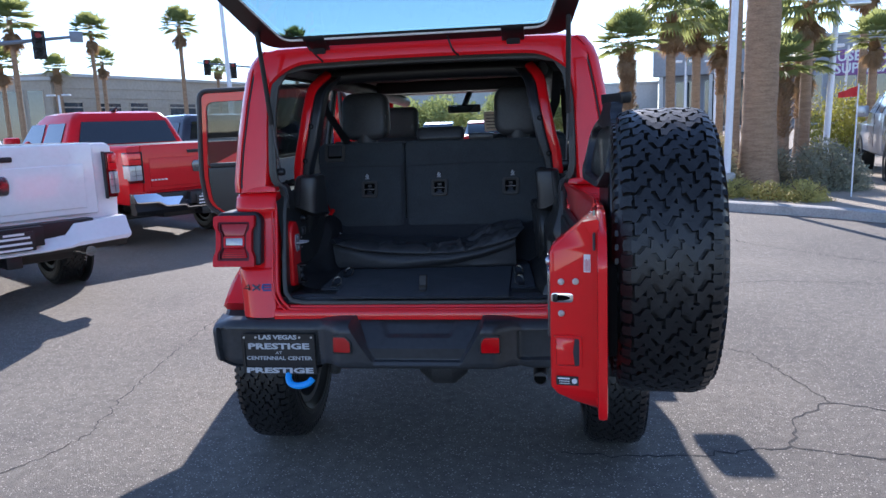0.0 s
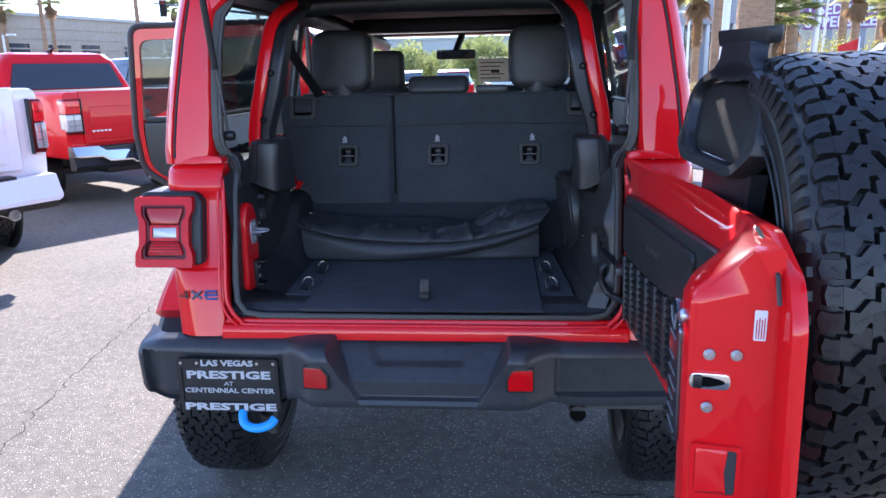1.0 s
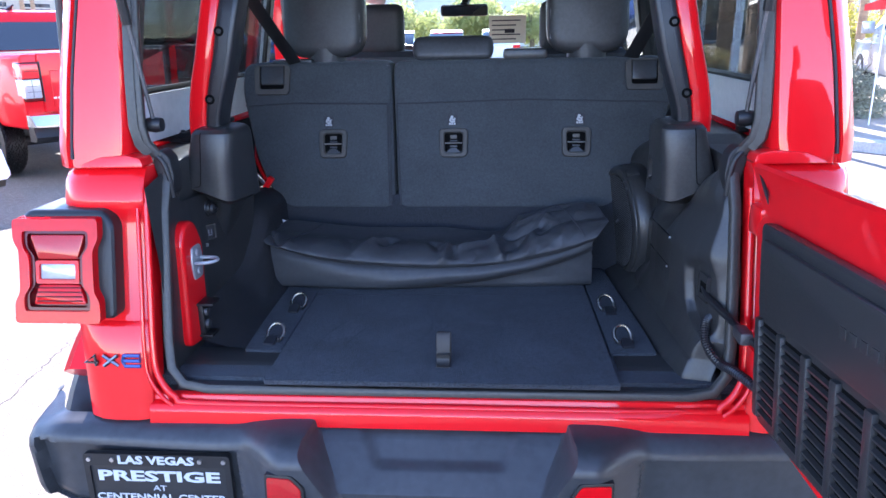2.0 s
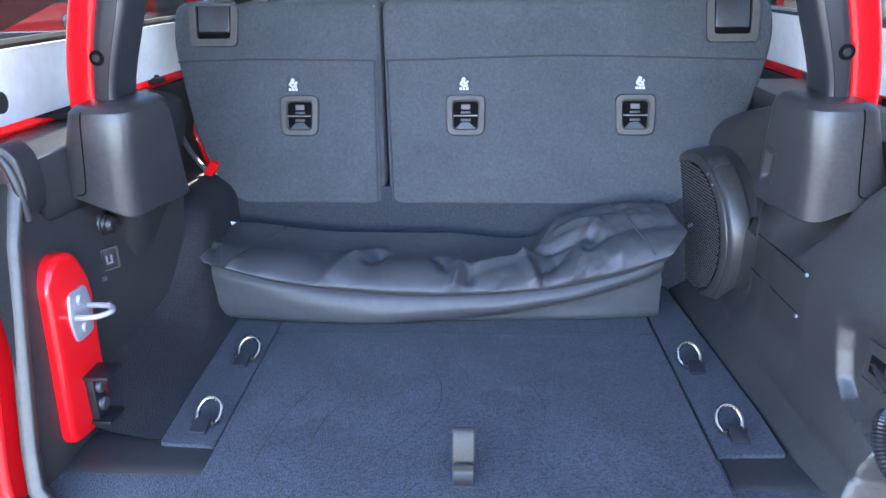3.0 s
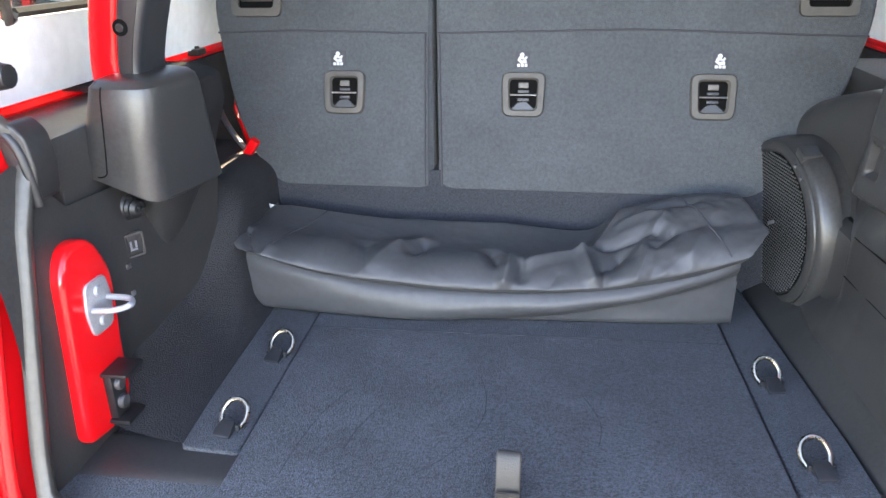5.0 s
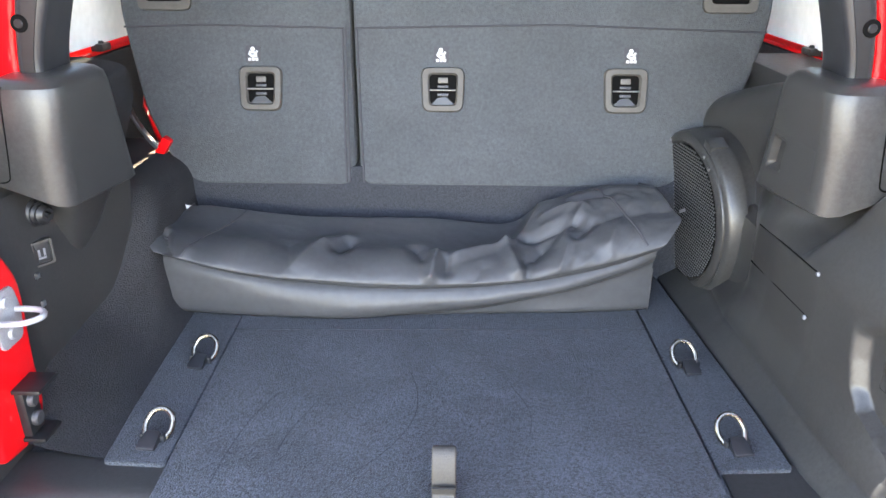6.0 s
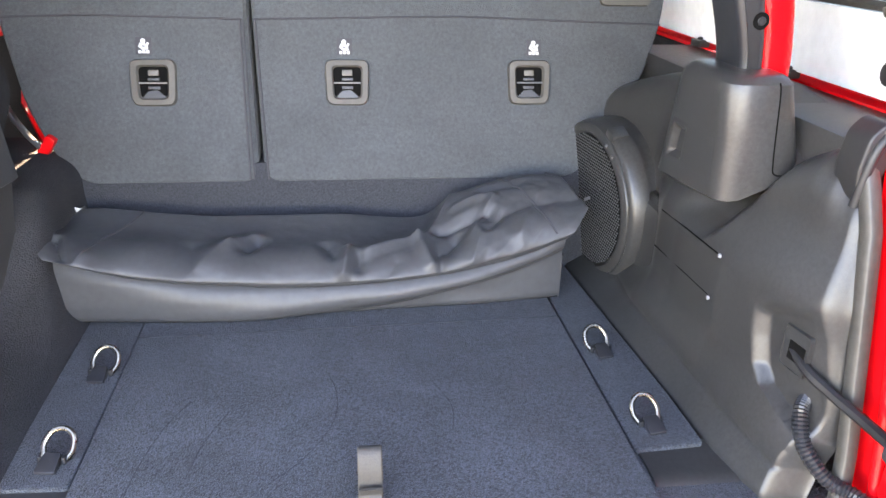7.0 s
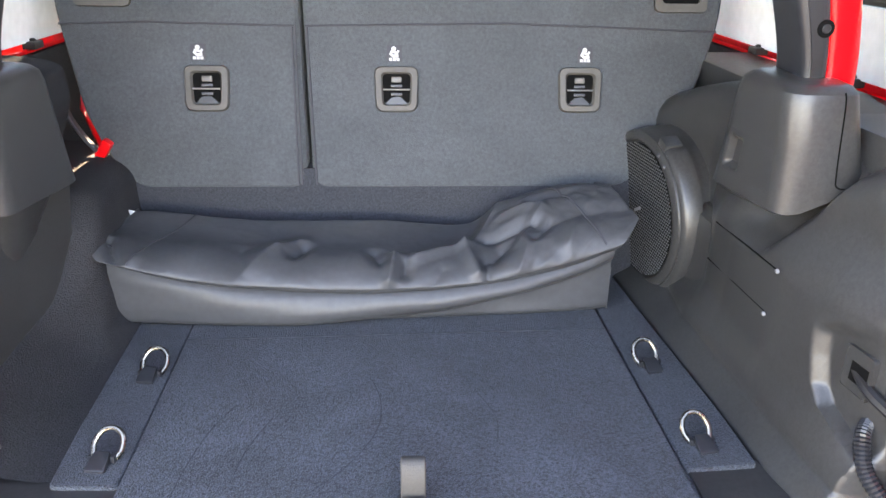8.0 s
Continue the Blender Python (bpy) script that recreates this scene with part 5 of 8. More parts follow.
# roll-bar towers
for s in SIDES:
    def sec(z, x0, x1, y0, y1, r=0.032):
        return [(s * a - 0.010, b, z) for a, b in rounded([(x0, y0), (x1, y0), (x1, y1), (x0, y1)], r, 4)]
    secs = [sec(1.182, 0.562, 0.640, 0.37, 0.49), sec(1.184, 0.530, 0.632, 0.335, 0.508), sec(1.189, 0.504, 0.624, 0.306, 0.522), sec(1.199, 0.494, 0.618, 0.297, 0.524), sec(1.220, 0.494, 0.613, 0.297, 0.518),
            sec(1.28, 0.492, 0.604, 0.297, 0.498), sec(1.345, 0.486, 0.588, 0.299, 0.472), sec(1.358, 0.488, 0.586, 0.302, 0.467), sec(1.366, 0.495, 0.580, 0.311, 0.458), sec(1.369, 0.504, 0.573, 0.32, 0.450)]
    if s < 0:
        secs = [sec(0.99, 0.600, 0.66, 0.43, 0.50), sec(1.06, 0.575, 0.65, 0.415, 0.510), sec(1.12, 0.556, 0.64, 0.395, 0.518), sec(1.165, 0.534, 0.632, 0.368, 0.520), sec(1.186, 0.512, 0.626, 0.330, 0.520)] + secs[3:]
    else:
        secs = [sec(1.13, 0.590, 0.64, 0.42, 0.50), sec(1.155, 0.566, 0.635, 0.392, 0.505), sec(1.172, 0.540, 0.63, 0.358, 0.512), sec(1.184, 0.516, 0.626, 0.328, 0.520)] + secs[3:]
    bm = loft(secs)
    for q in bm.verts:
        # the lower rim rises towards the outside
        low = (1 - ease(1.19, 1.30, q.co.z)) * ease(1.10, 1.18, q.co.z)
        q.co.z += low * (0.034 * ease(0.50, 0.60, abs(q.co.x)) - 0.016 * ease(0.33, 0.50, q.co.y))
    if s > 0:
        # shallow pocket let into the inner face
        bm.faces.ensure_lookup_table()
        f = min(bm.faces, key=lambda g: (g.calc_center_median() - Vector((0.500, 0.397, 1.2525))).length)
        c = sorted((q.co.copy() for q in f.verts), key=lambda q: q.z)
        lo2, hi2 = sorted(c[:2], key=lambda q: q.y), sorted(c[2:], key=lambda q: q.y)
        bm.faces.remove(f)
        def pocket(u, v):
            p = lo2[0].lerp(lo2[1], u).lerp(hi2[0].lerp(hi2[1], u), v)
            k = ease(0.64, 0.70, u) * (1 - ease(0.92, 0.97, u)) * ease(0.10, 0.26, v) * (1 - ease(0.74, 0.90, v))
            return (p.x + 0.011 * k, p.y, p.z)
    tw = part("roll_bar_tower", bm, PLASTIC, suv, "black plastic foot of the roll bar")
    if s > 0:
        part("tower_pocket", grid(48, 24, pocket), PLASTIC, tw)
    cover = smooth_path([(s * 0.556, 0.3035, 1.361), (s * 0.557, 0.2986, 1.345), (s * 0.562, 0.2966, 1.28), (s * 0.5655, 0.2966, 1.250), (s * 0.568, 0.2966, 1.240), (s * 0.578, 0.2966, 1.236), (s * 0.600, 0.3022, 1.237)], 4)
    part("tower_seam", tube([(x - 0.010, y + 0.0004, z) for x, y, z in cover], 0.0011, 5), SHADE_BLACK, tw)
    red = smooth_path([(s * a - 0.011, y, z) for a, y, z in ((0.586, 0.395, 1.345), (0.5855, 0.395, 1.385), (0.574, 0.395, 1.455), (0.555, 0.397, 1.53), (0.541, 0.402, 1.60), (0.530, 0.415, 1.66), (0.514, 0.46, 1.745), (0.47, 0.56, 1.81))], 5)
    bar = part("roll_bar", tube(red, 0.02, 14, flat=(0.046, 0.056)), RED, suv, "red painted roll bar with black padding", smooth=50)
    secs = []
    for i, p in enumerate(red):
        w = 0.017 + 0.007 * ease(1.36, 1.50, p[2])
        cx = p[0] - s * (0.021 + w)
        ring_ = rounded([(-w, -0.032), (w, -0.032), (w * 0.8, 0.060), (-w * 0.8, 0.060)], 0.012, 3)
        secs.append([(cx + s * a, p[1] + b, p[2]) for a, b in ring_])
    pd = part("padding", loft(secs), ARM, bar, "black padding of the roll bar", smooth=50)
    inset = [[(p[0] - s * (0.021 + (0.017 + 0.007 * ease(1.36, 1.50, p[2])) * k), p[1] - 0.033 + e, p[2]) for k, e in ((0.55, 0.004), (0.62, 0.0), (1.48, 0.0), (1.55, 0.004))] for p in red[1:]]
    part("pad_insert", loft(inset), TRIM, pd, smooth=50)
    for z in (1.432, 1.585):
        p = min(red, key=lambda q: abs(q[2] - z))
        q = pose(p[0] - s * 0.033, p[1] - 0.032, z, 0, 0, -90)
        # flat black disc drawn as the shade in the bolt's cup
        part("recess_shade", disc(0.0115, 0.003, 16, q, 0.001), SHADE_BLACK, pd)
        part("pad_bolt", disc(0.006, 0.004, 12, q @ pose(0.0005, 0, 0), 0.001), TRIM, pd)
    side = smooth_path([(s * 0.50, 0.56, 1.80), (s * 0.53, 0.9, 1.80), (s * 0.55, 1.8, 1.79), (s * 0.55, 2.9, 1.75)], 4)
    part("side_bar", tube(side, 0.04, 12), TRIM, suv, "padded overhead side bar")
part("cross_bar", tube(smooth_path([(-0.5, 0.56, 1.80), (-0.3, 0.58, 1.815), (0.3, 0.58, 1.815), (0.5, 0.56, 1.80)], 5), 0.035, 12), TRIM, suv, "padded overhead cross bar")
part("sound_bar", box(-0.52, 0.52, 1.72, 1.86, 1.768, 1.84, 0.02, 3), TRIM, suv, "overhead sound bar")
for x in (-0.26, 0.26):
    bm = tube(smooth_path([(x - 0.18, 1.26, 1.858), (x - 0.06, 1.255, 1.846), (x + 0.06, 1.255, 1.846), (x + 0.18, 1.26, 1.858)], 4), 0.006, 8)
    part("grab_strap", bm, STITCH, suv)

# small fittings on the left wall
bm = revolve([(0, 0), (0.019, 0), (0.020, 0.006), (0.016, 0.010), (0.017, 0.014), (0.014, 0.018), (0.015, 0.022), (0.010, 0.028), (0, 0.029)], 18)
moved(bm, pose(-0.592, 0.352, 1.174, 0, 0, -18))
tube([(-0.575, 0.345, 1.178), (-0.558, 0.338, 1.174)], 0.0045, 8, bm=bm)
part("coat_hook", bm, TRIM, lw)
m = pose(-0.585, 0.340, 1.117, 0, 0, -32)
sock = part("power_socket", moved(ring(rounded(rect(-0.016, 0.016, -0.019, 0.019), 0.003), rounded(rect(-0.0125, 0.0125, -0.0155, 0.0155), 0.002), "x", -0.004, 0.004), m), SEAL, lw, "square power socket cover")
part("socket_cover", moved(box(-0.004, 0.0015, -0.0125, 0.0125, -0.0155, 0.0155, 0.001), m), PLASTIC, sock)
bm = box(0.001, 0.0022, -0.006, -0.003, -0.005, 0.006)
box(0.001, 0.0022, 0.002, 0.005, -0.005, 0.006, bm=bm)
box(0.001, 0.0022, -0.006, 0.005, -0.009, -0.006, bm=bm)
part("socket_symbol", moved(bm, m), STITCH, sock)
for y, z in ((0.321, 1.089), (0.320, 1.045)):
    part("trim_clip", box(-0.592, -0.585, y - 0.004, y + 0.004, z - 0.004, z + 0.004, 0.001), STEEL, lw)
# red latch pillar with striker and catch
pil = rounded([(0.128, 0.902), (0.212, 0.890), (0.246, 0.925), (0.246, 1.01), (0.252, 1.065), (0.254, 1.12), (0.222, 1.180), (0.172, 1.182), (0.148, 1.15)], 0.024, 4)
lp = part("latch_pillar", prism(pil, "x", -0.600, -0.568, 0.012, 4), RED, suv, "red painted latch pillar with a zinc striker")
st_ = rounded([(0.183, 1.045), (0.228, 1.045), (0.236, 1.085), (0.228, 1.122), (0.183, 1.122), (0.176, 1.085)], 0.010, 3)
sp = part("striker_plate", prism(st_, "x", -0.570, -0.564, 0.002), ZINC, lp, "zinc striker plate")
for z in (1.062, 1.106):
    part("striker_bolt", disc(0.0085, 0.005, 12, pose(-0.565, 0.205, z), 0.002), ZINC, sp)
tube(smooth_path([(-0.565, 0.188, 1.084), (-0.545, 0.188, 1.085), (-0.530, 0.192, 1.086), (-0.519, 0.206, 1.087), (-0.530, 0.222, 1.088), (-0.565, 0.224, 1.088)], 4), 0.0043, 8, bm=(bm := bmesh.new()))
part("striker_loop", bm, ZINC, sp)
bm = box(-0.570, -0.556, 0.182, 0.214, 0.914, 0.985, 0.003)
ct = part("gate_catch", bm, TRIM, lp, "black gate catch")
part("catch_flap", box(-0.570, -0.530, 0.178, 0.226, 0.984, 0.990, 0.002), TRIM, ct)
part("catch_flap", box(-0.570, -0.538, 0.178, 0.222, 0.908, 0.914, 0.002), TRIM, ct)
bm = disc(0.010, 0.008, 12, pose(-0.557, 0.196, 0.966), 0.002)
disc(0.011, 0.008, 12, pose(-0.557, 0.197, 0.936), 0.002, bm=bm)
part("catch_roller", bm, DULL, ct)

# details of the right trim
bm = bmesh.new()
for z, y in ((1.113, 0.306), (1.043, 0.314)):
    tube([(0.5140, y + 0.22, z - 0.012), (0.5108, y + 0.11, z - 0.004), (0.5116, y, z)], 0.0013, 5, bm=bm)
part("trim_slit", bm, SHADE_BLACK, rw)
for z, y in ((1.115, 0.303), (1.042, 0.314)):
    part("trim_clip", disc(0.0034, 0.004, 10, pose(0.5085, y, z, 0, 0, 180), 0.001), STITCH, rw)
m = pose(0.5475, 0.148, 1.050, 0, 0, 8)
part("strap_socket", moved(ring(rounded(rect(-0.024, 0.024, -0.030, 0.030), 0.006), rounded(rect(-0.021, 0.021, -0.027, 0.027), 0.005), "x", -0.004, 0.004), m), PLASTIC, rw)
part("socket_plate", moved(box(-0.0025, 0.001, -0.022, 0.022, -0.028, 0.028), m), PLASTIC, rw)
part("socket_hole", moved(box(-0.0035, 0.0, -0.018, 0.010, -0.014, 0.012), m), SHADE_BLACK, rw)

# loudspeaker: a round pod that stands out of the wheel-house panel
SPK = pose(0.474, 0.775, 1.033, 0, 4, 188.5) @ Matrix.Scale(1.06, 4)
spk = part("speaker", moved(revolve([(0.0, -0.06), (0.153, -0.06), (0.153, -0.022), (0.151, -0.018), (0.151, -0.004), (0.148, 0.005), (0.142, 0.009), (0.133, 0.009), (0.129, 0.004), (0.0, 0.007)], 56), SPK), PLASTIC, suv, "round black loudspeaker with a perforated grille")
bm = bmesh.new()
for i in range(-20, 21):
    for j in range(-23, 24):
        a, b = i * 0.0068 + (j % 2) * 0.0034, j * 0.0058
        if a * a + b * b < 0.1265 ** 2:
            q = [bm.verts.new((0.0068, a + 0.0025 * math.cos(k * math.pi / 2), b + 0.0025 * math.sin(k * math.pi / 2))) for k in range(4)]
            t = [bm.verts.new((0.0092, a + 0.0012 * math.cos(k * math.pi / 2), b + 0.0012 * math.sin(k * math.pi / 2))) for k in range(4)]
            bm.faces.new(t)
            for k in range(4):
                bm.faces.new((q[k], q[(k + 1) % 4], t[(k + 1) % 4], t[k]))
part("grille_backing", moved(disc(0.1275, 0.0012, 48, pose(0.0062, 0, 0)), SPK), SHADE_BLACK, spk)
part("grille", moved(bm, SPK), GRILLE, spk, "perforated metal grille")
mk = bmesh.new()
for k in range(5):
    box(0.0094, 0.0106, -0.022 + 0.0092 * k, -0.0155 + 0.0092 * k, -0.005, 0.005, 0.0004, bm=mk)
part("speaker_mark", moved(mk, SPK @ pose(0, 0, 0, 28, 0, 0) @ Matrix.Diagonal((1, 0.62, 0.62, 1))), STITCH, spk)
for a in (62, 51, 281, 121):
    y, z = 0.140 * math.cos(radians(a)), 0.140 * math.sin(radians(a))
    part("speaker_screw", moved(disc(0.0042, 0.005, 12, pose(0.007, y, z), 0.002), SPK), DULL, spk)
# mounting ear along the side that faces the opening
secs = []
for i in range(25):
    a = radians(-66 + 132 * i / 24)
    grow = 1 - 0.55 * (abs(i - 12) / 12) ** 6
    r1 = 0.150 + 0.013 * grow
    secs.append([(x, r * math.cos(a), r * math.sin(a)) for r, x in ((0.148, -0.03), (0.148, 0.0005), (0.152, 0.003), (r1 - 0.004, 0.0), (r1, -0.005), (r1 + 0.002, -0.032))])
part("speaker_ear", moved(loft(secs), SPK), PLASTIC, spk, smooth=40)
for a in (-64, 66):
    q = pose(0.0, 0.153 * math.cos(radians(a)), 0.153 * math.sin(radians(a)), a, 0, 0)
    part("ear_lug", moved(box(-0.03, 0.003, -0.013, 0.010, -0.014, 0.014, 0.004), SPK @ q), PLASTIC, spk)
# ---- rear seat ----
SEAT_LEAN = (0.94 - 0.815) / (1.49 - 1.05)
def seat_bm(bm):
    for v in bm.verts:
        v.co.y += 0.815 + (v.co.z - 1.05) * SEAT_LEAN
    return bm


def at_seat(x, z, lift=0.0):
    return Matrix.Translation((x, 0.815 + (z - 1.05) * SEAT_LEAN - lift, z)) @ pose(0, 0, 0, -math.degrees(math.atan(SEAT_LEAN)), 0, 0)


def seat_back(out, name, label):
    s_ = part(name, seat_bm(prism(rounded(out, 0.03, 4), "y", 0.0, 0.14, 0.016, 3)), FELT, suv, label)
    return s_


left_seat = seat_back([(-0.197, 1.060), (-0.532, 1.060), (-0.585, 1.122), (-0.627, 1.208), (-0.660, 1.345), (-0.674, 1.41), (-0.668, 1.49), (-0.212, 1.49)], "seat_back", "dark grey felt-backed rear seat, narrow part")
right_seat = seat_back([(-0.187, 1.060), (0.445, 1.060), (0.520, 1.135), (0.592, 1.262), (0.627, 1.365), (0.637, 1.43), (0.626, 1.49), (-0.205, 1.49)], "seat_back", "dark grey felt-backed rear seat, wide part")
def seam(path, parent, material=INK, r=0.0022, y=-0.001):
    bm = tube([(a, y, b) for a, b in path], r, 5)
    part("seam", seat_bm(bm), material, parent)


seam([(-0.662, 1.366), (-0.5, 1.371), (-0.218, 1.366)], left_seat)
seam([(-0.196, 1.366), (0.2, 1.374), (0.622, 1.362)], right_seat)
seam([(-0.216, 1.366), (-0.208, 1.07)], left_seat)
seam([(-0.222, 1.366), (-0.215, 1.07)], left_seat)
seam([(-0.193, 1.366), (-0.179, 1.07)], right_seat)
seam([(-0.64, 1.474), (-0.22, 1.478)], left_seat, STITCH, 0.0016, 0.004)
seam([(-0.19, 1.478), (0.60, 1.474)], right_seat, STITCH, 0.0016, 0.004)
for x, seat in ((-0.387, left_seat), (-0.019, right_seat), (0.347, right_seat)):
    m = at_seat(x, 1.250, 0.0)
    o, i = rounded([(-0.041, -0.044), (0.041, -0.044), (0.044, 0.044), (-0.044, 0.044)], 0.017, 5), rounded([(-0.0255, -0.030), (0.0255, -0.030), (0.028, 0.030), (-0.028, 0.030)], 0.010, 5)
    mid_ = [(a * 0.86 + b * 0.14, c * 0.86 + e * 0.14) for (a, c), (b, e) in zip(o, i)]
    inn_ = [(a * 0.2 + b * 0.8, c * 0.2 + e * 0.8) for (a, c), (b, e) in zip(o, i)]
    rows = [[(a, y, c) for a, c in pl] for pl, y in ((o, 0.004), (o, -0.006), (mid_, -0.011), (inn_, -0.012), (i, -0.008), (i, 0.004))]
    cup = part("anchor_frame", moved(loft(rows, caps=False), m), FRAME, seat, "grey plastic frame of the child-seat anchor", smooth=50)
    # black sheet inside the frame, coloured as the well's shade
    part("anchor_well", moved(box(-0.030, 0.030, -0.0022, 0.0, -0.034, 0.034), m), SHADE_BLACK, cup)
    part("anchor_bar", moved(tube([(-0.026, -0.010, -0.001), (0.026, -0.010, -0.001)], 0.0016, 8), m), STEEL, cup)
    part("anchor_bracket", moved(box(-0.010, 0.010, -0.006, -0.001, 0.013, 0.024, 0.002), m), BRACKET, cup)
    for k in range(2):
        part("anchor_bracket", moved(box(-0.011, 0.011, -0.005, -0.001, 0.0035 - 0.016 * k, 0.009 - 0.016 * k, 0.001), m), BRACKET_DARK, cup)
    part("anchor_lip", moved(prism(rounded([(-0.024, -0.030), (0.024, -0.030), (0.006, -0.014), (-0.010, -0.016)], 0.003), "y", -0.005, -0.001), m), TRIM, cup)
    m = at_seat({-0.387: -0.402, -0.019: -0.023, 0.347: 0.357}[x], 1.3165, 0.0005)
    tagl = part("anchor_label", moved(box(-0.015, 0.015, -0.0015, 0.001, -0.016, 0.016, 0.0004), m), INK, seat, "small dark label with a white pictogram")
    bm = disc(0.0045, 0.0012, 12, pose(-0.001, -0.0014, 0.009, 0, 0, -90))
    tube([(-0.004, -0.002, 0.005), (-0.007, -0.002, -0.001), (-0.002, -0.002, -0.005), (0.008, -0.002, -0.004)], 0.0034, 6, bm=bm)
    tube([(-0.002, -0.002, 0.003), (0.006, -0.002, 0.001), (0.008, -0.002, 0.006)], 0.0028, 6, bm=bm)
    for k in range(3):
        box(-0.010 + 0.0072 * k, -0.0045 + 0.0072 * k, -0.003, -0.0014, -0.014, -0.0085, bm=bm)
    part("pictogram", moved(bm, m), STITCH_PALE, tagl)
for x, seat in ((-0.577, left_seat), (0.546, right_seat)):
    m = at_seat(x, 1.437, 0.0)
    o, i = rounded([(-0.052, -0.042), (0.052, -0.042), (0.056, 0.045), (-0.056, 0.045)], 0.012, 3), rounded([(-0.038, -0.026), (0.038, -0.026), (0.040, 0.05), (-0.040, 0.05)], 0.008, 3)
    fr_ = part("release_bezel", moved(ring(o, i, "y", -0.010, 0.01), m), FRAME, seat, "black seat release bezel")
    # black sheet below the lever, coloured as shade in the opening
    part("release_well", moved(box(-0.040, 0.040, -0.0022, 0.0, -0.03, 0.045), m), SHADE_BLACK, fr_)
    part("release_lever", moved(box(-0.036, 0.036, -0.0075, 0.02, -0.012, 0.052, 0.006), m), PLASTIC, fr_)
def cushion(x0, x1, y0, y1, z0, z1, r, material, parent, name, label, puff=0.012):
    bm = box(x0, x1, y0, y1, z0, z1, r, 4)
    c = Vector(((x0 + x1) / 2, (y0 + y1) / 2, (z0 + z1) / 2))
    bm.free()
    bm = prism(rounded(rect(x0, x1, z0, z1), min(0.075, (z1 - z0) * 0.42), 6), "y", y0, y1, r * 0.8, 4)
    for v in bm.verts:
        k = (v.co.x - c.x) / (x1 - x0) * 2
        q = (v.co.z - c.z) / (z1 - z0) * 2
        v.co.y += (1 if v.co.y > c.y else -1) * puff * (1 - k * k) * (1 - q * q) + 0.012 * q
        v.co.x *= 1.0
    return part(name, bm, material, parent, label, smooth=60)


for x0, x1, z0, z1, seat in ((-0.552, -0.302, 1.502, 1.752, left_seat), (0.262, 0.508, 1.502, 1.755, right_seat)):
    h = cushion(x0, x1, 0.985, 1.10, z0, z1, 0.045, LEATHER, seat, "headrest", "tall black leather headrest with piped edge")
    for e in (x1 - 0.010, x0 + 0.010):
        part("piping", tube([(e - 0.0, 0.988, z0 + 0.045), (e, 0.992, (z0 + z1) / 2), (e, 1.006, z1 - 0.07)], 0.0022, 6), STITCH, h)
    part("headrest_post", tube([((x0 + x1) / 2, 1.03, 1.47), ((x0 + x1) / 2, 1.03, 1.53)], 0.06, 14), LEATHER, h)
h = cushion(-0.150, 0.100, 0.985, 1.08, 1.488, 1.560, 0.028, LEATHER, right_seat, "middle_headrest", "low black leather middle headrest")
for x in (-0.07, 0.02):
    part("headrest_post", tube([(x, 1.03, 1.46), (x, 1.03, 1.52)], 0.007, 8), STEEL, h)
part("seat_top_pad", box(0.130, 0.262, 0.955, 1.06, 1.485, 1.520, 0.012), PLASTIC, right_seat)
part("belt_guide", box(-0.585, -0.46, 0.955, 1.04, 1.484, 1.500, 0.007), PLASTIC, left_seat)
for s in SIDES:
    bm = tube([(s * 0.585, 0.72, 1.80), (s * 0.575, 0.80, 1.66), (s * 0.505, 0.93, 1.49)], 0.01, 8, flat=(0.045, 0.003))
    part("seat_belt", bm, TRIM, left_seat if s < 0 else right_seat, "black seat belt")
    bm = tube([(s * 0.665, 1.02, 1.30), (s * 0.655, 0.93, 1.20), (s * 0.60, 0.88, 1.10), (s * 0.56, 0.87, 1.055)], 0.007, 6)
    part("belt_webbing", bm, RED if s < 0 else TRIM, left_seat if s < 0 else right_seat)
for x0, x1 in ((-0.62, -0.02), (0.02, 0.62)):
    part("seat_cushion", box(x0, x1, 1.0, 1.5, 0.92, 1.08, 0.05, 3), LEATHER, suv)

# ---- front seats, dash, windscreen ----
for x in (-0.415, 0.41):
    fs = part("front_seat", box(x - 0.25, x + 0.25, 1.85, 2.0, 1.0, 1.50, 0.06, 3), LEATHER, suv, "black leather front seat")
    part("headrest", box(x - 0.125, x + 0.125, 1.87, 1.97, 1.48, 1.69, 0.045, 4), LEATHER, fs, "black leather headrest", smooth=60)
    part("seat_cushion", box(x - 0.25, x + 0.25, 1.95, 2.45, 0.95, 1.12, 0.05, 3), LEATHER, fs)
part("dashboard", prism(rounded([(2.65, 1.0), (2.62, 1.30), (2.72, 1.40), (3.1, 1.42), (3.15, 1.0)], 0.04), "x", -0.72, 0.72), TRIM, suv, "black dashboard")
sw = [(-0.37 + 0.18 * math.cos(a), 2.50 + 0.10 * math.sin(a) * 0.4, 1.33 + 0.17 * math.sin(a)) for a in [2 * math.pi * i / 24 for i in range(24)]]
part("steering_wheel", tube(sw, 0.015, 8, True), LEATHER, suv, "black steering wheel")
for s in SIDES:
    part("windscreen_pillar", tube([(s * 0.72, 3.12, 1.36), (s * 0.68, 2.88, 1.86)], 0.03, 10, flat=(0.07, 0.06)), TRIM if s > 0 else RED, suv)
part("windscreen_header", box(-0.70, 0.70, 2.80, 2.95, 1.80, 1.87, 0.02), TRIM, suv)
part("windscreen", loft([[(-0.70, 3.12, 1.36), (0.70, 3.12, 1.36), (0.67, 2.88, 1.85), (-0.67, 2.88, 1.85)], [(-0.70, 3.124, 1.362), (0.70, 3.124, 1.362), (0.67, 2.884, 1.852), (-0.67, 2.884, 1.852)]]), GLASS, suv, "clear windscreen")
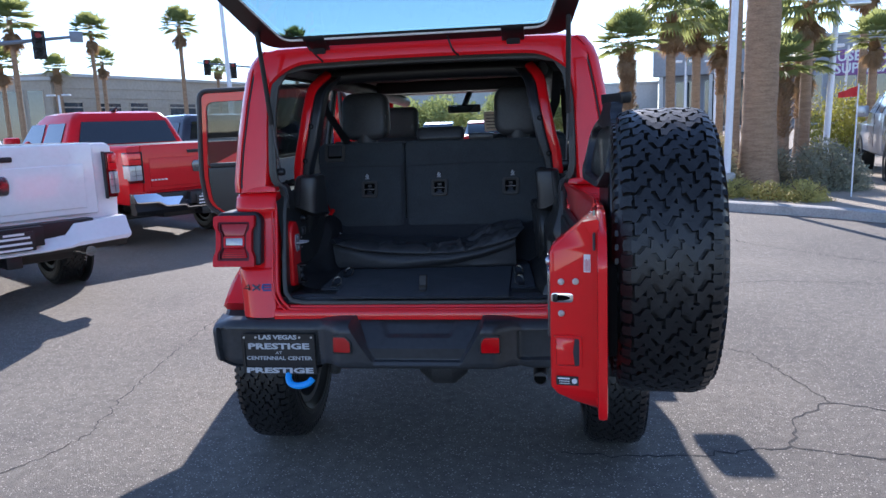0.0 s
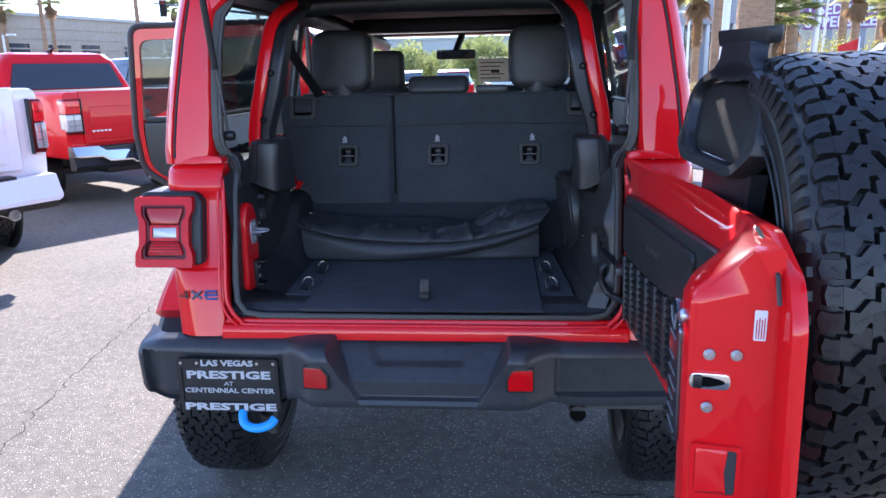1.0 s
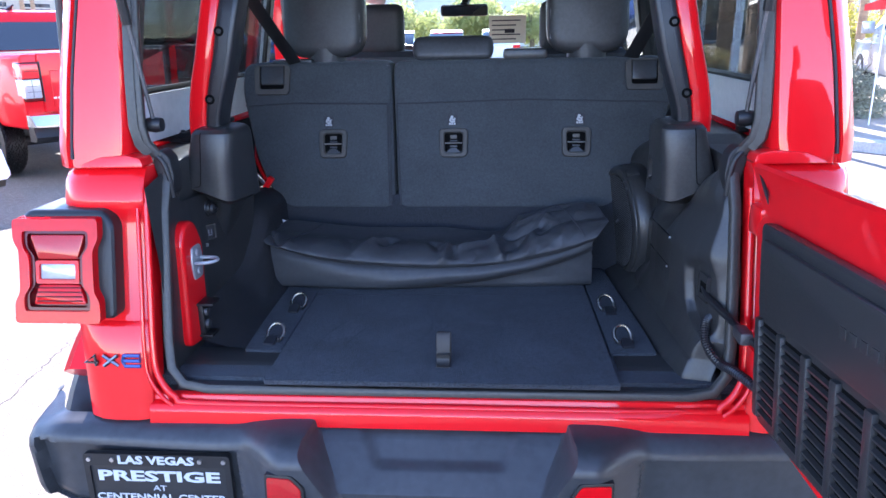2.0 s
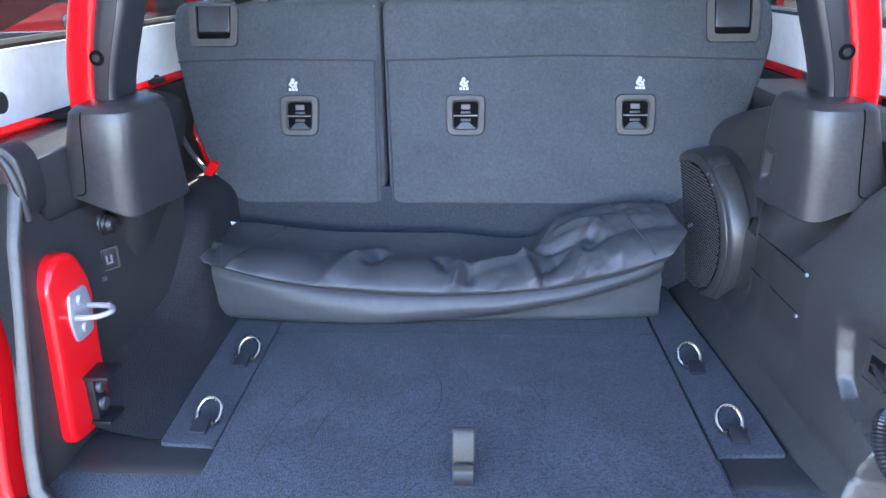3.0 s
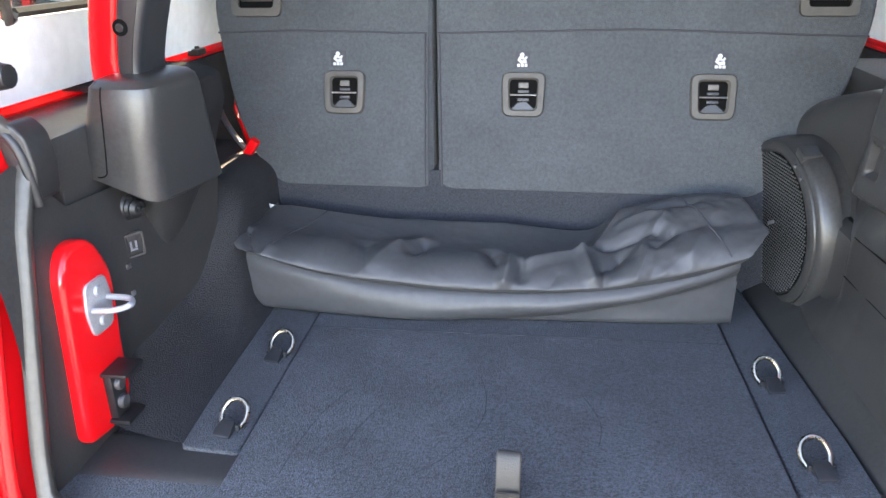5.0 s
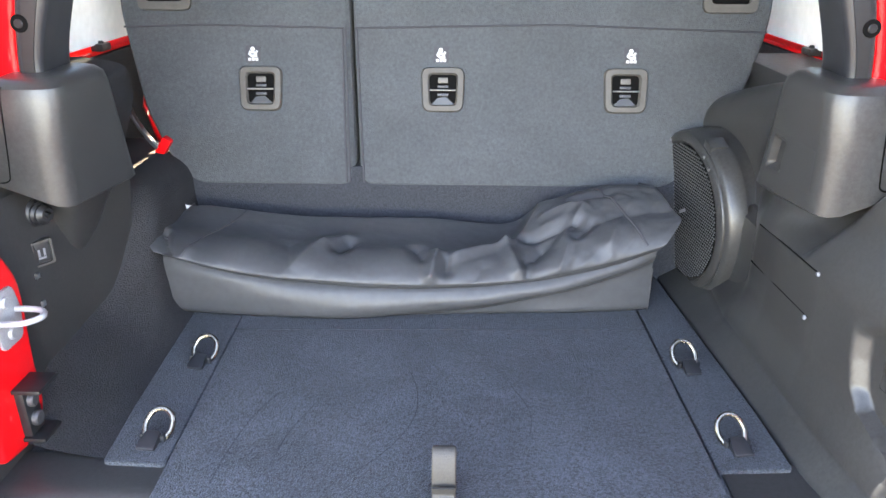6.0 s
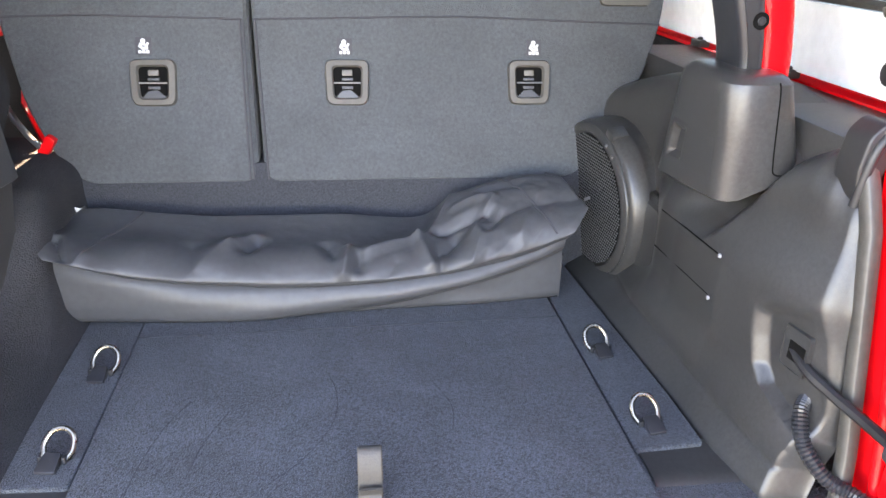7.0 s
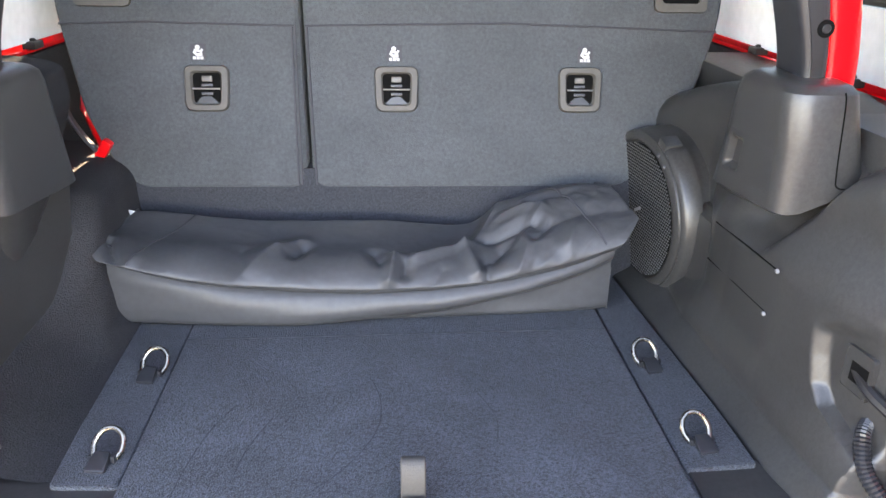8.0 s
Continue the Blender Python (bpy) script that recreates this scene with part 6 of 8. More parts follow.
mir = part("rear_view_mirror", box(-0.195, 0.055, 2.70, 2.74, 1.648, 1.708, 0.018, 3), TRIM, suv, "black inside mirror")
part("mirror_glass", moved(box(-0.112, 0.112, -0.001, 0.001, -0.022, 0.022), pose(-0.07, 2.694, 1.678, 9, 0, 6)), CHROME, mir)
part("mirror_stem", tube([(-0.07, 2.73, 1.70), (-0.03, 2.86, 1.82)], 0.022, 10), TRIM, mir)
ws = part("window_sticker", moved(box(-0.13, 0.13, -0.001, 0.001, -0.11, 0.10), pose(0.16, 3.0, 1.58, 26, 0, 0) @ Matrix.Scale(0.8, 4)), PAPER, suv, "cream paper price sheet on the windscreen")
bm = bmesh.new()
for k in range(5):
    box(-0.11, 0.09 - 0.03 * (k % 3), -0.0022, -0.0012, 0.06 - 0.035 * k, 0.068 - 0.035 * k, bm=bm)
box(-0.02, 0.05, -0.0022, -0.0012, -0.03, 0.0, bm=bm)
part("print_line", moved(bm, pose(0.16, 3.0, 1.58, 26, 0, 0) @ Matrix.Scale(0.8, 4)), INK, ws)
part("bonnet", prism(rounded([(3.1, 0.8), (3.1, 1.20), (4.2, 1.15), (4.3, 0.8)], 0.05), "x", -0.62, 0.62), RED, suv, "red bonnet")
for s in SIDES:
    part("front_wing", prism(rounded([(3.05, 0.62), (3.05, 1.15), (4.15, 1.08), (4.2, 0.80), (3.3, 0.80)], 0.05), "x", min(s * 0.62, s * 0.92), max(s * 0.62, s * 0.92)), RED, suv)
    part("centre_pillar", tube([(s * 0.775, 2.0, 0.7), (s * 0.77, 2.0, 1.36), (s * 0.695, 1.98, 1.82)], 0.03, 10, flat=(0.06, 0.11)), RED if s < 0 else TRIM, suv, "centre pillar")
    part("rocker_panel", box(min(s * 0.70, s * 0.80), max(s * 0.70, s * 0.80), 1.15, 3.1, 0.60, 0.80, 0.02), RED, suv)

# ---- side doors ----
def door(name, hinge, width, angle, s, rear_cut, label):
    """A framed side door; its own x runs from the hinge to the closing edge, z up."""
    if rear_cut:
        out = [(0.0, 0.66), (0.52, 0.66), (0.66, 0.90), (width - 0.02, 1.10), (width, 1.30), (width - 0.03, 1.84), (0.02, 1.86)]
        win = [(0.10, 1.36), (width - 0.10, 1.36), (width - 0.10, 1.76), (0.10, 1.78)]
    else:
        out = [(0.0, 0.66), (width, 0.66), (width, 1.30), (width - 0.02, 1.86), (0.34, 1.86), (0.0, 1.36)]
        win = [(0.13, 1.36), (width - 0.09, 1.36), (width - 0.10, 1.78), (0.40, 1.78)]
    o = rounded(out, 0.06, 5)
    def inset(poly, d):
        cx_, cz_ = sum(p[0] for p in poly) / len(poly), sum(p[1] for p in poly) / len(poly)
        return [(p[0] + (cx_ - p[0]) * d, p[1] + (cz_ - p[1]) * d) for p in poly]
    n = len(o)
    w = rounded(win, 0.05, 5)
    # resample the window outline to the door outline by angle about its middle
    cx_, cz_ = sum(p[0] for p in w) / len(w), sum(p[1] for p in w) / len(w)
    m = Matrix.Translation(hinge) @ Matrix.Rotation(radians(angle), 4, "Z")
    def P(bm):
        return moved(bm, m)
    def band(y0, y1, k0, k1):
        return P(ring(inset(o, k0), inset(o, k1), "y", y0, y1))
    d = part(name, band(-0.02, 0.035, 0.0, 0.11), RED, suv, label)
    part("door_seal", P(tube([(a, 0.0385 if s > 0 else -0.0235, b) for a, b in inset(o, 0.035)], 0.010, 6, True)), SEAL, d)
    part("door_seal", P(tube([(a, 0.034, b) for a, b in inset(o, 0.004)], 0.016, 8, True)), SEAL, d, "thick black door seal")
    for a, b in ((0.90, 1.06), (0.80, 0.99)):
        if rear_cut:
            part("door_bolt", P(disc(0.012, 0.006, 12, pose(a, 0.037, b, 0, 0, 90), 0.002)), DULL, d)
    lo = [p for p in inset(o, 0.09) if p[1] < 1.345]
    top = [(max(p[0] for p in lo), 1.36), (min(p[0] for p in lo), 1.36)]
    panel = [p for p in lo] + []
    k = max(range(len(panel)), key=lambda i: (Vector(panel[i]) - Vector(panel[i - 1])).length)
    panel = panel[k:] + panel[:k]
    a, b = panel[-1], panel[0]
    panel = panel + [(a[0], 1.36), (b[0], 1.36)]
    part("door_panel", P(prism(panel, "y", -0.03, 0.0, 0.0)), RED, d)
    part("door_trim", P(prism(inset(panel, 0.04), "y", 0.002, 0.045, 0.01)), PLASTIC, d, "black door trim")
    up = [p for p in inset(o, 0.085) if p[1] > 1.33]
    part("door_glass", P(prism(up, "y", 0.004, 0.008)), TINT, d, "tinted door window")
    part("belt_moulding", P(box(0.06, width - 0.06, -0.012, 0.03, 1.345, 1.375, 0.006)), TRIM, d)
    return d


door("rear_door", (-0.80, 1.97, 0), 0.95, 180 + 15, -1, True, "open red rear side door with black seal")
door("front_door", (-0.79, 3.0, 0), 1.02, 180 + 40, -1, False, "open red front side door")
for y0, y1 in ((1.28, 1.98), (2.02, 3.05)):
    part("door_skin", box(0.77, 0.80, y0, y1, 0.66, 1.33, 0.01), RED, suv, "closed red side door")
    part("door_lining", box(0.72, 0.768, y0 + 0.02, y1 - 0.02, 0.70, 1.33, 0.01), PLASTIC, suv)
    part("door_window", loft([[(0.785, y0 + 0.02, 1.33), (0.785, y1 - 0.02, 1.33), (0.705, y1 - 0.02, 1.80), (0.705, y0 + 0.02, 1.80)], [(0.781, y0 + 0.02, 1.33), (0.781, y1 - 0.02, 1.33), (0.701, y1 - 0.02, 1.80), (0.701, y0 + 0.02, 1.80)]]), TINT, suv, "tinted door window")
for s in (1,):
    part("door_mirror", box(min(s * 0.86, s * 1.10), max(s * 0.86, s * 1.10), 2.78, 2.92, 1.28, 1.50, 0.04, 3), TRIM, suv, "black door mirror")

# ---- folded storage bag on the cargo floor ----
BX0, BX1, BZ = -0.529, 0.374, FLOOR + 0.009
HEM = [(-0.58, 0.142), (-0.53, 0.134), (-0.46, 0.113), (-0.38, 0.092), (-0.28, 0.080), (-0.17, 0.071), (-0.06, 0.067), (0.06, 0.070), (0.16, 0.079), (0.25, 0.096), (0.32, 0.116), (0.37, 0.136), (0.44, 0.160)]
CREST = [(-0.58, 0.162), (-0.53, 0.156), (-0.46, 0.141), (-0.30, 0.122), (-0.05, 0.114), (0.10, 0.114), (0.15, 0.122), (0.20, 0.140), (0.25, 0.156), (0.31, 0.170), (0.37, 0.182), (0.44, 0.190)]
BACK = [(-0.58, 0.160), (-0.50, 0.160), (-0.40, 0.148), (-0.28, 0.138), (-0.04, 0.137), (0.08, 0.121), (0.125, 0.122), (0.17, 0.146), (0.22, 0.170), (0.28, 0.188), (0.37, 0.196), (0.44, 0.188)]


def soft_table(table, x, d=0.018):
    """A table read with its corners rounded off."""
    return sum(lerp_table(table, min(max(x + k * d, table[0][0]), table[-1][0])) for k in (-1, -0.5, 0, 0.5, 1)) / 5


def bag_front(x):
    return soft_table([(-0.60, 0.588), (-0.53, 0.588), (-0.30, 0.585), (-0.08, 0.586), (0.165, 0.600), (0.374, 0.613), (0.45, 0.616)], x, 0.05)


def bag_box():
    """The lower bag: its front swells into a roll that folds over a flat foot towards one end."""
    secs = []
    n = 90
    for i in range(n + 1):
        k = i / n
        x = BX0 + (BX1 - BX0) * k
        f = bag_front(x) + 0.010 * (2 * k - 1) ** 12
        crease = soft_table([(-0.60, -0.02), (-0.20, -0.02), (-0.09, 0.003), (0.06, 0.018), (0.20, 0.046), (0.30, 0.074), (0.374, 0.104), (0.45, 0.13)], x, 0.03)
        top = soft_table(HEM, x) + 0.014
        swell = 0.009 + 0.019 * ease(-0.50, -0.15, x) * (1 - 0.6 * ease(0.18, 0.37, x))
        row = [(x, f + 0.010, BZ)]
        for j in range(25):
            h = 0.003 + (top - 0.003) * j / 24
            t = (h - crease) / (top - crease)
            out = swell * max(0.0, math.sin(math.pi * max(0.0, min(1.0, t)) ** 0.85)) if t > 0 else 0.0
            under = 0.006 * ease(0.0, 0.012, h)
            out += under - 0.014 * ease(0.72, 1.0, t) + 0.003 * noise.noise(Vector((x * 7, h * 30, 4.2)))
            row.append((x, f + 0.006 - out, BZ + h))
        secs.append(row + [(x, f + 0.06, BZ + top - 0.004), (x, f + 0.175, BZ + 0.10), (x, f + 0.185, BZ)])
    return loft(secs)


# folds of the flap: from one point to another (along the bag, and from hem 0 to back 1), half width, height
FOLDS = ((-0.310, 0.02, -0.236, 0.46, 0.030, 0.011), (-0.236, 0.46, -0.20, 0.62, 0.020, 0.006), (-0.204, 0.40, -0.190, 0.52, 0.017, -0.017), (-0.300, 0.42, -0.285, 0.14, 0.020, -0.006),
         (-0.034, 0.14, -0.023, 0.36, 0.014, 0.014), (-0.052, 0.32, -0.062, 0.42, 0.016, -0.012), (-0.004, 0.30, -0.006, 0.18, 0.013, -0.013), (0.005, 0.32, 0.104, 0.46, 0.013, 0.013),
         (0.104, 0.46, 0.124, 0.16, 0.014, 0.012), (0.142, 0.03, 0.138, 0.24, 0.007, -0.008), (0.155, 0.26, 0.172, 0.36, 0.024, -0.024), (0.045, 0.08, 0.060, 0.20, 0.014, -0.006),
         (0.122, 0.50, 0.175, 0.90, 0.022, 0.014), (0.145, 0.50, 0.235, 0.46, 0.014, -0.015), (0.205, 0.34, 0.250, 0.58, 0.012, 0.012), (0.232, 0.32, 0.262, 0.42, 0.010, -0.010),
         (0.238, 0.74, 0.300, 0.70, 0.014, -0.011), (0.180, 0.70, 0.250, 0.62, 0.012, 0.008), (0.285, 0.20, 0.335, 0.50, 0.018, 0.007), (0.195, 0.10, 0.215, 0.28, 0.016, 0.009),
         (-0.500, 0.10, -0.520, 0.34, 0.010, -0.012), (-0.480, 0.08, -0.466, 0.22, 0.012, 0.006), (-0.13, 0.05, -0.10, 0.40, 0.05, 0.005), (-0.42, 0.06, -0.37, 0.42, 0.045, 0.005))


def crumple(x, y, seed):
    """Crossing sharp wrinkles."""
    return 0.5 - abs(noise.noise(Vector((x, y, seed)))) - 0.6 * abs(noise.noise(Vector((x * 1.9 + y * 0.7, y * 1.9 - x * 0.5, seed + 3.1))))


def peak(v, top):
    return max(0.0, min(v / top, (1 - v) / (1 - top)))


def flap_ends(v):
    return -0.516 - 0.036 * peak(v, 0.30), 0.372 + 0.046 * peak(v, 0.28)


def bag_flap(u, v):
    """u along the bag; v from the hem over the round front to the back."""
    x0, x1 = flap_ends(v)
    x = x0 + (x1 - x0) * u
    f = bag_front(x)
    hem, crest, back = BZ + soft_table(HEM, x), BZ + soft_table(CREST, x), BZ + soft_table(BACK, x)
    lump = ease(0.12, 0.21, x)
    fold = 0.0
    for a0, b0, a1, b1, w, h in FOLDS:
        if min(a0, a1) - 2.5 * w < x < max(a0, a1) + 2.5 * w:
            dx, dv = a1 - a0, (b1 - b0) * 0.26
            k = min(1.0, max(0.0, ((x - a0) * dx + (v - b0) * 0.26 * dv) / (dx * dx + dv * dv)))
            d = math.hypot(x - a0 - k * dx, (v - b0) * 0.26 - k * dv) / w
            fold += h * max(0.0, 1 - d / 1.7) ** 1.6
    cr = crumple(x * 11.0, v * 3.4, 1.7)
    fine = crumple(x * 24.0, v * 7.0, 8.3)
    fold += (0.0015 + 0.006 * lump) * cr + 0.0016 * (0.4 + lump) * fine
    if v < 0.4:
        k = v / 0.4
        a = k * math.pi / 2
        y = f - 0.028 + 0.073 * (1 - math.cos(a)) + 0.010 * (1 - ease(0.0, 0.16, k))
        z = hem + (crest - hem) * math.sin(a)
        n = (math.cos(a), math.sin(a))
    else:
        k = (v - 0.4) / 0.6
        y = f + 0.045 + 0.140 * k
        z = crest + (back - crest) * k + (0.020 * lump - 0.007 * (1 - lump)) * math.sin(math.pi * k)
        z -= 0.030 * ease(0.86, 1.0, k) ** 2
        n = (0.1, 1.0)
    # the ends pinch together
    pinch = 1 - ease(0.0, 0.045, min(u, 1 - u))
    z -= pinch * 0.004 * ease(0.25, 0.6, v)
    grow = ease(-0.04, 0.10, v)
    return (x, y - n[0] * fold * grow, z + n[1] * fold * grow)


bag = root("storage_bag", Matrix.Identity(4), "folded black vinyl storage bag lying across the cargo floor", "bag")
part("bag_body", bag_box(), VINYL, bag, smooth=60)
part("bag_flap", grid(300, 72, bag_flap, back=(0, 0.014, 0.001)), VINYL, bag, "creased black vinyl flap", smooth=80)
for xa, xb in ((-0.476, -0.405), (0.352, 0.272)):
    line = []
    for j in range(22):
        v = 0.10 + 0.86 * j / 21
        x0, x1 = flap_ends(v)
        x = xa + (xb - xa) * j / 21
        line.append(Vector(bag_flap((x - x0) / (x1 - x0), v)) + Vector((0, -0.0008, 0.0010)))
    part("flap_seam", tube(line, 0.0017, 5), INK, bag)
for e, w in ((BX1, 0.001), (BX0, -0.001)):
    part("edge_piping", tube([(e + w, bag_front(e) + 0.012, BZ + z) for z in (0.002, 0.04, 0.088)], 0.0018, 6), VINYL, bag)
bm = tube(smooth_path([(-0.540, 0.70, 1.00), (-0.556, 0.655, 0.985), (-0.560, 0.635, 0.955), (-0.550, 0.625, 0.93), (-0.532, 0.62, 0.925)], 4), 0.0022, 6)
part("bag_cord", bm, SEAL, bag)
part("care_tag", moved(box(-0.010, 0.010, -0.001, 0.001, -0.014, 0.014), pose(-0.532, 0.755, 1.028, 12, 20, 20)), STITCH_PALE, bag, "small white care tag")

# ---- car park: ground and kerbs ----
def asphalt():
    m = mat("asphalt", (0.200, 0.182, 0.158), 0.9, 0, 0.0, 16, 0.9, 160, second=(0.084, 0.076, 0.066), distance=0.008)
    t = m.node_tree
    b = t.nodes["Principled BSDF"]
    co = t.nodes["Texture Coordinate"]
    old = b.inputs["Base Color"].links[0].from_socket
    sp = t.nodes.new("ShaderNodeTexVoronoi")
    sp.inputs["Scale"].default_value = 95
    t.links.new(co.outputs["Object"], sp.inputs["Vector"])
    rp = t.nodes.new("ShaderNodeValToRGB")
    rp.color_ramp.elements[0].color = (0.45, 0.44, 0.42, 1)
    rp.color_ramp.elements[1].color = (1, 1, 1, 1)
    rp.color_ramp.elements[1].position = 0.34
    t.links.new(sp.outputs["Distance"], rp.inputs[0])
    st_n = t.nodes.new("ShaderNodeTexNoise")
    st_n.inputs["Scale"].default_value = 0.6
    st_n.inputs["Detail"].default_value = 5
    t.links.new(co.outputs["Object"], st_n.inputs["Vector"])
    r2 = t.nodes.new("ShaderNodeValToRGB")
    r2.color_ramp.elements[0].position, r2.color_ramp.elements[1].position = 0.35, 0.7
    r2.color_ramp.elements[0].color = (0.85, 0.85, 0.86, 1)
    r2.color_ramp.elements[1].color = (1.25, 1.24, 1.2, 1)
    t.links.new(st_n.outputs[0], r2.inputs[0])
    m1 = t.nodes.new("ShaderNodeMix")
    m1.data_type, m1.blend_type = "RGBA", "MULTIPLY"
    m1.inputs[0].default_value = 1
    t.links.new(old, m1.inputs[6])
    t.links.new(r2.outputs[0], m1.inputs[7])
    sc = t.nodes.new("ShaderNodeTexVoronoi")
    sc.inputs["Scale"].default_value = 55
    t.links.new(co.outputs["Object"], sc.inputs["Vector"])
    ll = t.nodes.new("ShaderNodeMath")
    ll.operation = "LESS_THAN"
    ll.inputs[1].default_value = 0.21
    t.links.new(sc.outputs["Distance"], ll.inputs[0])
    m2 = t.nodes.new("ShaderNodeMix")
    m2.data_type = "RGBA"
    t.links.new(ll.outputs[0], m2.inputs[0])
    t.links.new(m1.outputs[2], m2.inputs[6])
    m2.inputs[7].default_value = (0.42, 0.385, 0.335, 1)
    t.links.new(m2.outputs[2], b.inputs["Base Color"])
    return m


ASPHALT = asphalt()
CONCRETE = mat("kerb_concrete", (0.42, 0.40, 0.37), 0.9, 0, 0.2, 4, 0.5, 120)
GRAVEL = mat("desert_gravel", (0.36, 0.31, 0.25), 0.95, 0, 0.35, 30, 1.0, 90, distance=0.02)
CRACK = mat("crack_tar", (0.03, 0.03, 0.03), 0.9, 0, 0.3, 8)
bm = bmesh.new()
bmesh.ops.create_grid(bm, x_segments=40, y_segments=40, size=1500)
thing("ground", bm, ASPHALT, "worn grey asphalt of the car park", "ground", kind="structure")
rnd = random.Random(11)


def crack(points, w, seed):
    r_ = random.Random(seed)
    dense = []
    for (x0, y0), (x1, y1) in zip(points, points[1:]):
        n = max(2, int(math.hypot(x1 - x0, y1 - y0) / 0.035))
        for i in range(n):
            k = i / n
            dense.append((x0 + (x1 - x0) * k + r_.gauss(0, 0.011), y0 + (y1 - y0) * k + r_.gauss(0, 0.011)))
    dense.append(points[-1])
    bm = bmesh.new()
    rows = []
    for i, (x, y) in enumerate(dense):
        a, b = dense[max(0, i - 1)], dense[min(len(dense) - 1, i + 1)]
        d = Vector((b[0] - a[0], b[1] - a[1], 0)).normalized()
        n = Vector((-d.y, d.x, 0)) * w * r_.uniform(0.4, 1.2)
        rows.append((bm.verts.new(Vector((x, y, 0.002)) + n), bm.verts.new(Vector((x, y, 0.002)) - n)))
    for p, q in zip(rows, rows[1:]):
        bm.faces.new((p[0], q[0], q[1], p[1]))
    thing("pavement_crack", bm, CRACK, "thin dark crack in the asphalt", "crack", kind="structure")


crack([(-2.30, -0.40), (-2.0, 0.30), (-1.93, 0.55), (-2.05, 1.1), (-2.15, 1.7), (-2.25, 2.6), (-2.28, 3.6)], 0.0045, 1)
crack([(0.55, 0.47), (1.0, 0.44), (1.35, 0.50), (1.66, 0.58), (2.1, 0.46), (2.6, 0.30)], 0.007, 2)
crack([(1.66, 0.58), (1.74, 0.80), (1.80, 0.95), (2.04, 1.15), (2.35, 1.05), (2.8, 1.0)], 0.006, 3)
crack([(2.04, 1.15), (1.95, 1.6), (1.85, 2.0), (1.6, 2.2)], 0.005, 4)
crack([(1.8, 4.0), (2.6, 4.2), (3.5, 4.05), (5.5, 4.3)], 0.006, 5)
crack([(2.3, 7.6), (2.9, 6.4), (3.5, 5.5), (4.2, 4.67)], 0.009, 6)

# planting island with its kerb
isl = [(3.0, 9.95), (3.55, 9.30), (4.55, 8.48), (5.15, 7.75), (6.2, 7.0), (9.0, 5.6), (30.0, 5.6), (30, 60), (3.0, 60)]
island = prism(rounded(isl, 0.3, 5), "z", -0.05, 0.10)
thing("planting_bed", island, GRAVEL, "gravel planting bed behind a concrete kerb", "planting bed", kind="structure")
pts = rounded(isl, 0.3, 5)
run = [p for p in pts if p[1] < 20]
secs = []
for i, (x, y) in enumerate(run):
    a, b = run[max(0, i - 1)], run[min(len(run) - 1, i + 1)]
    d = Vector((b[0] - a[0], b[1] - a[1], 0)).normalized()
    nn = Vector((-d.y, d.x, 0))
    secs.append([Vector((x, y, 0)) + nn * w + Vector((0, 0, h)) for w, h in ((-0.03, -0.02), (-0.02, 0.13), (0.01, 0.15), (0.14, 0.15), (0.15, -0.02))])
thing("kerb", loft(secs), CONCRETE, "pale concrete kerb of the planting bed", "kerb", kind="structure")

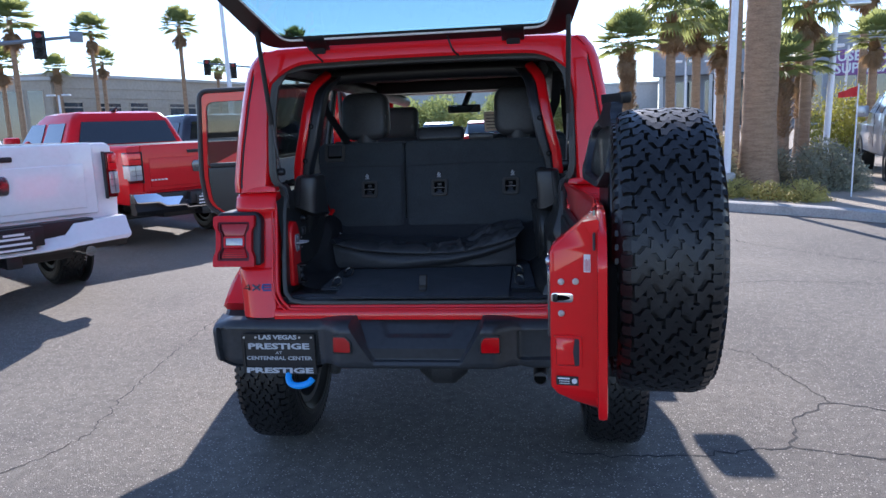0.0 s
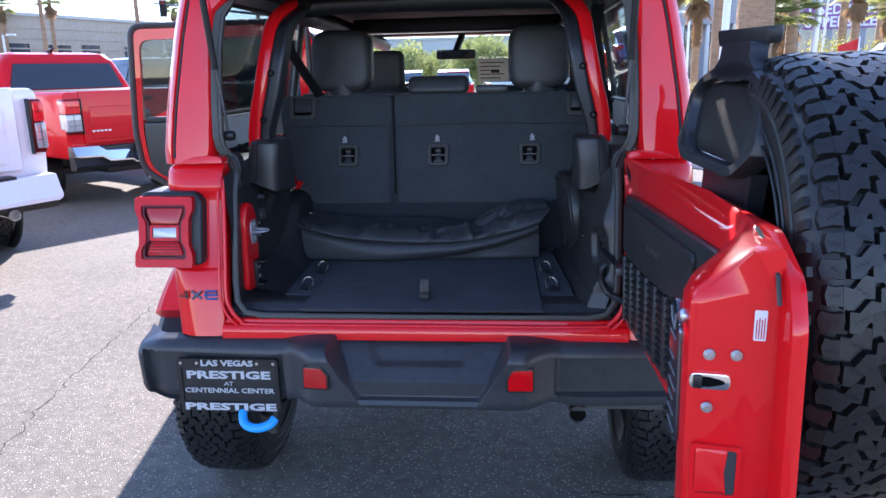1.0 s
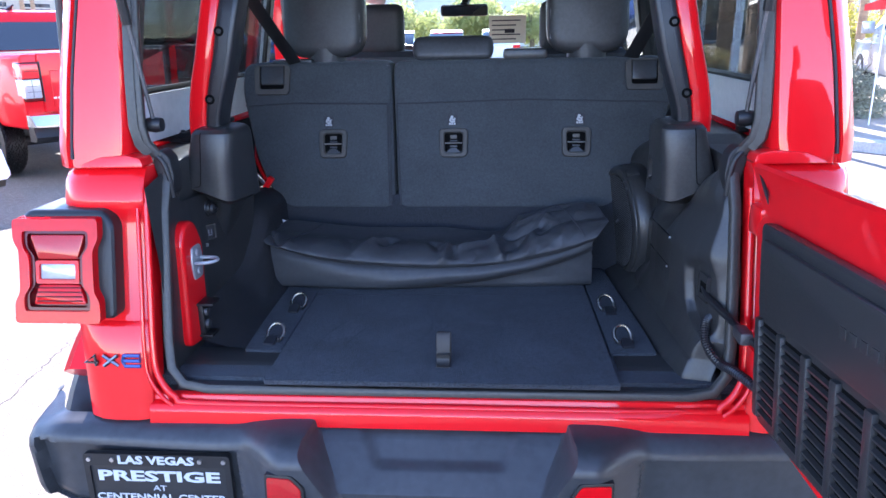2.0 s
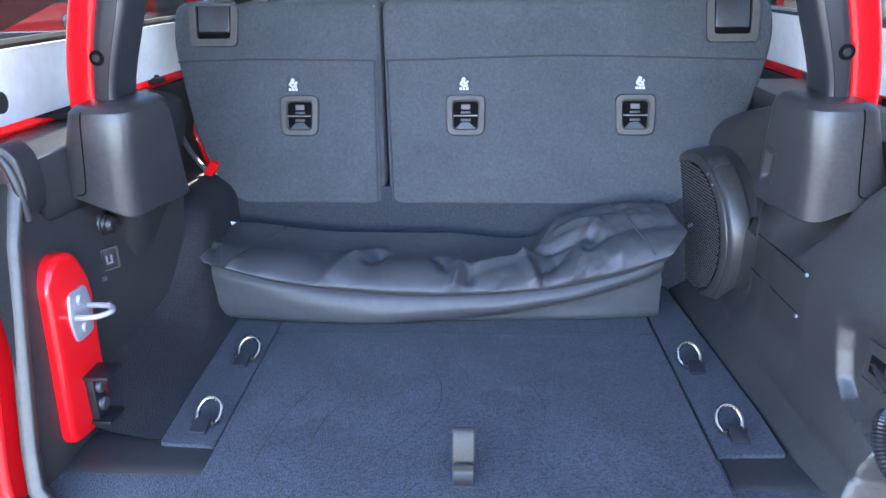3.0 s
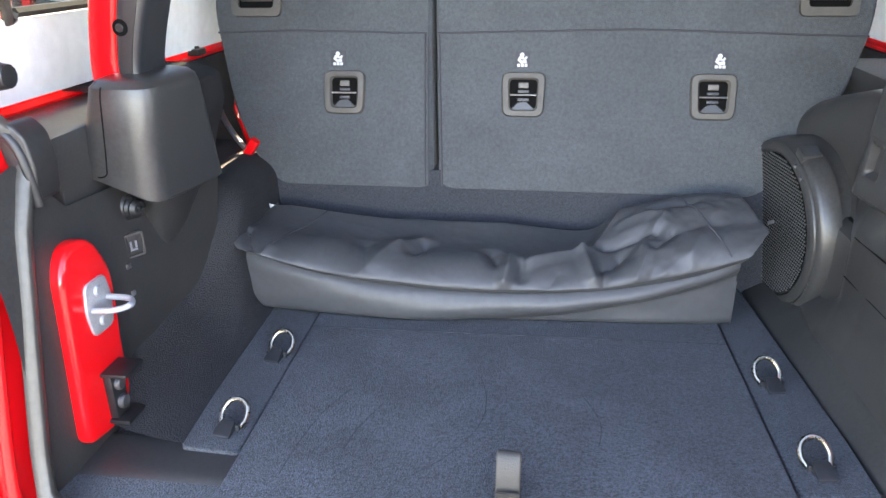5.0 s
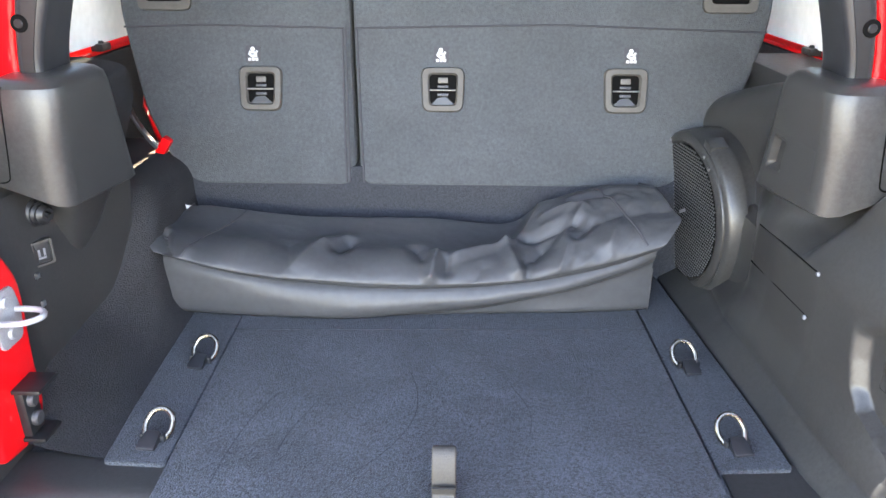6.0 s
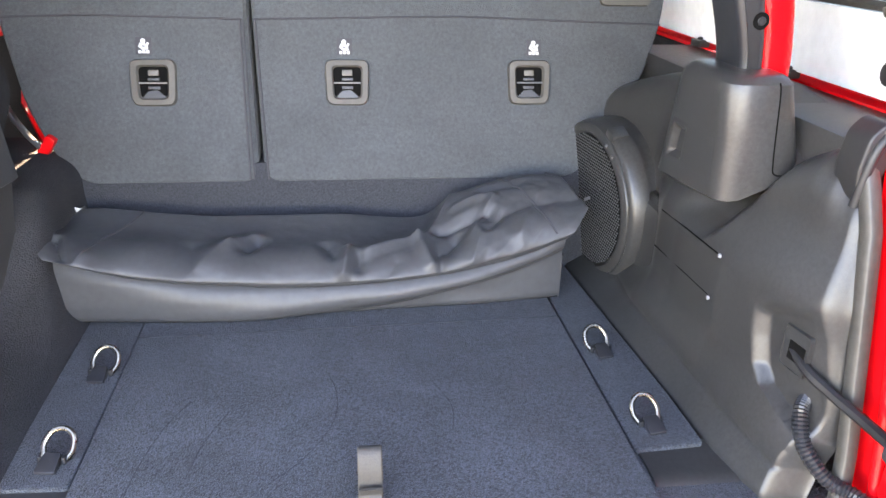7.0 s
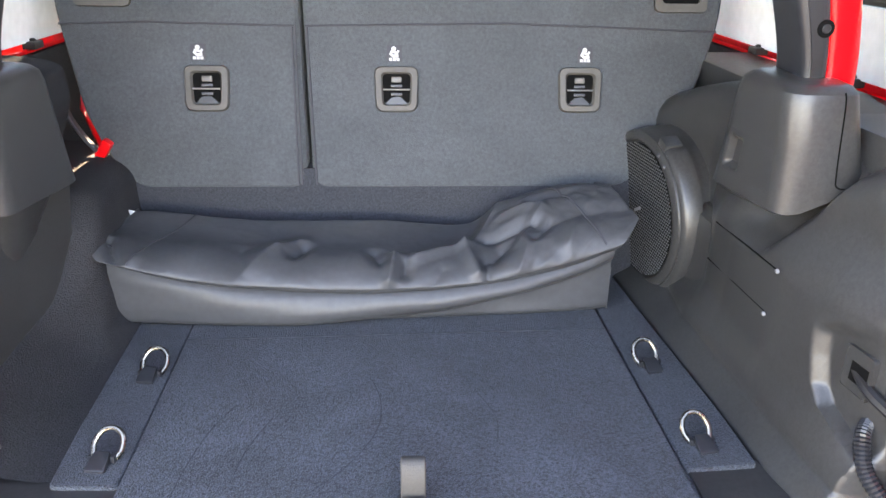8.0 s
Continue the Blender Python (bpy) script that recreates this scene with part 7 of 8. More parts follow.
# ---- parked pickups ----
def pickup(colour, m, label, chrome_bumper=True, lamp_in=0.80, longer=0.0, group="parked pickups"):
    t = root("pickup_truck", m, label, "pickup truck", group)
    W = 1.0
    # bed sides and tailgate
    bed = part("bed", prism(rounded([(-W + 0.02, 0.62), (W - 0.02, 0.62), (W, 0.95), (W - 0.02, 1.40), (W - 0.06, 1.43), (-W + 0.06, 1.43), (-W + 0.02, 1.40), (-W, 0.95)], 0.05, 4), "y", 0.10, 2.0 + longer, 0.02), colour, t, "painted load bed")
    part("bed_cover", box(-0.86, 0.86, 0.2, 1.95 + longer, 1.415, 1.437, 0.004), TRIM, t)
    tg = part("tailgate", box(-0.80, 0.80, 0.06, 0.12, 0.80, 1.435, 0.025, 3), colour, t, "painted tailgate")
    part("gate_crease", box(-0.70, 0.70, 0.050, 0.07, 0.86, 1.25, 0.02, 3), colour, tg)
    part("gate_handle", box(-0.13, 0.13, 0.036, 0.06, 1.30, 1.345, 0.012), TRIM, tg, "dark tailgate handle")
    part("gate_emblem", prism(rounded([(-0.07, 1.03), (0.07, 1.03), (0.085, 1.13), (0.06, 1.19), (-0.06, 1.19), (-0.085, 1.13)], 0.03), "y", 0.035, 0.055, 0.008), BADGE, tg, "chrome emblem shape")
    bm = bmesh.new()
    for k in range(5):
        box(-0.70 + 0.05 * k, -0.665 + 0.05 * k, 0.044, 0.052, 0.945, 0.965, 0.002, bm=bm)
    part("gate_lettering", bm, STEEL, tg)
    for s in SIDES:
        def lens(x0, x1, y0, y1, z0, z1, r):
            return box(min(s * x0, s * x1), max(s * x0, s * x1), y0, y1, z0, z1, r, 3)
        lamp = part("tail_lamp", lens(lamp_in, 0.992, 0.048, 0.24, 0.93, 1.345, 0.02), LENS_DEEP, t, "red tail lamp with a clear lower half")
        wide = 0.975 - lamp_in
        part("red_lens", lens(lamp_in + 0.018, 0.998, 0.036, 0.22, 1.175, 1.328, 0.014), LENS_BRIGHT, lamp)
        part("lens_rib", lens(lamp_in + 0.03, 0.97, 0.031, 0.05, 1.245, 1.252, 0.002), LENS_DEEP, lamp)
        part("clear_lens", lens(lamp_in + 0.018, 0.998, 0.034, 0.22, 0.965, 1.165, 0.014), LENS_WHITE, lamp)
        for k in range(2):
            part("lens_divider", lens(lamp_in + 0.02, 0.97, 0.030, 0.05, 1.03 + 0.062 * k, 1.036 + 0.062 * k, 0.002), DULL, lamp)
        part("lens_divider", lens(lamp_in + 0.018 + 0.5 * wide, lamp_in + 0.024 + 0.5 * wide, 0.030, 0.05, 0.975, 1.16, 0.002), DULL, lamp)
        part("lamp_bezel", lens(lamp_in - 0.012, lamp_in, 0.05, 0.12, 0.92, 1.35, 0.005), TRIM, lamp)
    # bumper: high ends that step down to a low middle, dark pad above and valance below
    if chrome_bumper:
        line = ((1.0, 0.790, 0.665), (0.97, 0.790, 0.655), (0.70, 0.785, 0.645), (0.60, 0.725, 0.585), (0.32, 0.715, 0.575), (0.27, 0.660, 0.540), (0.0, 0.655, 0.535))
    else:
        line = ((1.0, 0.760, 0.575), (0.97, 0.770, 0.555), (0.52, 0.745, 0.545), (0.44, 0.655, 0.535), (0.25, 0.640, 0.530), (0.0, 0.640, 0.530))
    cut = [(-x, a, b) for x, a, b in line] + [(x, a, b) for x, a, b in reversed(line[:-1])]
    bp = part("bumper", loft([[(x, y + 0.9 * max(0, abs(x) - 0.8) ** 2, z) for y, z in ((-0.03, a), (-0.05, a - 0.004), (-0.10, a - 0.55 * (a - b)), (-0.132, b + 0.2 * (a - b)), (-0.13, b + 0.010), (-0.10, b), (0.06, b), (0.06, a))] for x, a, b in cut]), CHROME if chrome_bumper else colour, t, "chrome rear bumper" if chrome_bumper else "painted rear bumper", smooth=30)
    part("bumper_step", box(-0.70, 0.70, -0.04, 0.10, 0.60, 0.775, 0.015), TRIM, bp)
    part("valance", loft([[(x, y + 0.9 * max(0, abs(x) - 0.8) ** 2, z) for y, z in ((-0.02, 0.72), (-0.035, 0.61), (-0.07, 0.55), (-0.04, 0.50), (0.10, 0.50), (0.10, 0.72))] for x in (-0.985, -0.9, -0.8, 0.8, 0.9, 0.985)]), TRIM, bp, "black lower valance")
    part("tow_hitch", box(-0.06, 0.06, -0.10, 0.20, 0.43, 0.53, 0.01), TRIM, t)
    part("plate_recess", box(-0.24, 0.24, -0.135, -0.05, 0.60, 0.765, 0.01), TRIM, bp)
    pl = part("license_plate", box(-0.16, 0.16, -0.155, -0.145, 0.575, 0.735, 0.004), PLATE, bp, "black dealer plate with white bars")
    bm = bmesh.new()
    for z, w in ((0.718, 0.08), (0.685, 0.12), (0.64, 0.13), (0.595, 0.13)):
        box(-w, w, -0.158, -0.154, z - 0.009, z + 0.009, bm=bm)
    part("plate_bar", bm, PRINT, pl)
    if not chrome_bumper:
        for x in (-0.62, 0.62):
            part("exhaust_tip", tube([(x, -0.10, 0.49), (x, 0.3, 0.49)], 0.045, 14), CHROME, t)
    part("chassis", box(-0.55, 0.55, 0.1, 5.3, 0.42, 0.66, 0.03), TRIM, t)
    part("axle", tube([(-0.8, 1.25, 0.38), (0.8, 1.25, 0.38)], 0.06, 10), DULL, t)
    # cab: tapered glasshouse on a painted lower body
    part("lower_cab", box(-W, W, 2.0, 5.75, 0.55, 1.20, 0.08, 3), colour, t, "painted doors and wings")
    part("bonnet", prism(rounded([(4.1, 1.1), (4.1, 1.30), (5.6, 1.20), (5.75, 1.05)], 0.06), "x", -0.88, 0.88, 0.04), colour, t)
    gh = []
    for z, x, y0, y1 in ((1.15, 0.99, 2.02, 4.25), (1.42, 0.965, 2.03, 4.10), (1.82, 0.80, 2.16, 3.62), (1.93, 0.72, 2.26, 3.46), (1.96, 0.60, 2.42, 3.3)):
        gh.append([(a, b, z) for a, b in rounded([(-x, y0), (x, y0), (x, y1), (-x, y1)], 0.12, 4)])
    part("cab", loft(gh), colour, t, "painted crew cab")
    part("rear_window", loft([[(-0.80, 2.015, 1.45), (0.80, 2.015, 1.45), (0.68, 2.12, 1.80), (-0.68, 2.12, 1.80)], [(-0.80, 2.035, 1.45), (0.80, 2.035, 1.45), (0.68, 2.14, 1.80), (-0.68, 2.14, 1.80)]]), CARGLASS, t, "dark rear window")
    for s in SIDES:
        for y0, y1 in ((2.30, 3.0), (3.08, 3.85)):
            q = [(s * 0.978, y0, 1.43), (s * 0.978, y1 + (0.1 if y1 > 3.5 else 0), 1.43), (s * 0.826, y1 - (0.15 if y1 > 3.5 else 0), 1.79), (s * 0.826, y0 + 0.06, 1.79)]
            part("side_window", loft([[Vector(p) for p in q], [Vector(p) + Vector((-s * 0.02, 0, -0.004)) for p in q]]), CARGLASS, t, "dark side window")
        part("door_line", box(min(s * 0.995, s * 1.004), max(s * 0.995, s * 1.004), 3.02, 3.035, 0.7, 1.42), INK, t)
        part("door_mirror", box(min(s * 0.98, s * 1.22), max(s * 0.98, s * 1.22), 3.85, 3.98, 1.35, 1.60, 0.04), colour, t)
        for y in (1.25, 4.85):
            part("wheel_arch", moved(revolve([(0.36, 0), (0.47, 0), (0.47, 0.02), (0.36, 0.02)], 28), pose(s * 0.99, y, 0.44, 0, 0, 0 if s > 0 else 180)), TRIM, t)
            w = new("tyre", tyre_data[0])
            w.parent = t
            w.matrix_basis = pose(s * 0.85, y, 0.40, 25 * y, 0, 0 if s > 0 else 180) @ Matrix.Scale(0.965, 4)
            r = new("rim", tyre_data[1])
            r.parent = w
    part("roof_antenna", tube([(0.0, 2.55, 1.95), (0.0, 2.35, 2.02)], [0.05, 0.012], 8), TRIM, t)
    for p in t.children:
        if p.name.split(".")[0] in ("lower_cab", "bonnet", "cab", "rear_window", "side_window", "door_line", "door_mirror", "roof_antenna"):
            p.location.y += longer
    return t


TRUCK_TURN = 56
pickup(TRUCK_RED, pose(-4.36, 7.08, 0, 0, 0, TRUCK_TURN), "red crew-cab pickup truck parked at an angle")
pickup(WHITE_PAINT, pose(-4.16, 2.92, 0, 0, 0, TRUCK_TURN) @ Matrix.Scale(1.06, 4), "white crew-cab pickup truck parked at an angle", False, 0.90, 0.7)
pickup(DARK_PAINT, pose(-4.6, 11.2, 0, 0, 0, TRUCK_TURN), "dark crew-cab pickup truck parked at an angle")
pickup(BLUE_PAINT, pose(-5.0, 15.4, 0, 0, 0, TRUCK_TURN), "blue crew-cab pickup truck parked at an angle")
pickup(GREY_PAINT, pose(7.9, 11.2, 0.0, 0, 0, -14), "silver pickup truck parked beside the planting bed")


def sedan(colour, m, label):
    c = root("parked_car", m, label, "car", "parked cars")
    secs = [[(x * w, y, z) for x, z in ((-1, zb), (-1.02, zb + 0.3), (-0.98, zt), (0.98, zt), (1.02, zb + 0.3), (1, zb))] for y, w, zb, zt in ((0, 0.80, 0.45, 0.95), (0.15, 0.88, 0.3, 1.02), (1.5, 0.92, 0.25, 1.05), (3.5, 0.92, 0.25, 1.0), (4.5, 0.86, 0.3, 0.85), (4.7, 0.76, 0.4, 0.75))]
    part("body", loft(secs), colour, c, "painted car body")
    secs = [[(x * w, y, z) for x, z in ((-1, 0.98), (-0.8, zt), (0.8, zt), (1, 0.98))] for y, w, zt in ((0.35, 0.84, 1.05), (0.9, 0.86, 1.5), (1.6, 0.86, 1.60), (2.5, 0.86, 1.56), (3.4, 0.84, 1.02))]
    part("glasshouse", loft(secs), CARGLASS, c, "dark windows")
    part("roof", loft([[(x * 0.69, y, z + h) for x, h in ((-1, 0.0), (-0.9, 0.02), (0.9, 0.02), (1, 0.0))] for y, z in ((0.9, 1.5), (1.6, 1.60), (2.5, 1.56))], caps=True), colour, c)
    for s in SIDES:
        part("tail_lamp", box(min(s * 0.55, s * 0.86), max(s * 0.55, s * 0.86), -0.01, 0.12, 0.78, 0.95, 0.02), LENS_RED, c)
        for y in (0.95, 3.75):
            w = new("tyre", tyre_data[0])
            w.parent = c
            w.matrix_basis = pose(s * 0.80, y, 0.33, 0, 0, 0 if s > 0 else 180) @ Matrix.Scale(0.8, 4)
            new("rim", tyre_data[1]).parent = w
    return c


sedan(BLUE_PAINT, pose(-4.3, 31.0, 0, 0, 0, 4), "blue parked car beyond the vehicle")
sedan(RED, pose(-2.1, 30.0, 0, 0, 0, 4), "red parked car beyond the vehicle")
sedan(WHITE_PAINT, pose(0.1, 31.5, 0, 0, 0, 4), "white parked car beyond the vehicle")
sedan(GREY_PAINT, pose(-9.0, 24.0, 0, 0, 0, 60), "silver parked car in the far row")

# ---- palms and shrubs ----
BARK = mat("palm_bark", (0.37, 0.235, 0.145), 0.95, 0, 0.4, 4, 0.9, 22, stretch=(1, 1, 5), distance=0.03)
FROND = leafy("palm_frond", (0.13, 0.155, 0.06), (0.46, 0.50, 0.17))
DEAD = leafy("dead_frond", (0.30, 0.20, 0.12), (0.36, 0.22, 0.11), 0.9)
SAGE = mat("sage_leaf", (0.21, 0.21, 0.14), 0.8, 0, 0.35, 5)
LEAF = leafy("yellow_green_leaf", (0.28, 0.27, 0.06), (0.50, 0.46, 0.08), 0.7)
FAR_LEAF = leafy("pale_green_leaf", (0.30, 0.33, 0.14), (0.45, 0.48, 0.18), 0.7)
BLOOM = mat("yellow_bloom", (0.40, 0.33, 0.09), 0.8, 0, 0.4, 6)
DRY = leafy("dry_grass", (0.46, 0.39, 0.22), (0.5, 0.4, 0.2), 0.9)
TWIG = mat("twig_bark", (0.13, 0.10, 0.07), 0.95, 0, 0.3, 8)


def fan(verts, faces, base, way, size, droop, r_):
    """One fan leaf: a stalk and a spread of pointed, drooping blades."""
    way = way.normalized()
    side = way.cross(Vector((0, 0, 1)))
    side = side.normalized() if side.length > 0.01 else Vector((1, 0, 0))
    up = side.cross(way)
    sag = Vector((0, 0, -droop * size * 0.10))
    tip = base + way * size * 0.50 + sag
    k = len(verts)
    verts += [base + side * 0.014, base - side * 0.014, tip - side * 0.010, tip + side * 0.010]
    faces.append((k, k + 1, k + 2, k + 3))
    n = 15
    for i in range(n):
        a = (i / (n - 1) - 0.5) * 3.3
        d = way * math.cos(a) + side * math.sin(a) + up * 0.15
        ln = size * (0.60 - 0.09 * abs(a)) * r_.uniform(0.85, 1.12)
        mid = tip + d * ln * 0.55 + sag * 0.4
        end = tip + d * ln + Vector((0, 0, -droop * ln * (0.45 + 0.35 * abs(a) * r_.random())))
        w = (side * math.cos(a) - way * math.sin(a)) * size * 0.045
        k = len(verts)
        verts += [tip, mid + w, end, mid - w]
        faces.append((k, k + 1, k + 2, k + 3))


def crown_mesh(seed, green, dead, droop):
    """A crown one metre in radius: a ball of living fans and a compact bunch of dead ones below it."""
    out = []
    for kind in (0, 1):
        r_ = random.Random(seed + kind)
        v, f = [], []
        for i in range(green if kind == 0 else dead):
            a = i * 2.39996 + r_.uniform(-0.3, 0.3)
            if kind == 0:
                el = -0.50 + 2.05 * (i + 0.5) / green + r_.uniform(-0.12, 0.12)
                size = 0.98 * r_.uniform(0.82, 1.06)
            else:
                el = r_.uniform(-1.45, -0.70)
                size = 0.55 * r_.uniform(0.7, 1.1)
            way = Vector((math.cos(a) * math.cos(el), math.sin(a) * math.cos(el), math.sin(el)))
            b = Vector((0, 0, 0.0 if kind == 0 else -0.15 - r_.uniform(0, 0.4))) + way * 0.08
            fan(v, f, b, way, size, droop if kind == 0 else 0.7, r_)
        me = bpy.data.meshes.new("crown")
        me.from_pydata(v, [], f)
        me.materials.append(FROND if kind == 0 else DEAD)
        out.append(me)
    return out


CROWNS = [crown_mesh(1, 52, 26, 0.30), crown_mesh(21, 46, 30, 0.45), crown_mesh(41, 34, 34, 1.15)]


def palm(x, y, h, r=0.2, crown=1.0, kind=0, lean=(0, 0), base=0.0, boots=0.0):
    label = "tall fan palm with a rough brown trunk and a green crown" if h > 5 else "short fan palm with a full green crown"
    t = root("palm_tree", pose(x, y, base), label, "palm tree", "palms")
    r_ = random.Random(int(x * 100 + y))
    n = int(h / 0.13)
    secs = []
    for i in range(n + 1):
        k = i / n
        z = h * k - 0.05
        rr = r * (1.0 + 0.40 * math.exp(-z / 0.35)) * (1 - 0.12 * k) * r_.uniform(0.965, 1.035)
        secs.append([(lean[0] * z + rr * math.cos(2 * math.pi * j / 14) * r_.uniform(0.97, 1.03), lean[1] * z + rr * math.sin(2 * math.pi * j / 14), z) for j in range(14)])
    part("trunk", loft(secs), BARK, t, "rough brown trunk", smooth=60)
    if boots:
        v, f = [], []
        for i in range(int(boots * 170)):
            a, z = i * 2.39996, h - boots * (i / (boots * 170)) - 0.1
            d, q = Vector((math.cos(a), math.sin(a), 0)), Vector((-math.sin(a), math.cos(a), 0))
            p = d * r * 0.95 + Vector((lean[0] * z, lean[1] * z, z))
            ln, w = r_.uniform(0.10, 0.26) * (r / 0.2), r_.uniform(0.03, 0.06)
            k = len(v)
            v += [p - q * w, p + q * w, p + d * ln * 0.6 + q * w * 0.5 + Vector((0, 0, ln * 0.7)), p + d * ln * 0.6 - q * w * 0.5 + Vector((0, 0, ln * 0.7))]
            f.append((k, k + 1, k + 2, k + 3))
        me = bpy.data.meshes.new("leaf_stub")
        me.from_pydata(v, [], f)
        me.materials.append(DEAD)
        o = new("leaf_stub", me)
        o.parent = t
        tagged(o, kind="stuff")
    g, d = CROWNS[kind % 3]
    for nm, me in (("crown", g), ("dead_skirt", d)):
        o = new(nm, me)
        o.parent = t
        o.matrix_basis = pose(lean[0] * h, lean[1] * h, h, 0, 0, 47 * kind + 31 * x) @ Matrix.Scale(crown, 4)
    return t


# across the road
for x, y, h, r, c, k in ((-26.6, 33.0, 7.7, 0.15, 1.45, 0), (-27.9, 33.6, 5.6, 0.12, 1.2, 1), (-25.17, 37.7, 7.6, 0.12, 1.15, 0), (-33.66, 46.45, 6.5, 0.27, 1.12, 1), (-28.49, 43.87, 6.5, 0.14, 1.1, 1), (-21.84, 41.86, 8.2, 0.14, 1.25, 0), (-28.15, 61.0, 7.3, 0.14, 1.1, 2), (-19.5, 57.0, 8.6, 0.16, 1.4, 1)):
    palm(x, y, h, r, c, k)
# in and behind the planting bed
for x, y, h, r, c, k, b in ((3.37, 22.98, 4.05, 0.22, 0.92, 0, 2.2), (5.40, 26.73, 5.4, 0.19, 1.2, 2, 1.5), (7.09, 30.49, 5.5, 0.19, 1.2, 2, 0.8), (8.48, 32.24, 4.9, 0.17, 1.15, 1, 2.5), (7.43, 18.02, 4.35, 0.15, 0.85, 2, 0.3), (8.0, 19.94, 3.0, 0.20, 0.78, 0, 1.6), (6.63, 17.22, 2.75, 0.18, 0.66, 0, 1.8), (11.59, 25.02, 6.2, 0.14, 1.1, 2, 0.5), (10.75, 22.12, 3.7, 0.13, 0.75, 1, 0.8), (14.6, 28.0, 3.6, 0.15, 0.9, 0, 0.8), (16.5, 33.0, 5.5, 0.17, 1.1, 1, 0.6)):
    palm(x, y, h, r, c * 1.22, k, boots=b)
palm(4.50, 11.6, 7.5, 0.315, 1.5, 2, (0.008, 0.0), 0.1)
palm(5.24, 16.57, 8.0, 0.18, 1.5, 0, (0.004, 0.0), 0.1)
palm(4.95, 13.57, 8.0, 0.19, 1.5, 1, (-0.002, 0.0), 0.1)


def shrub(x, y, z, w, h, leaf, n, size, label, seed, name="shrub", dome=1.0):
    r_ = random.Random(seed)
    t = root(name, pose(x, y, z), label, "shrub")
    bm = bmesh.new()
    for i in range(16):
        a, k = r_.uniform(0, 6.28), r_.uniform(0.3, 0.9)
        e = Vector((math.cos(a) * w * 0.5 * k, math.sin(a) * w * 0.5 * k, h * r_.uniform(0.5, 0.95)))
        tube([(0, 0, 0), tuple(e * 0.5 + Vector((0, 0, h * 0.1))), tuple(e)], [0.012, 0.008, 0.003], 4, bm=bm)
    part("stems", bm, TWIG, t)
    v, f = [], []
    for i in range(n):
        a, u, q = r_.uniform(0, 6.28), r_.uniform(-0.1, 1), r_.random() ** 0.35
        s_ = math.sqrt(max(0.0, 1 - max(0, u) ** 2))
        lump = 0.85 + 0.3 * noise.noise(Vector((math.cos(a) * 2, math.sin(a) * 2, u * 2 + seed)))
        p = Vector((math.cos(a) * s_ * w / 2, math.sin(a) * s_ * w / 2, max(0.02, u) * h * dome)) * q * lump
        d = Vector((r_.gauss(0, 1), r_.gauss(0, 1), r_.gauss(0.4, 1))).normalized()
        e = d.orthogonal().normalized()
        k = len(v)
        ln = size * r_.uniform(0.6, 1.4)
        v += [p, p + d * ln * 0.5 + e * ln * 0.18, p + d * ln, p + d * ln * 0.5 - e * ln * 0.18]
        f.append((k, k + 1, k + 2, k + 3))
    me = bpy.data.meshes.new("leaves")
    me.from_pydata(v, [], f)
    me.materials.append(leaf)
    o = new("leaves", me)
    o.parent = t
    return t


shrub(5.75, 11.6, 0.1, 1.7, 1.05, SAGE, 9000, 0.07, "grey-green rounded desert shrub", 3)
shrub(5.0, 12.6, 0.1, 1.3, 0.9, SAGE, 5000, 0.07, "loose grey-green desert shrub in gravel", 5)
shrub(3.62, 11.6, 0.1, 1.3, 1.25, DRY, 9000, 0.10, "clump of tall dry grass", 7, "grass_clump")
shrub(3.2, 13.4, 0.1, 1.6, 0.9, DRY, 5000, 0.10, "clump of tall dry grass", 8, "grass_clump")
for i, (x, y) in enumerate(((3.75, 10.6), (4.3, 10.1), (4.75, 9.7), (4.0, 10.9), (4.9, 10.3))):
    shrub(x, y, 0.1, 0.85, 0.34, BLOOM, 2200, 0.05, "low spread of yellow flowers", 20 + i, "flower_clump")
shrub(10.6, 23.6, 0.1, 3.4, 2.5, LEAF, 7000, 0.14, "yellow-green shrub before the building", 31)
shrub(13.0, 24.5, 0.1, 3.6, 2.3, LEAF, 7000, 0.15, "yellow-green shrub before the building", 32)
shrub(4.0, 26.0, 0.1, 2.4, 1.2, SAGE, 4000, 0.1, "low grey-green shrub in gravel", 33)


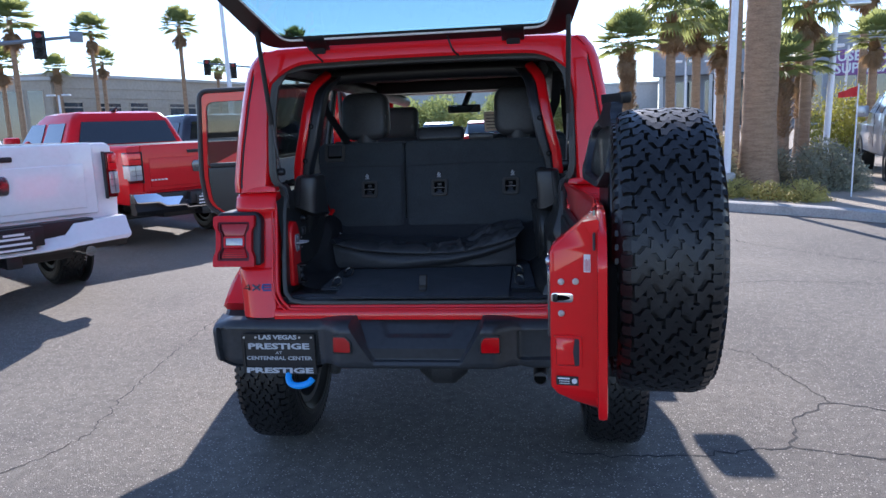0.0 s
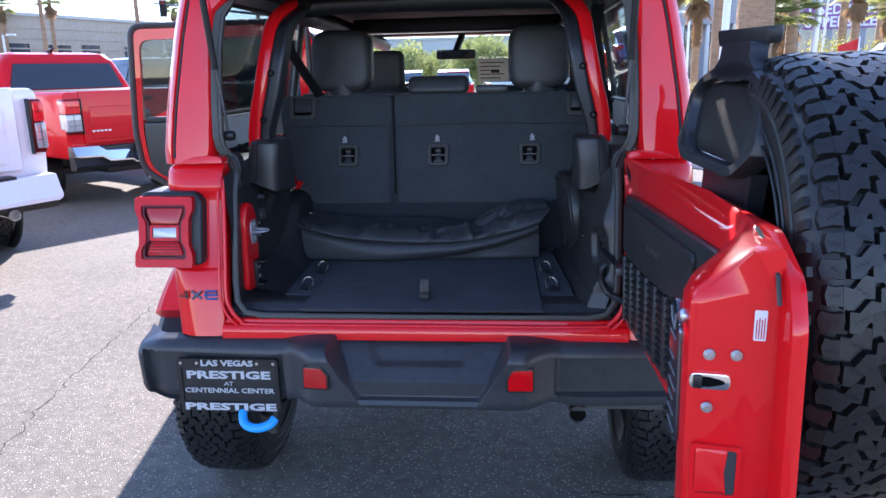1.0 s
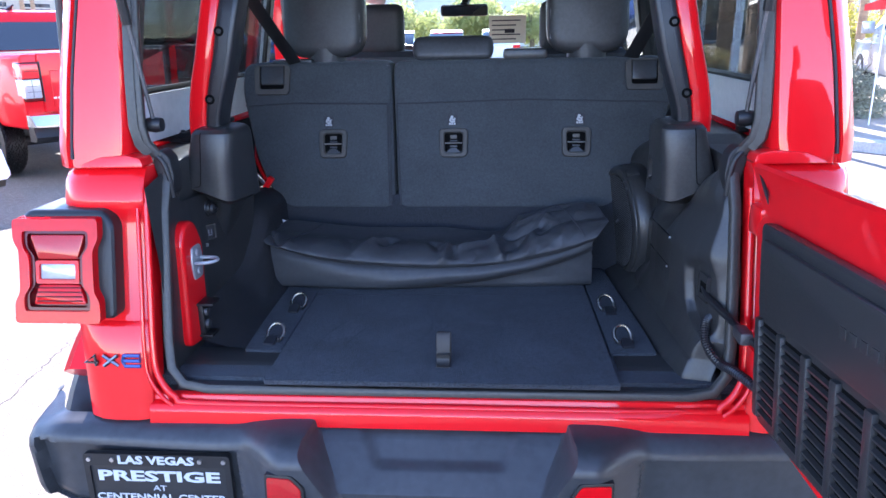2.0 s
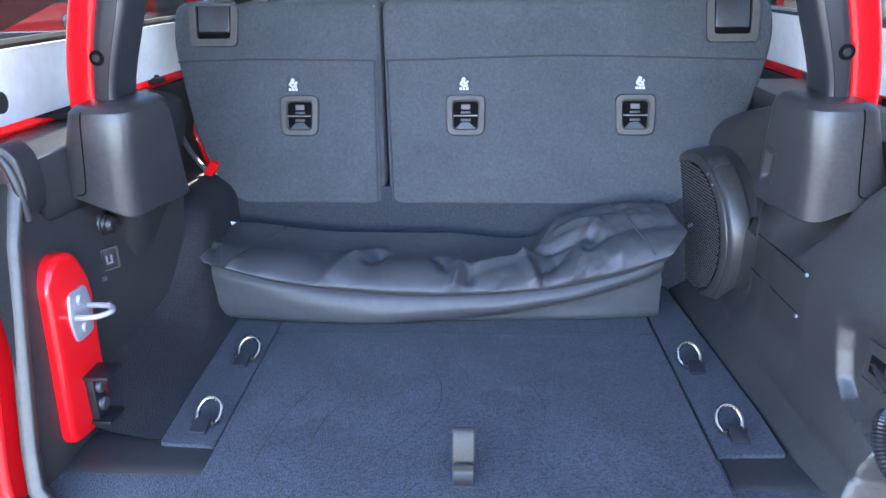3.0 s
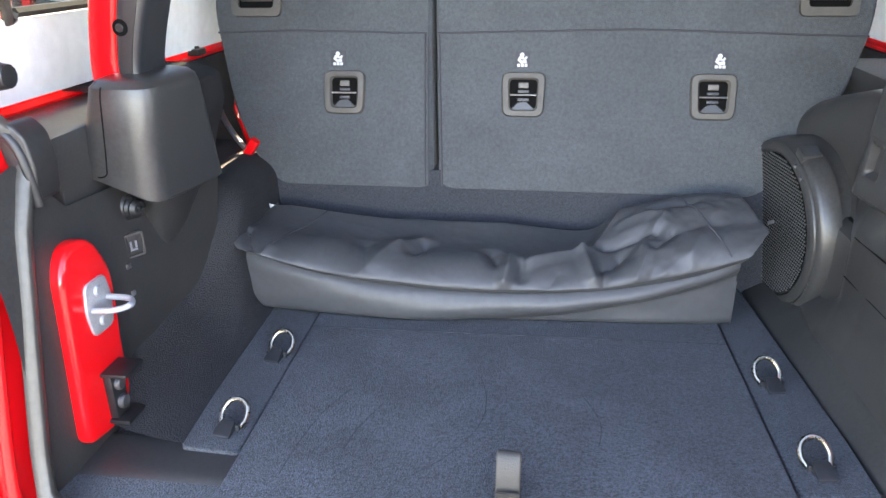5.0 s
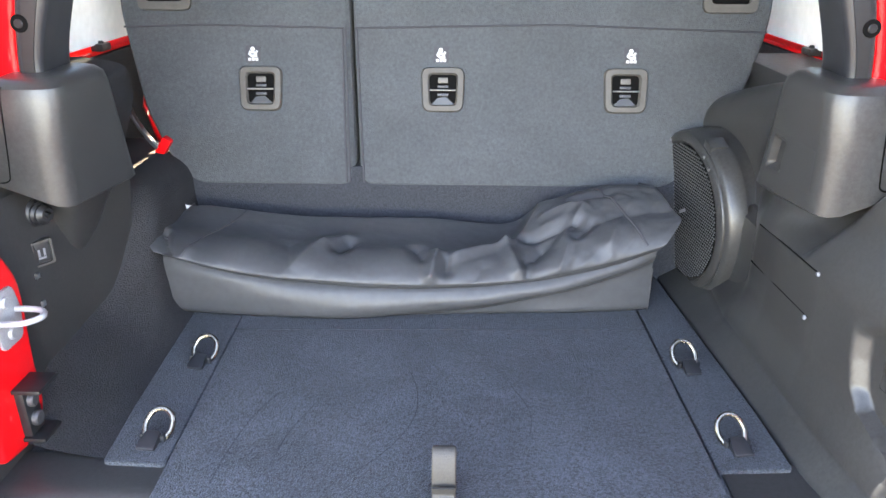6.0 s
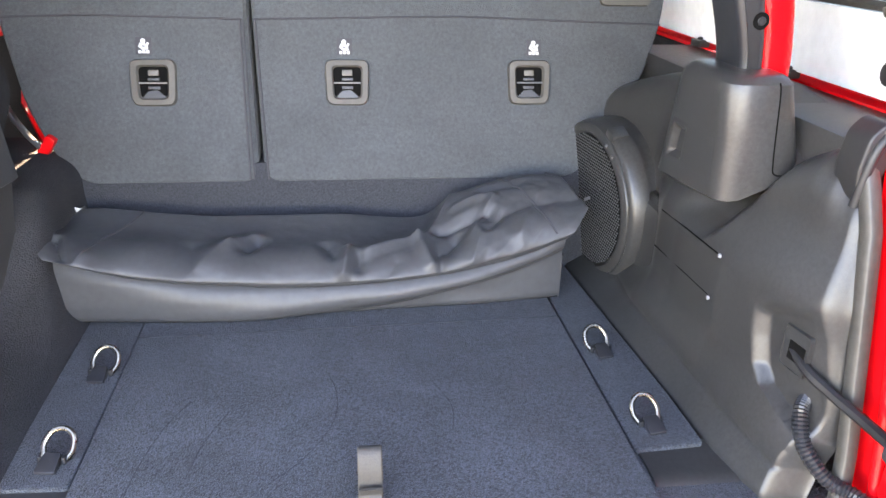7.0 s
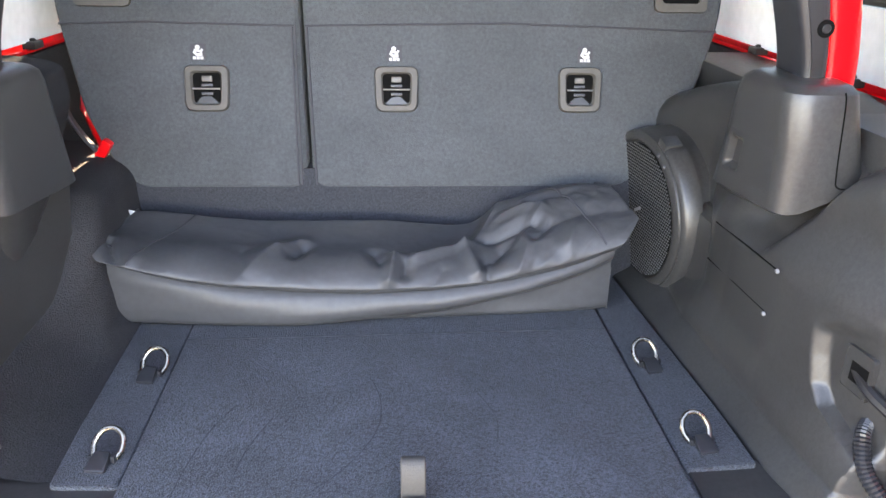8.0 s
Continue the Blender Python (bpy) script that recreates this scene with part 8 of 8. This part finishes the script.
def tree(x, y, h, w, n, seed, label):
    r_ = random.Random(seed)
    t = root("tree", pose(x, y, 0), label, "tree")
    bm = tube([(0, 0, 0), (0.1, 0, h * 0.25), (0.05, 0.1, h * 0.5)], [0.22, 0.16, 0.10], 10)
    for i in range(9):
        a = r_.uniform(0, 6.28)
        tube([(0.08, 0.05, h * r_.uniform(0.25, 0.45)), (math.cos(a) * w * 0.2, math.sin(a) * w * 0.2, h * 0.6), (math.cos(a) * w * 0.42, math.sin(a) * w * 0.42, h * r_.uniform(0.65, 0.95))], [0.09, 0.05, 0.015], 6, bm=bm)
    part("trunk", bm, TWIG, t)
    v, f = [], []
    lumps = [(Vector((r_.gauss(0, 0.22) * w, r_.gauss(0, 0.22) * w, h * r_.uniform(0.4, 0.95))), r_.uniform(0.13, 0.24) * w) for _ in range(22)]
    for i in range(n):
        c, rr = r_.choice(lumps)
        d = Vector((r_.gauss(0, 1), r_.gauss(0, 1), r_.gauss(0, 1))).normalized()
        p = c + d * rr * r_.random() ** 0.4
        q = Vector((r_.gauss(0, 1), r_.gauss(0, 1), r_.gauss(0, 1))).normalized()
        e = q.orthogonal().normalized()
        k, ln = len(v), r_.uniform(0.12, 0.3)
        v += [p, p + q * ln * 0.5 + e * ln * 0.25, p + q * ln, p + q * ln * 0.5 - e * ln * 0.25]
        f.append((k, k + 1, k + 2, k + 3))
    me = bpy.data.meshes.new("crown")
    me.from_pydata(v, [], f)
    me.materials.append(FAR_LEAF)
    o = new("crown", me)
    o.parent = t
    return t


tree(-6.0, 42.0, 2.7, 4.2, 9000, 51, "leafy yellow-green tree beyond the parked cars")
tree(-1.4, 46.0, 3.1, 5.0, 9000, 52, "leafy yellow-green tree beyond the parked cars")
tree(2.0, 47.0, 2.8, 4.0, 7000, 53, "leafy yellow-green tree beyond the parked cars")

# ---- poles, signals, flag ----
POLE = mat("pale_pole_paint", (0.74, 0.75, 0.78), 0.5, 0.1, 0.1, 4)
PALE_SIGN = mat("white_sign_face", (0.7, 0.72, 0.74), 0.5, 0, 0.05, 2)
MAST = mat("galvanised_mast", (0.20, 0.22, 0.25), 0.5, 0.4, 0.1, 4)
SIGNAL = mat("signal_black", (0.02, 0.02, 0.02), 0.6, 0, 0.1, 6)
SIGNAL_RED = mat("signal_red", (0.5, 0.02, 0.02), 0.4)


def lamp_pole(x, y, h, r, heads, label, top=(0, 0)):
    p = root("street_lamp", pose(x, y, 0), label, "street lamp", "lamp poles")
    part("pole", tube([(0, 0, 0), (top[0] * 0.5, top[1] * 0.5, h * 0.5), (top[0], top[1], h)], [r, r * 0.9, r * 0.75], 14), POLE, p, "pale painted pole")
    part("pole_base", disc(r * 2.4, 0.5, 18, pose(0, 0, 0, 0, -90, 0), 0.03), CONCRETE, p)
    for a in heads:
        part("lamp_head", moved(box(0.2, 0.75, -0.16, 0.16, -0.06, 0.06, 0.03), pose(top[0], top[1], h, 0, 0, a)), POLE, p)
    return p


lamp_pole(3.78, 10.9, 7.5, 0.066, (0, 180), "pale painted lamp pole in the planting bed", (0.16, 0.0))
lamp_pole(12.5, 28.95, 4.0, 0.05, (0, 180), "pale twin-headed lamp pole beyond the planting bed", (0.1, 0))
lamp_pole(8.4, 40.0, 4.4, 0.06, (0, 180), "pale twin-headed lamp pole beyond the planting bed")
ps = root("pole_sign", pose(8.60, 19.73, 0), "white sign cabinet on a pale pole", "sign")
part("sign_post", tube([(0, 0, 0), (0.14, 0, 4.45)], [0.09, 0.08], 14), POLE, ps, "pale painted post")
part("sign_cabinet", moved(box(-0.78, 0.78, -0.16, 0.16, 4.42, 5.6, 0.03), pose(0.15, 0, 0)), PALE_SIGN, ps, "white sign cabinet")
part("cabinet_rim", moved(box(-0.80, 0.80, -0.18, 0.18, 4.38, 4.45, 0.01), pose(0.15, 0, 0)), STEEL, ps)
lamp_pole(-23.2, 52.2, 13.0, 0.19, (0,), "tall pale lamp pole across the road", (-0.3, 0))
for x, y in ((-32, 44), (-27, 56), (-24.8, 55.2), (12.2, 50), (17, 48), (23.0, 44)):
    lamp_pole(x, y, 4.4 if x < 0 else 5.0, 0.09, (20, 200), "pale twin-headed lamp pole by the building")


def signal(m, label):
    s_ = root("traffic_light", m, label, "traffic light", "traffic lights")
    part("backplate", box(-0.28, 0.28, 0.02, 0.06, -0.65, 0.65, 0.04), SIGNAL, s_)
    for k in range(3):
        ho = part("signal_head", box(-0.19, 0.19, -0.16, 0.02, 0.23 - 0.42 * k, 0.61 - 0.42 * k, 0.04), SIGNAL, s_)
        part("visor", moved(revolve([(0.15, 0), (0.16, 0), (0.16, 0.22), (0.15, 0.22)], 16), pose(0, -0.15, 0.42 - 0.42 * k, 0, 0, -90)), SIGNAL, ho)
        part("signal_lens", disc(0.14, 0.01, 16, pose(0, -0.162, 0.42 - 0.42 * k, 0, 0, -90)), SIGNAL_RED if k == 0 else SIGNAL, ho)
    return s_


arm = root("signal_mast", pose(-30.4, 24.2, 0), "grey traffic signal mast arm", "signal mast")
part("mast", tube([(0, 0, 0), (0, 0, 6.4)], 0.14, 12), MAST, arm)
part("mast_arm", tube([(0, 0, 5.02), (6.4, 4.55, 5.91), (9.2, 6.5, 6.30)], [0.13, 0.10, 0.07], 10), MAST, arm)
part("street_sign", moved(box(-0.29, 0.29, -0.02, 0.02, -0.26, 0.26, 0.02), pose(9.05, 6.3, 6.25, 0, 0, 35)), MAST, arm, "blank street sign")
signal(pose(-22.6, 29.5, 5.85, 0, 0, 35), "black three-light traffic signal on a mast arm")
arm2 = root("signal_mast", pose(-18.5, 59.5, 0), "grey traffic signal mast arm", "signal mast")
part("mast", tube([(0, 0, 0), (0, 0, 6.6)], 0.14, 12), MAST, arm2)
part("mast_arm", tube([(0, 0, 6.2), (-9.0, -3.7, 7.2)], [0.12, 0.06], 10), MAST, arm2)
signal(pose(-26.8, 56.1, 6.8, 0, 0, 25), "black three-light traffic signal on a mast arm")
signal(pose(-24.9, 56.9, 6.5, 0, 0, 25), "black three-light traffic signal on a mast arm")
FLAG = mat("red_flag_cloth", (0.6, 0.03, 0.03), 0.8, 0, 0.1, 8)
fl = root("flag", pose(5.62, 10.15, 0.1), "small red flag on a thin pole", "flag")
part("flag_pole", tube([(0, 0, 0), (0.02, 0, 1.85)], 0.012, 8), POLE, fl)
part("flag_cloth", grid(12, 6, lambda u, v: (0.02 - 0.30 * u, 0.03 * math.sin(7 * u), 1.82 - 0.17 * v * (1 - 0.5 * u) - 0.10 * u)), FLAG, fl, "red cloth")

# ---- buildings ----
STUCCO = mat("tan_stucco", (0.44, 0.375, 0.30), 0.95, 0, 0.12, 0.5, 0.4, 8)
STUCCO2 = mat("grey_stucco", (0.30, 0.31, 0.33), 0.9, 0, 0.1, 0.5, 0.3, 8)
PALE_WALL = mat("pale_wall", (0.55, 0.54, 0.52), 0.9, 0, 0.1, 0.6)
GLASSWALL = mat("shop_glass", (0.03, 0.04, 0.05), 0.1, 0.2, 0.2, 0.4, coat=1.0)


def building(name, m, w, d, h, colour, windows, label, band=True, roofline=()):
    b = root(name, m, label, "building")
    part("wall", box(0, w, 0, d, -0.2, h, 0.02), colour, b, "stucco wall")
    part("roof", box(-0.15, w + 0.15, -0.15, d + 0.15, h, h + 0.25, 0.03), PALE_WALL, b)
    if band:
        for z in (h * 0.62, h * 0.74, h * 0.86):
            part("wall_band", box(0, w, -0.05, 0.0, z, z + 0.10, 0.01), colour, b)
    for x0, x1, z0, z1 in windows:
        win = part("window", box(x0, x1, -0.03, 0.05, z0, z1), GLASSWALL, b, "dark window")
        part("frame", ring(rect(x0 - 0.08, x1 + 0.08, z0 - 0.08, z1 + 0.08), rect(x0, x1, z0, z1), "y", -0.06, 0.02), PALE_WALL if colour is STUCCO2 else STUCCO, win)
        part("sill", box(x0 - 0.1, x1 + 0.1, -0.10, 0.0, z0 - 0.12, z0 - 0.06), PALE_WALL, win)
    for x0, x1, hh in roofline:
        part("parapet", box(x0, x1, -0.1, d * 0.5, h, h + hh, 0.02), colour, b)
    return b


building("low_building", pose(-34.04, 46.19, 0, 0, 0, 73.0), 45, 14, 5.9, STUCCO, [(0.55, 2.45, 1.6, 4.05), (3.7, 5.95, 1.6, 4.0), (6.9, 8.65, 1.6, 4.05), (11.1, 14.1, 1.2, 4.0), (16.0, 19.0, 1.2, 4.0), (21.0, 24.0, 1.2, 4.0), (26.0, 29.0, 1.2, 4.0)], "long low tan stucco building with dark openings across the road")
building("glazed_wing", pose(-52.0, 39.7, 0, 0, 0, 20), 19.0, 10, 5.6, STUCCO, [(0.6 + 1.3 * i, 1.6 + 1.3 * i, 1.5, 4.9) for i in range(14)], "tan stucco wing with a row of narrow glazed bays", False, roofline=((12.0, 19.0, 0.4),))
gb = building("dealer_building", pose(11.7, 71.3, 0, 0, 0, -14.5), 40, 16, 7.8, STUCCO2, [(3.2, 3.9, 5.9, 7.0), (5.2, 5.9, 5.9, 7.0), (7.4, 8.1, 5.9, 7.0)] + [(1.6 + 2.6 * i, 3.6 + 2.6 * i, 0.3, 4.5) for i in range(14)], "grey showroom building with dark windows and a sale sign", False)
part("canopy", box(-0.4, 12.0, -1.6, -0.0, 5.05, 7.8, 0.04), STUCCO2, gb, "grey overhanging upper storey")
for k in range(6):
    part("canopy_post", box(0.2 + 2.2 * k, 0.5 + 2.2 * k, -1.5, -1.2, 0, 5.05, 0.02), PALE_WALL, gb)
for k in range(4):
    part("canopy_window", box(2.6 + 1.9 * k, 3.1 + 1.9 * k, -1.64, -1.58, 5.9, 7.1), GLASSWALL, gb, "narrow dark window")
SIGNBACK = mat("sign_magenta", (0.26, 0.10, 0.27), 0.6, 0, 0.05, 1)
sg = part("sign_board", box(14.8, 20.6, -0.18, -0.02, 4.35, 6.55, 0.03), SIGNBACK, gb, "purple sign board with white lettering")
letters("USED CAR", 1.2, PRINT, sg, Matrix.Translation((17.7, -0.20, 5.95)) @ pose(0, 0, 0, 90, 0, 0), width=5.2, depth=0.02, bold=0.03)
letters("SUPERSALE", 1.2, PRINT, sg, Matrix.Translation((17.7, -0.20, 4.90)) @ pose(0, 0, 0, 90, 0, 0), width=5.5, depth=0.02, bold=0.03)
building("far_building", pose(-18.0, 75.0, 0, 0, 0, -3), 30, 12, 4.6, PALE_WALL, [(2 + 3.4 * i, 4.3 + 3.4 * i, 0.6, 2.6) for i in range(8)], "pale flat-roofed building beyond the car park", False)
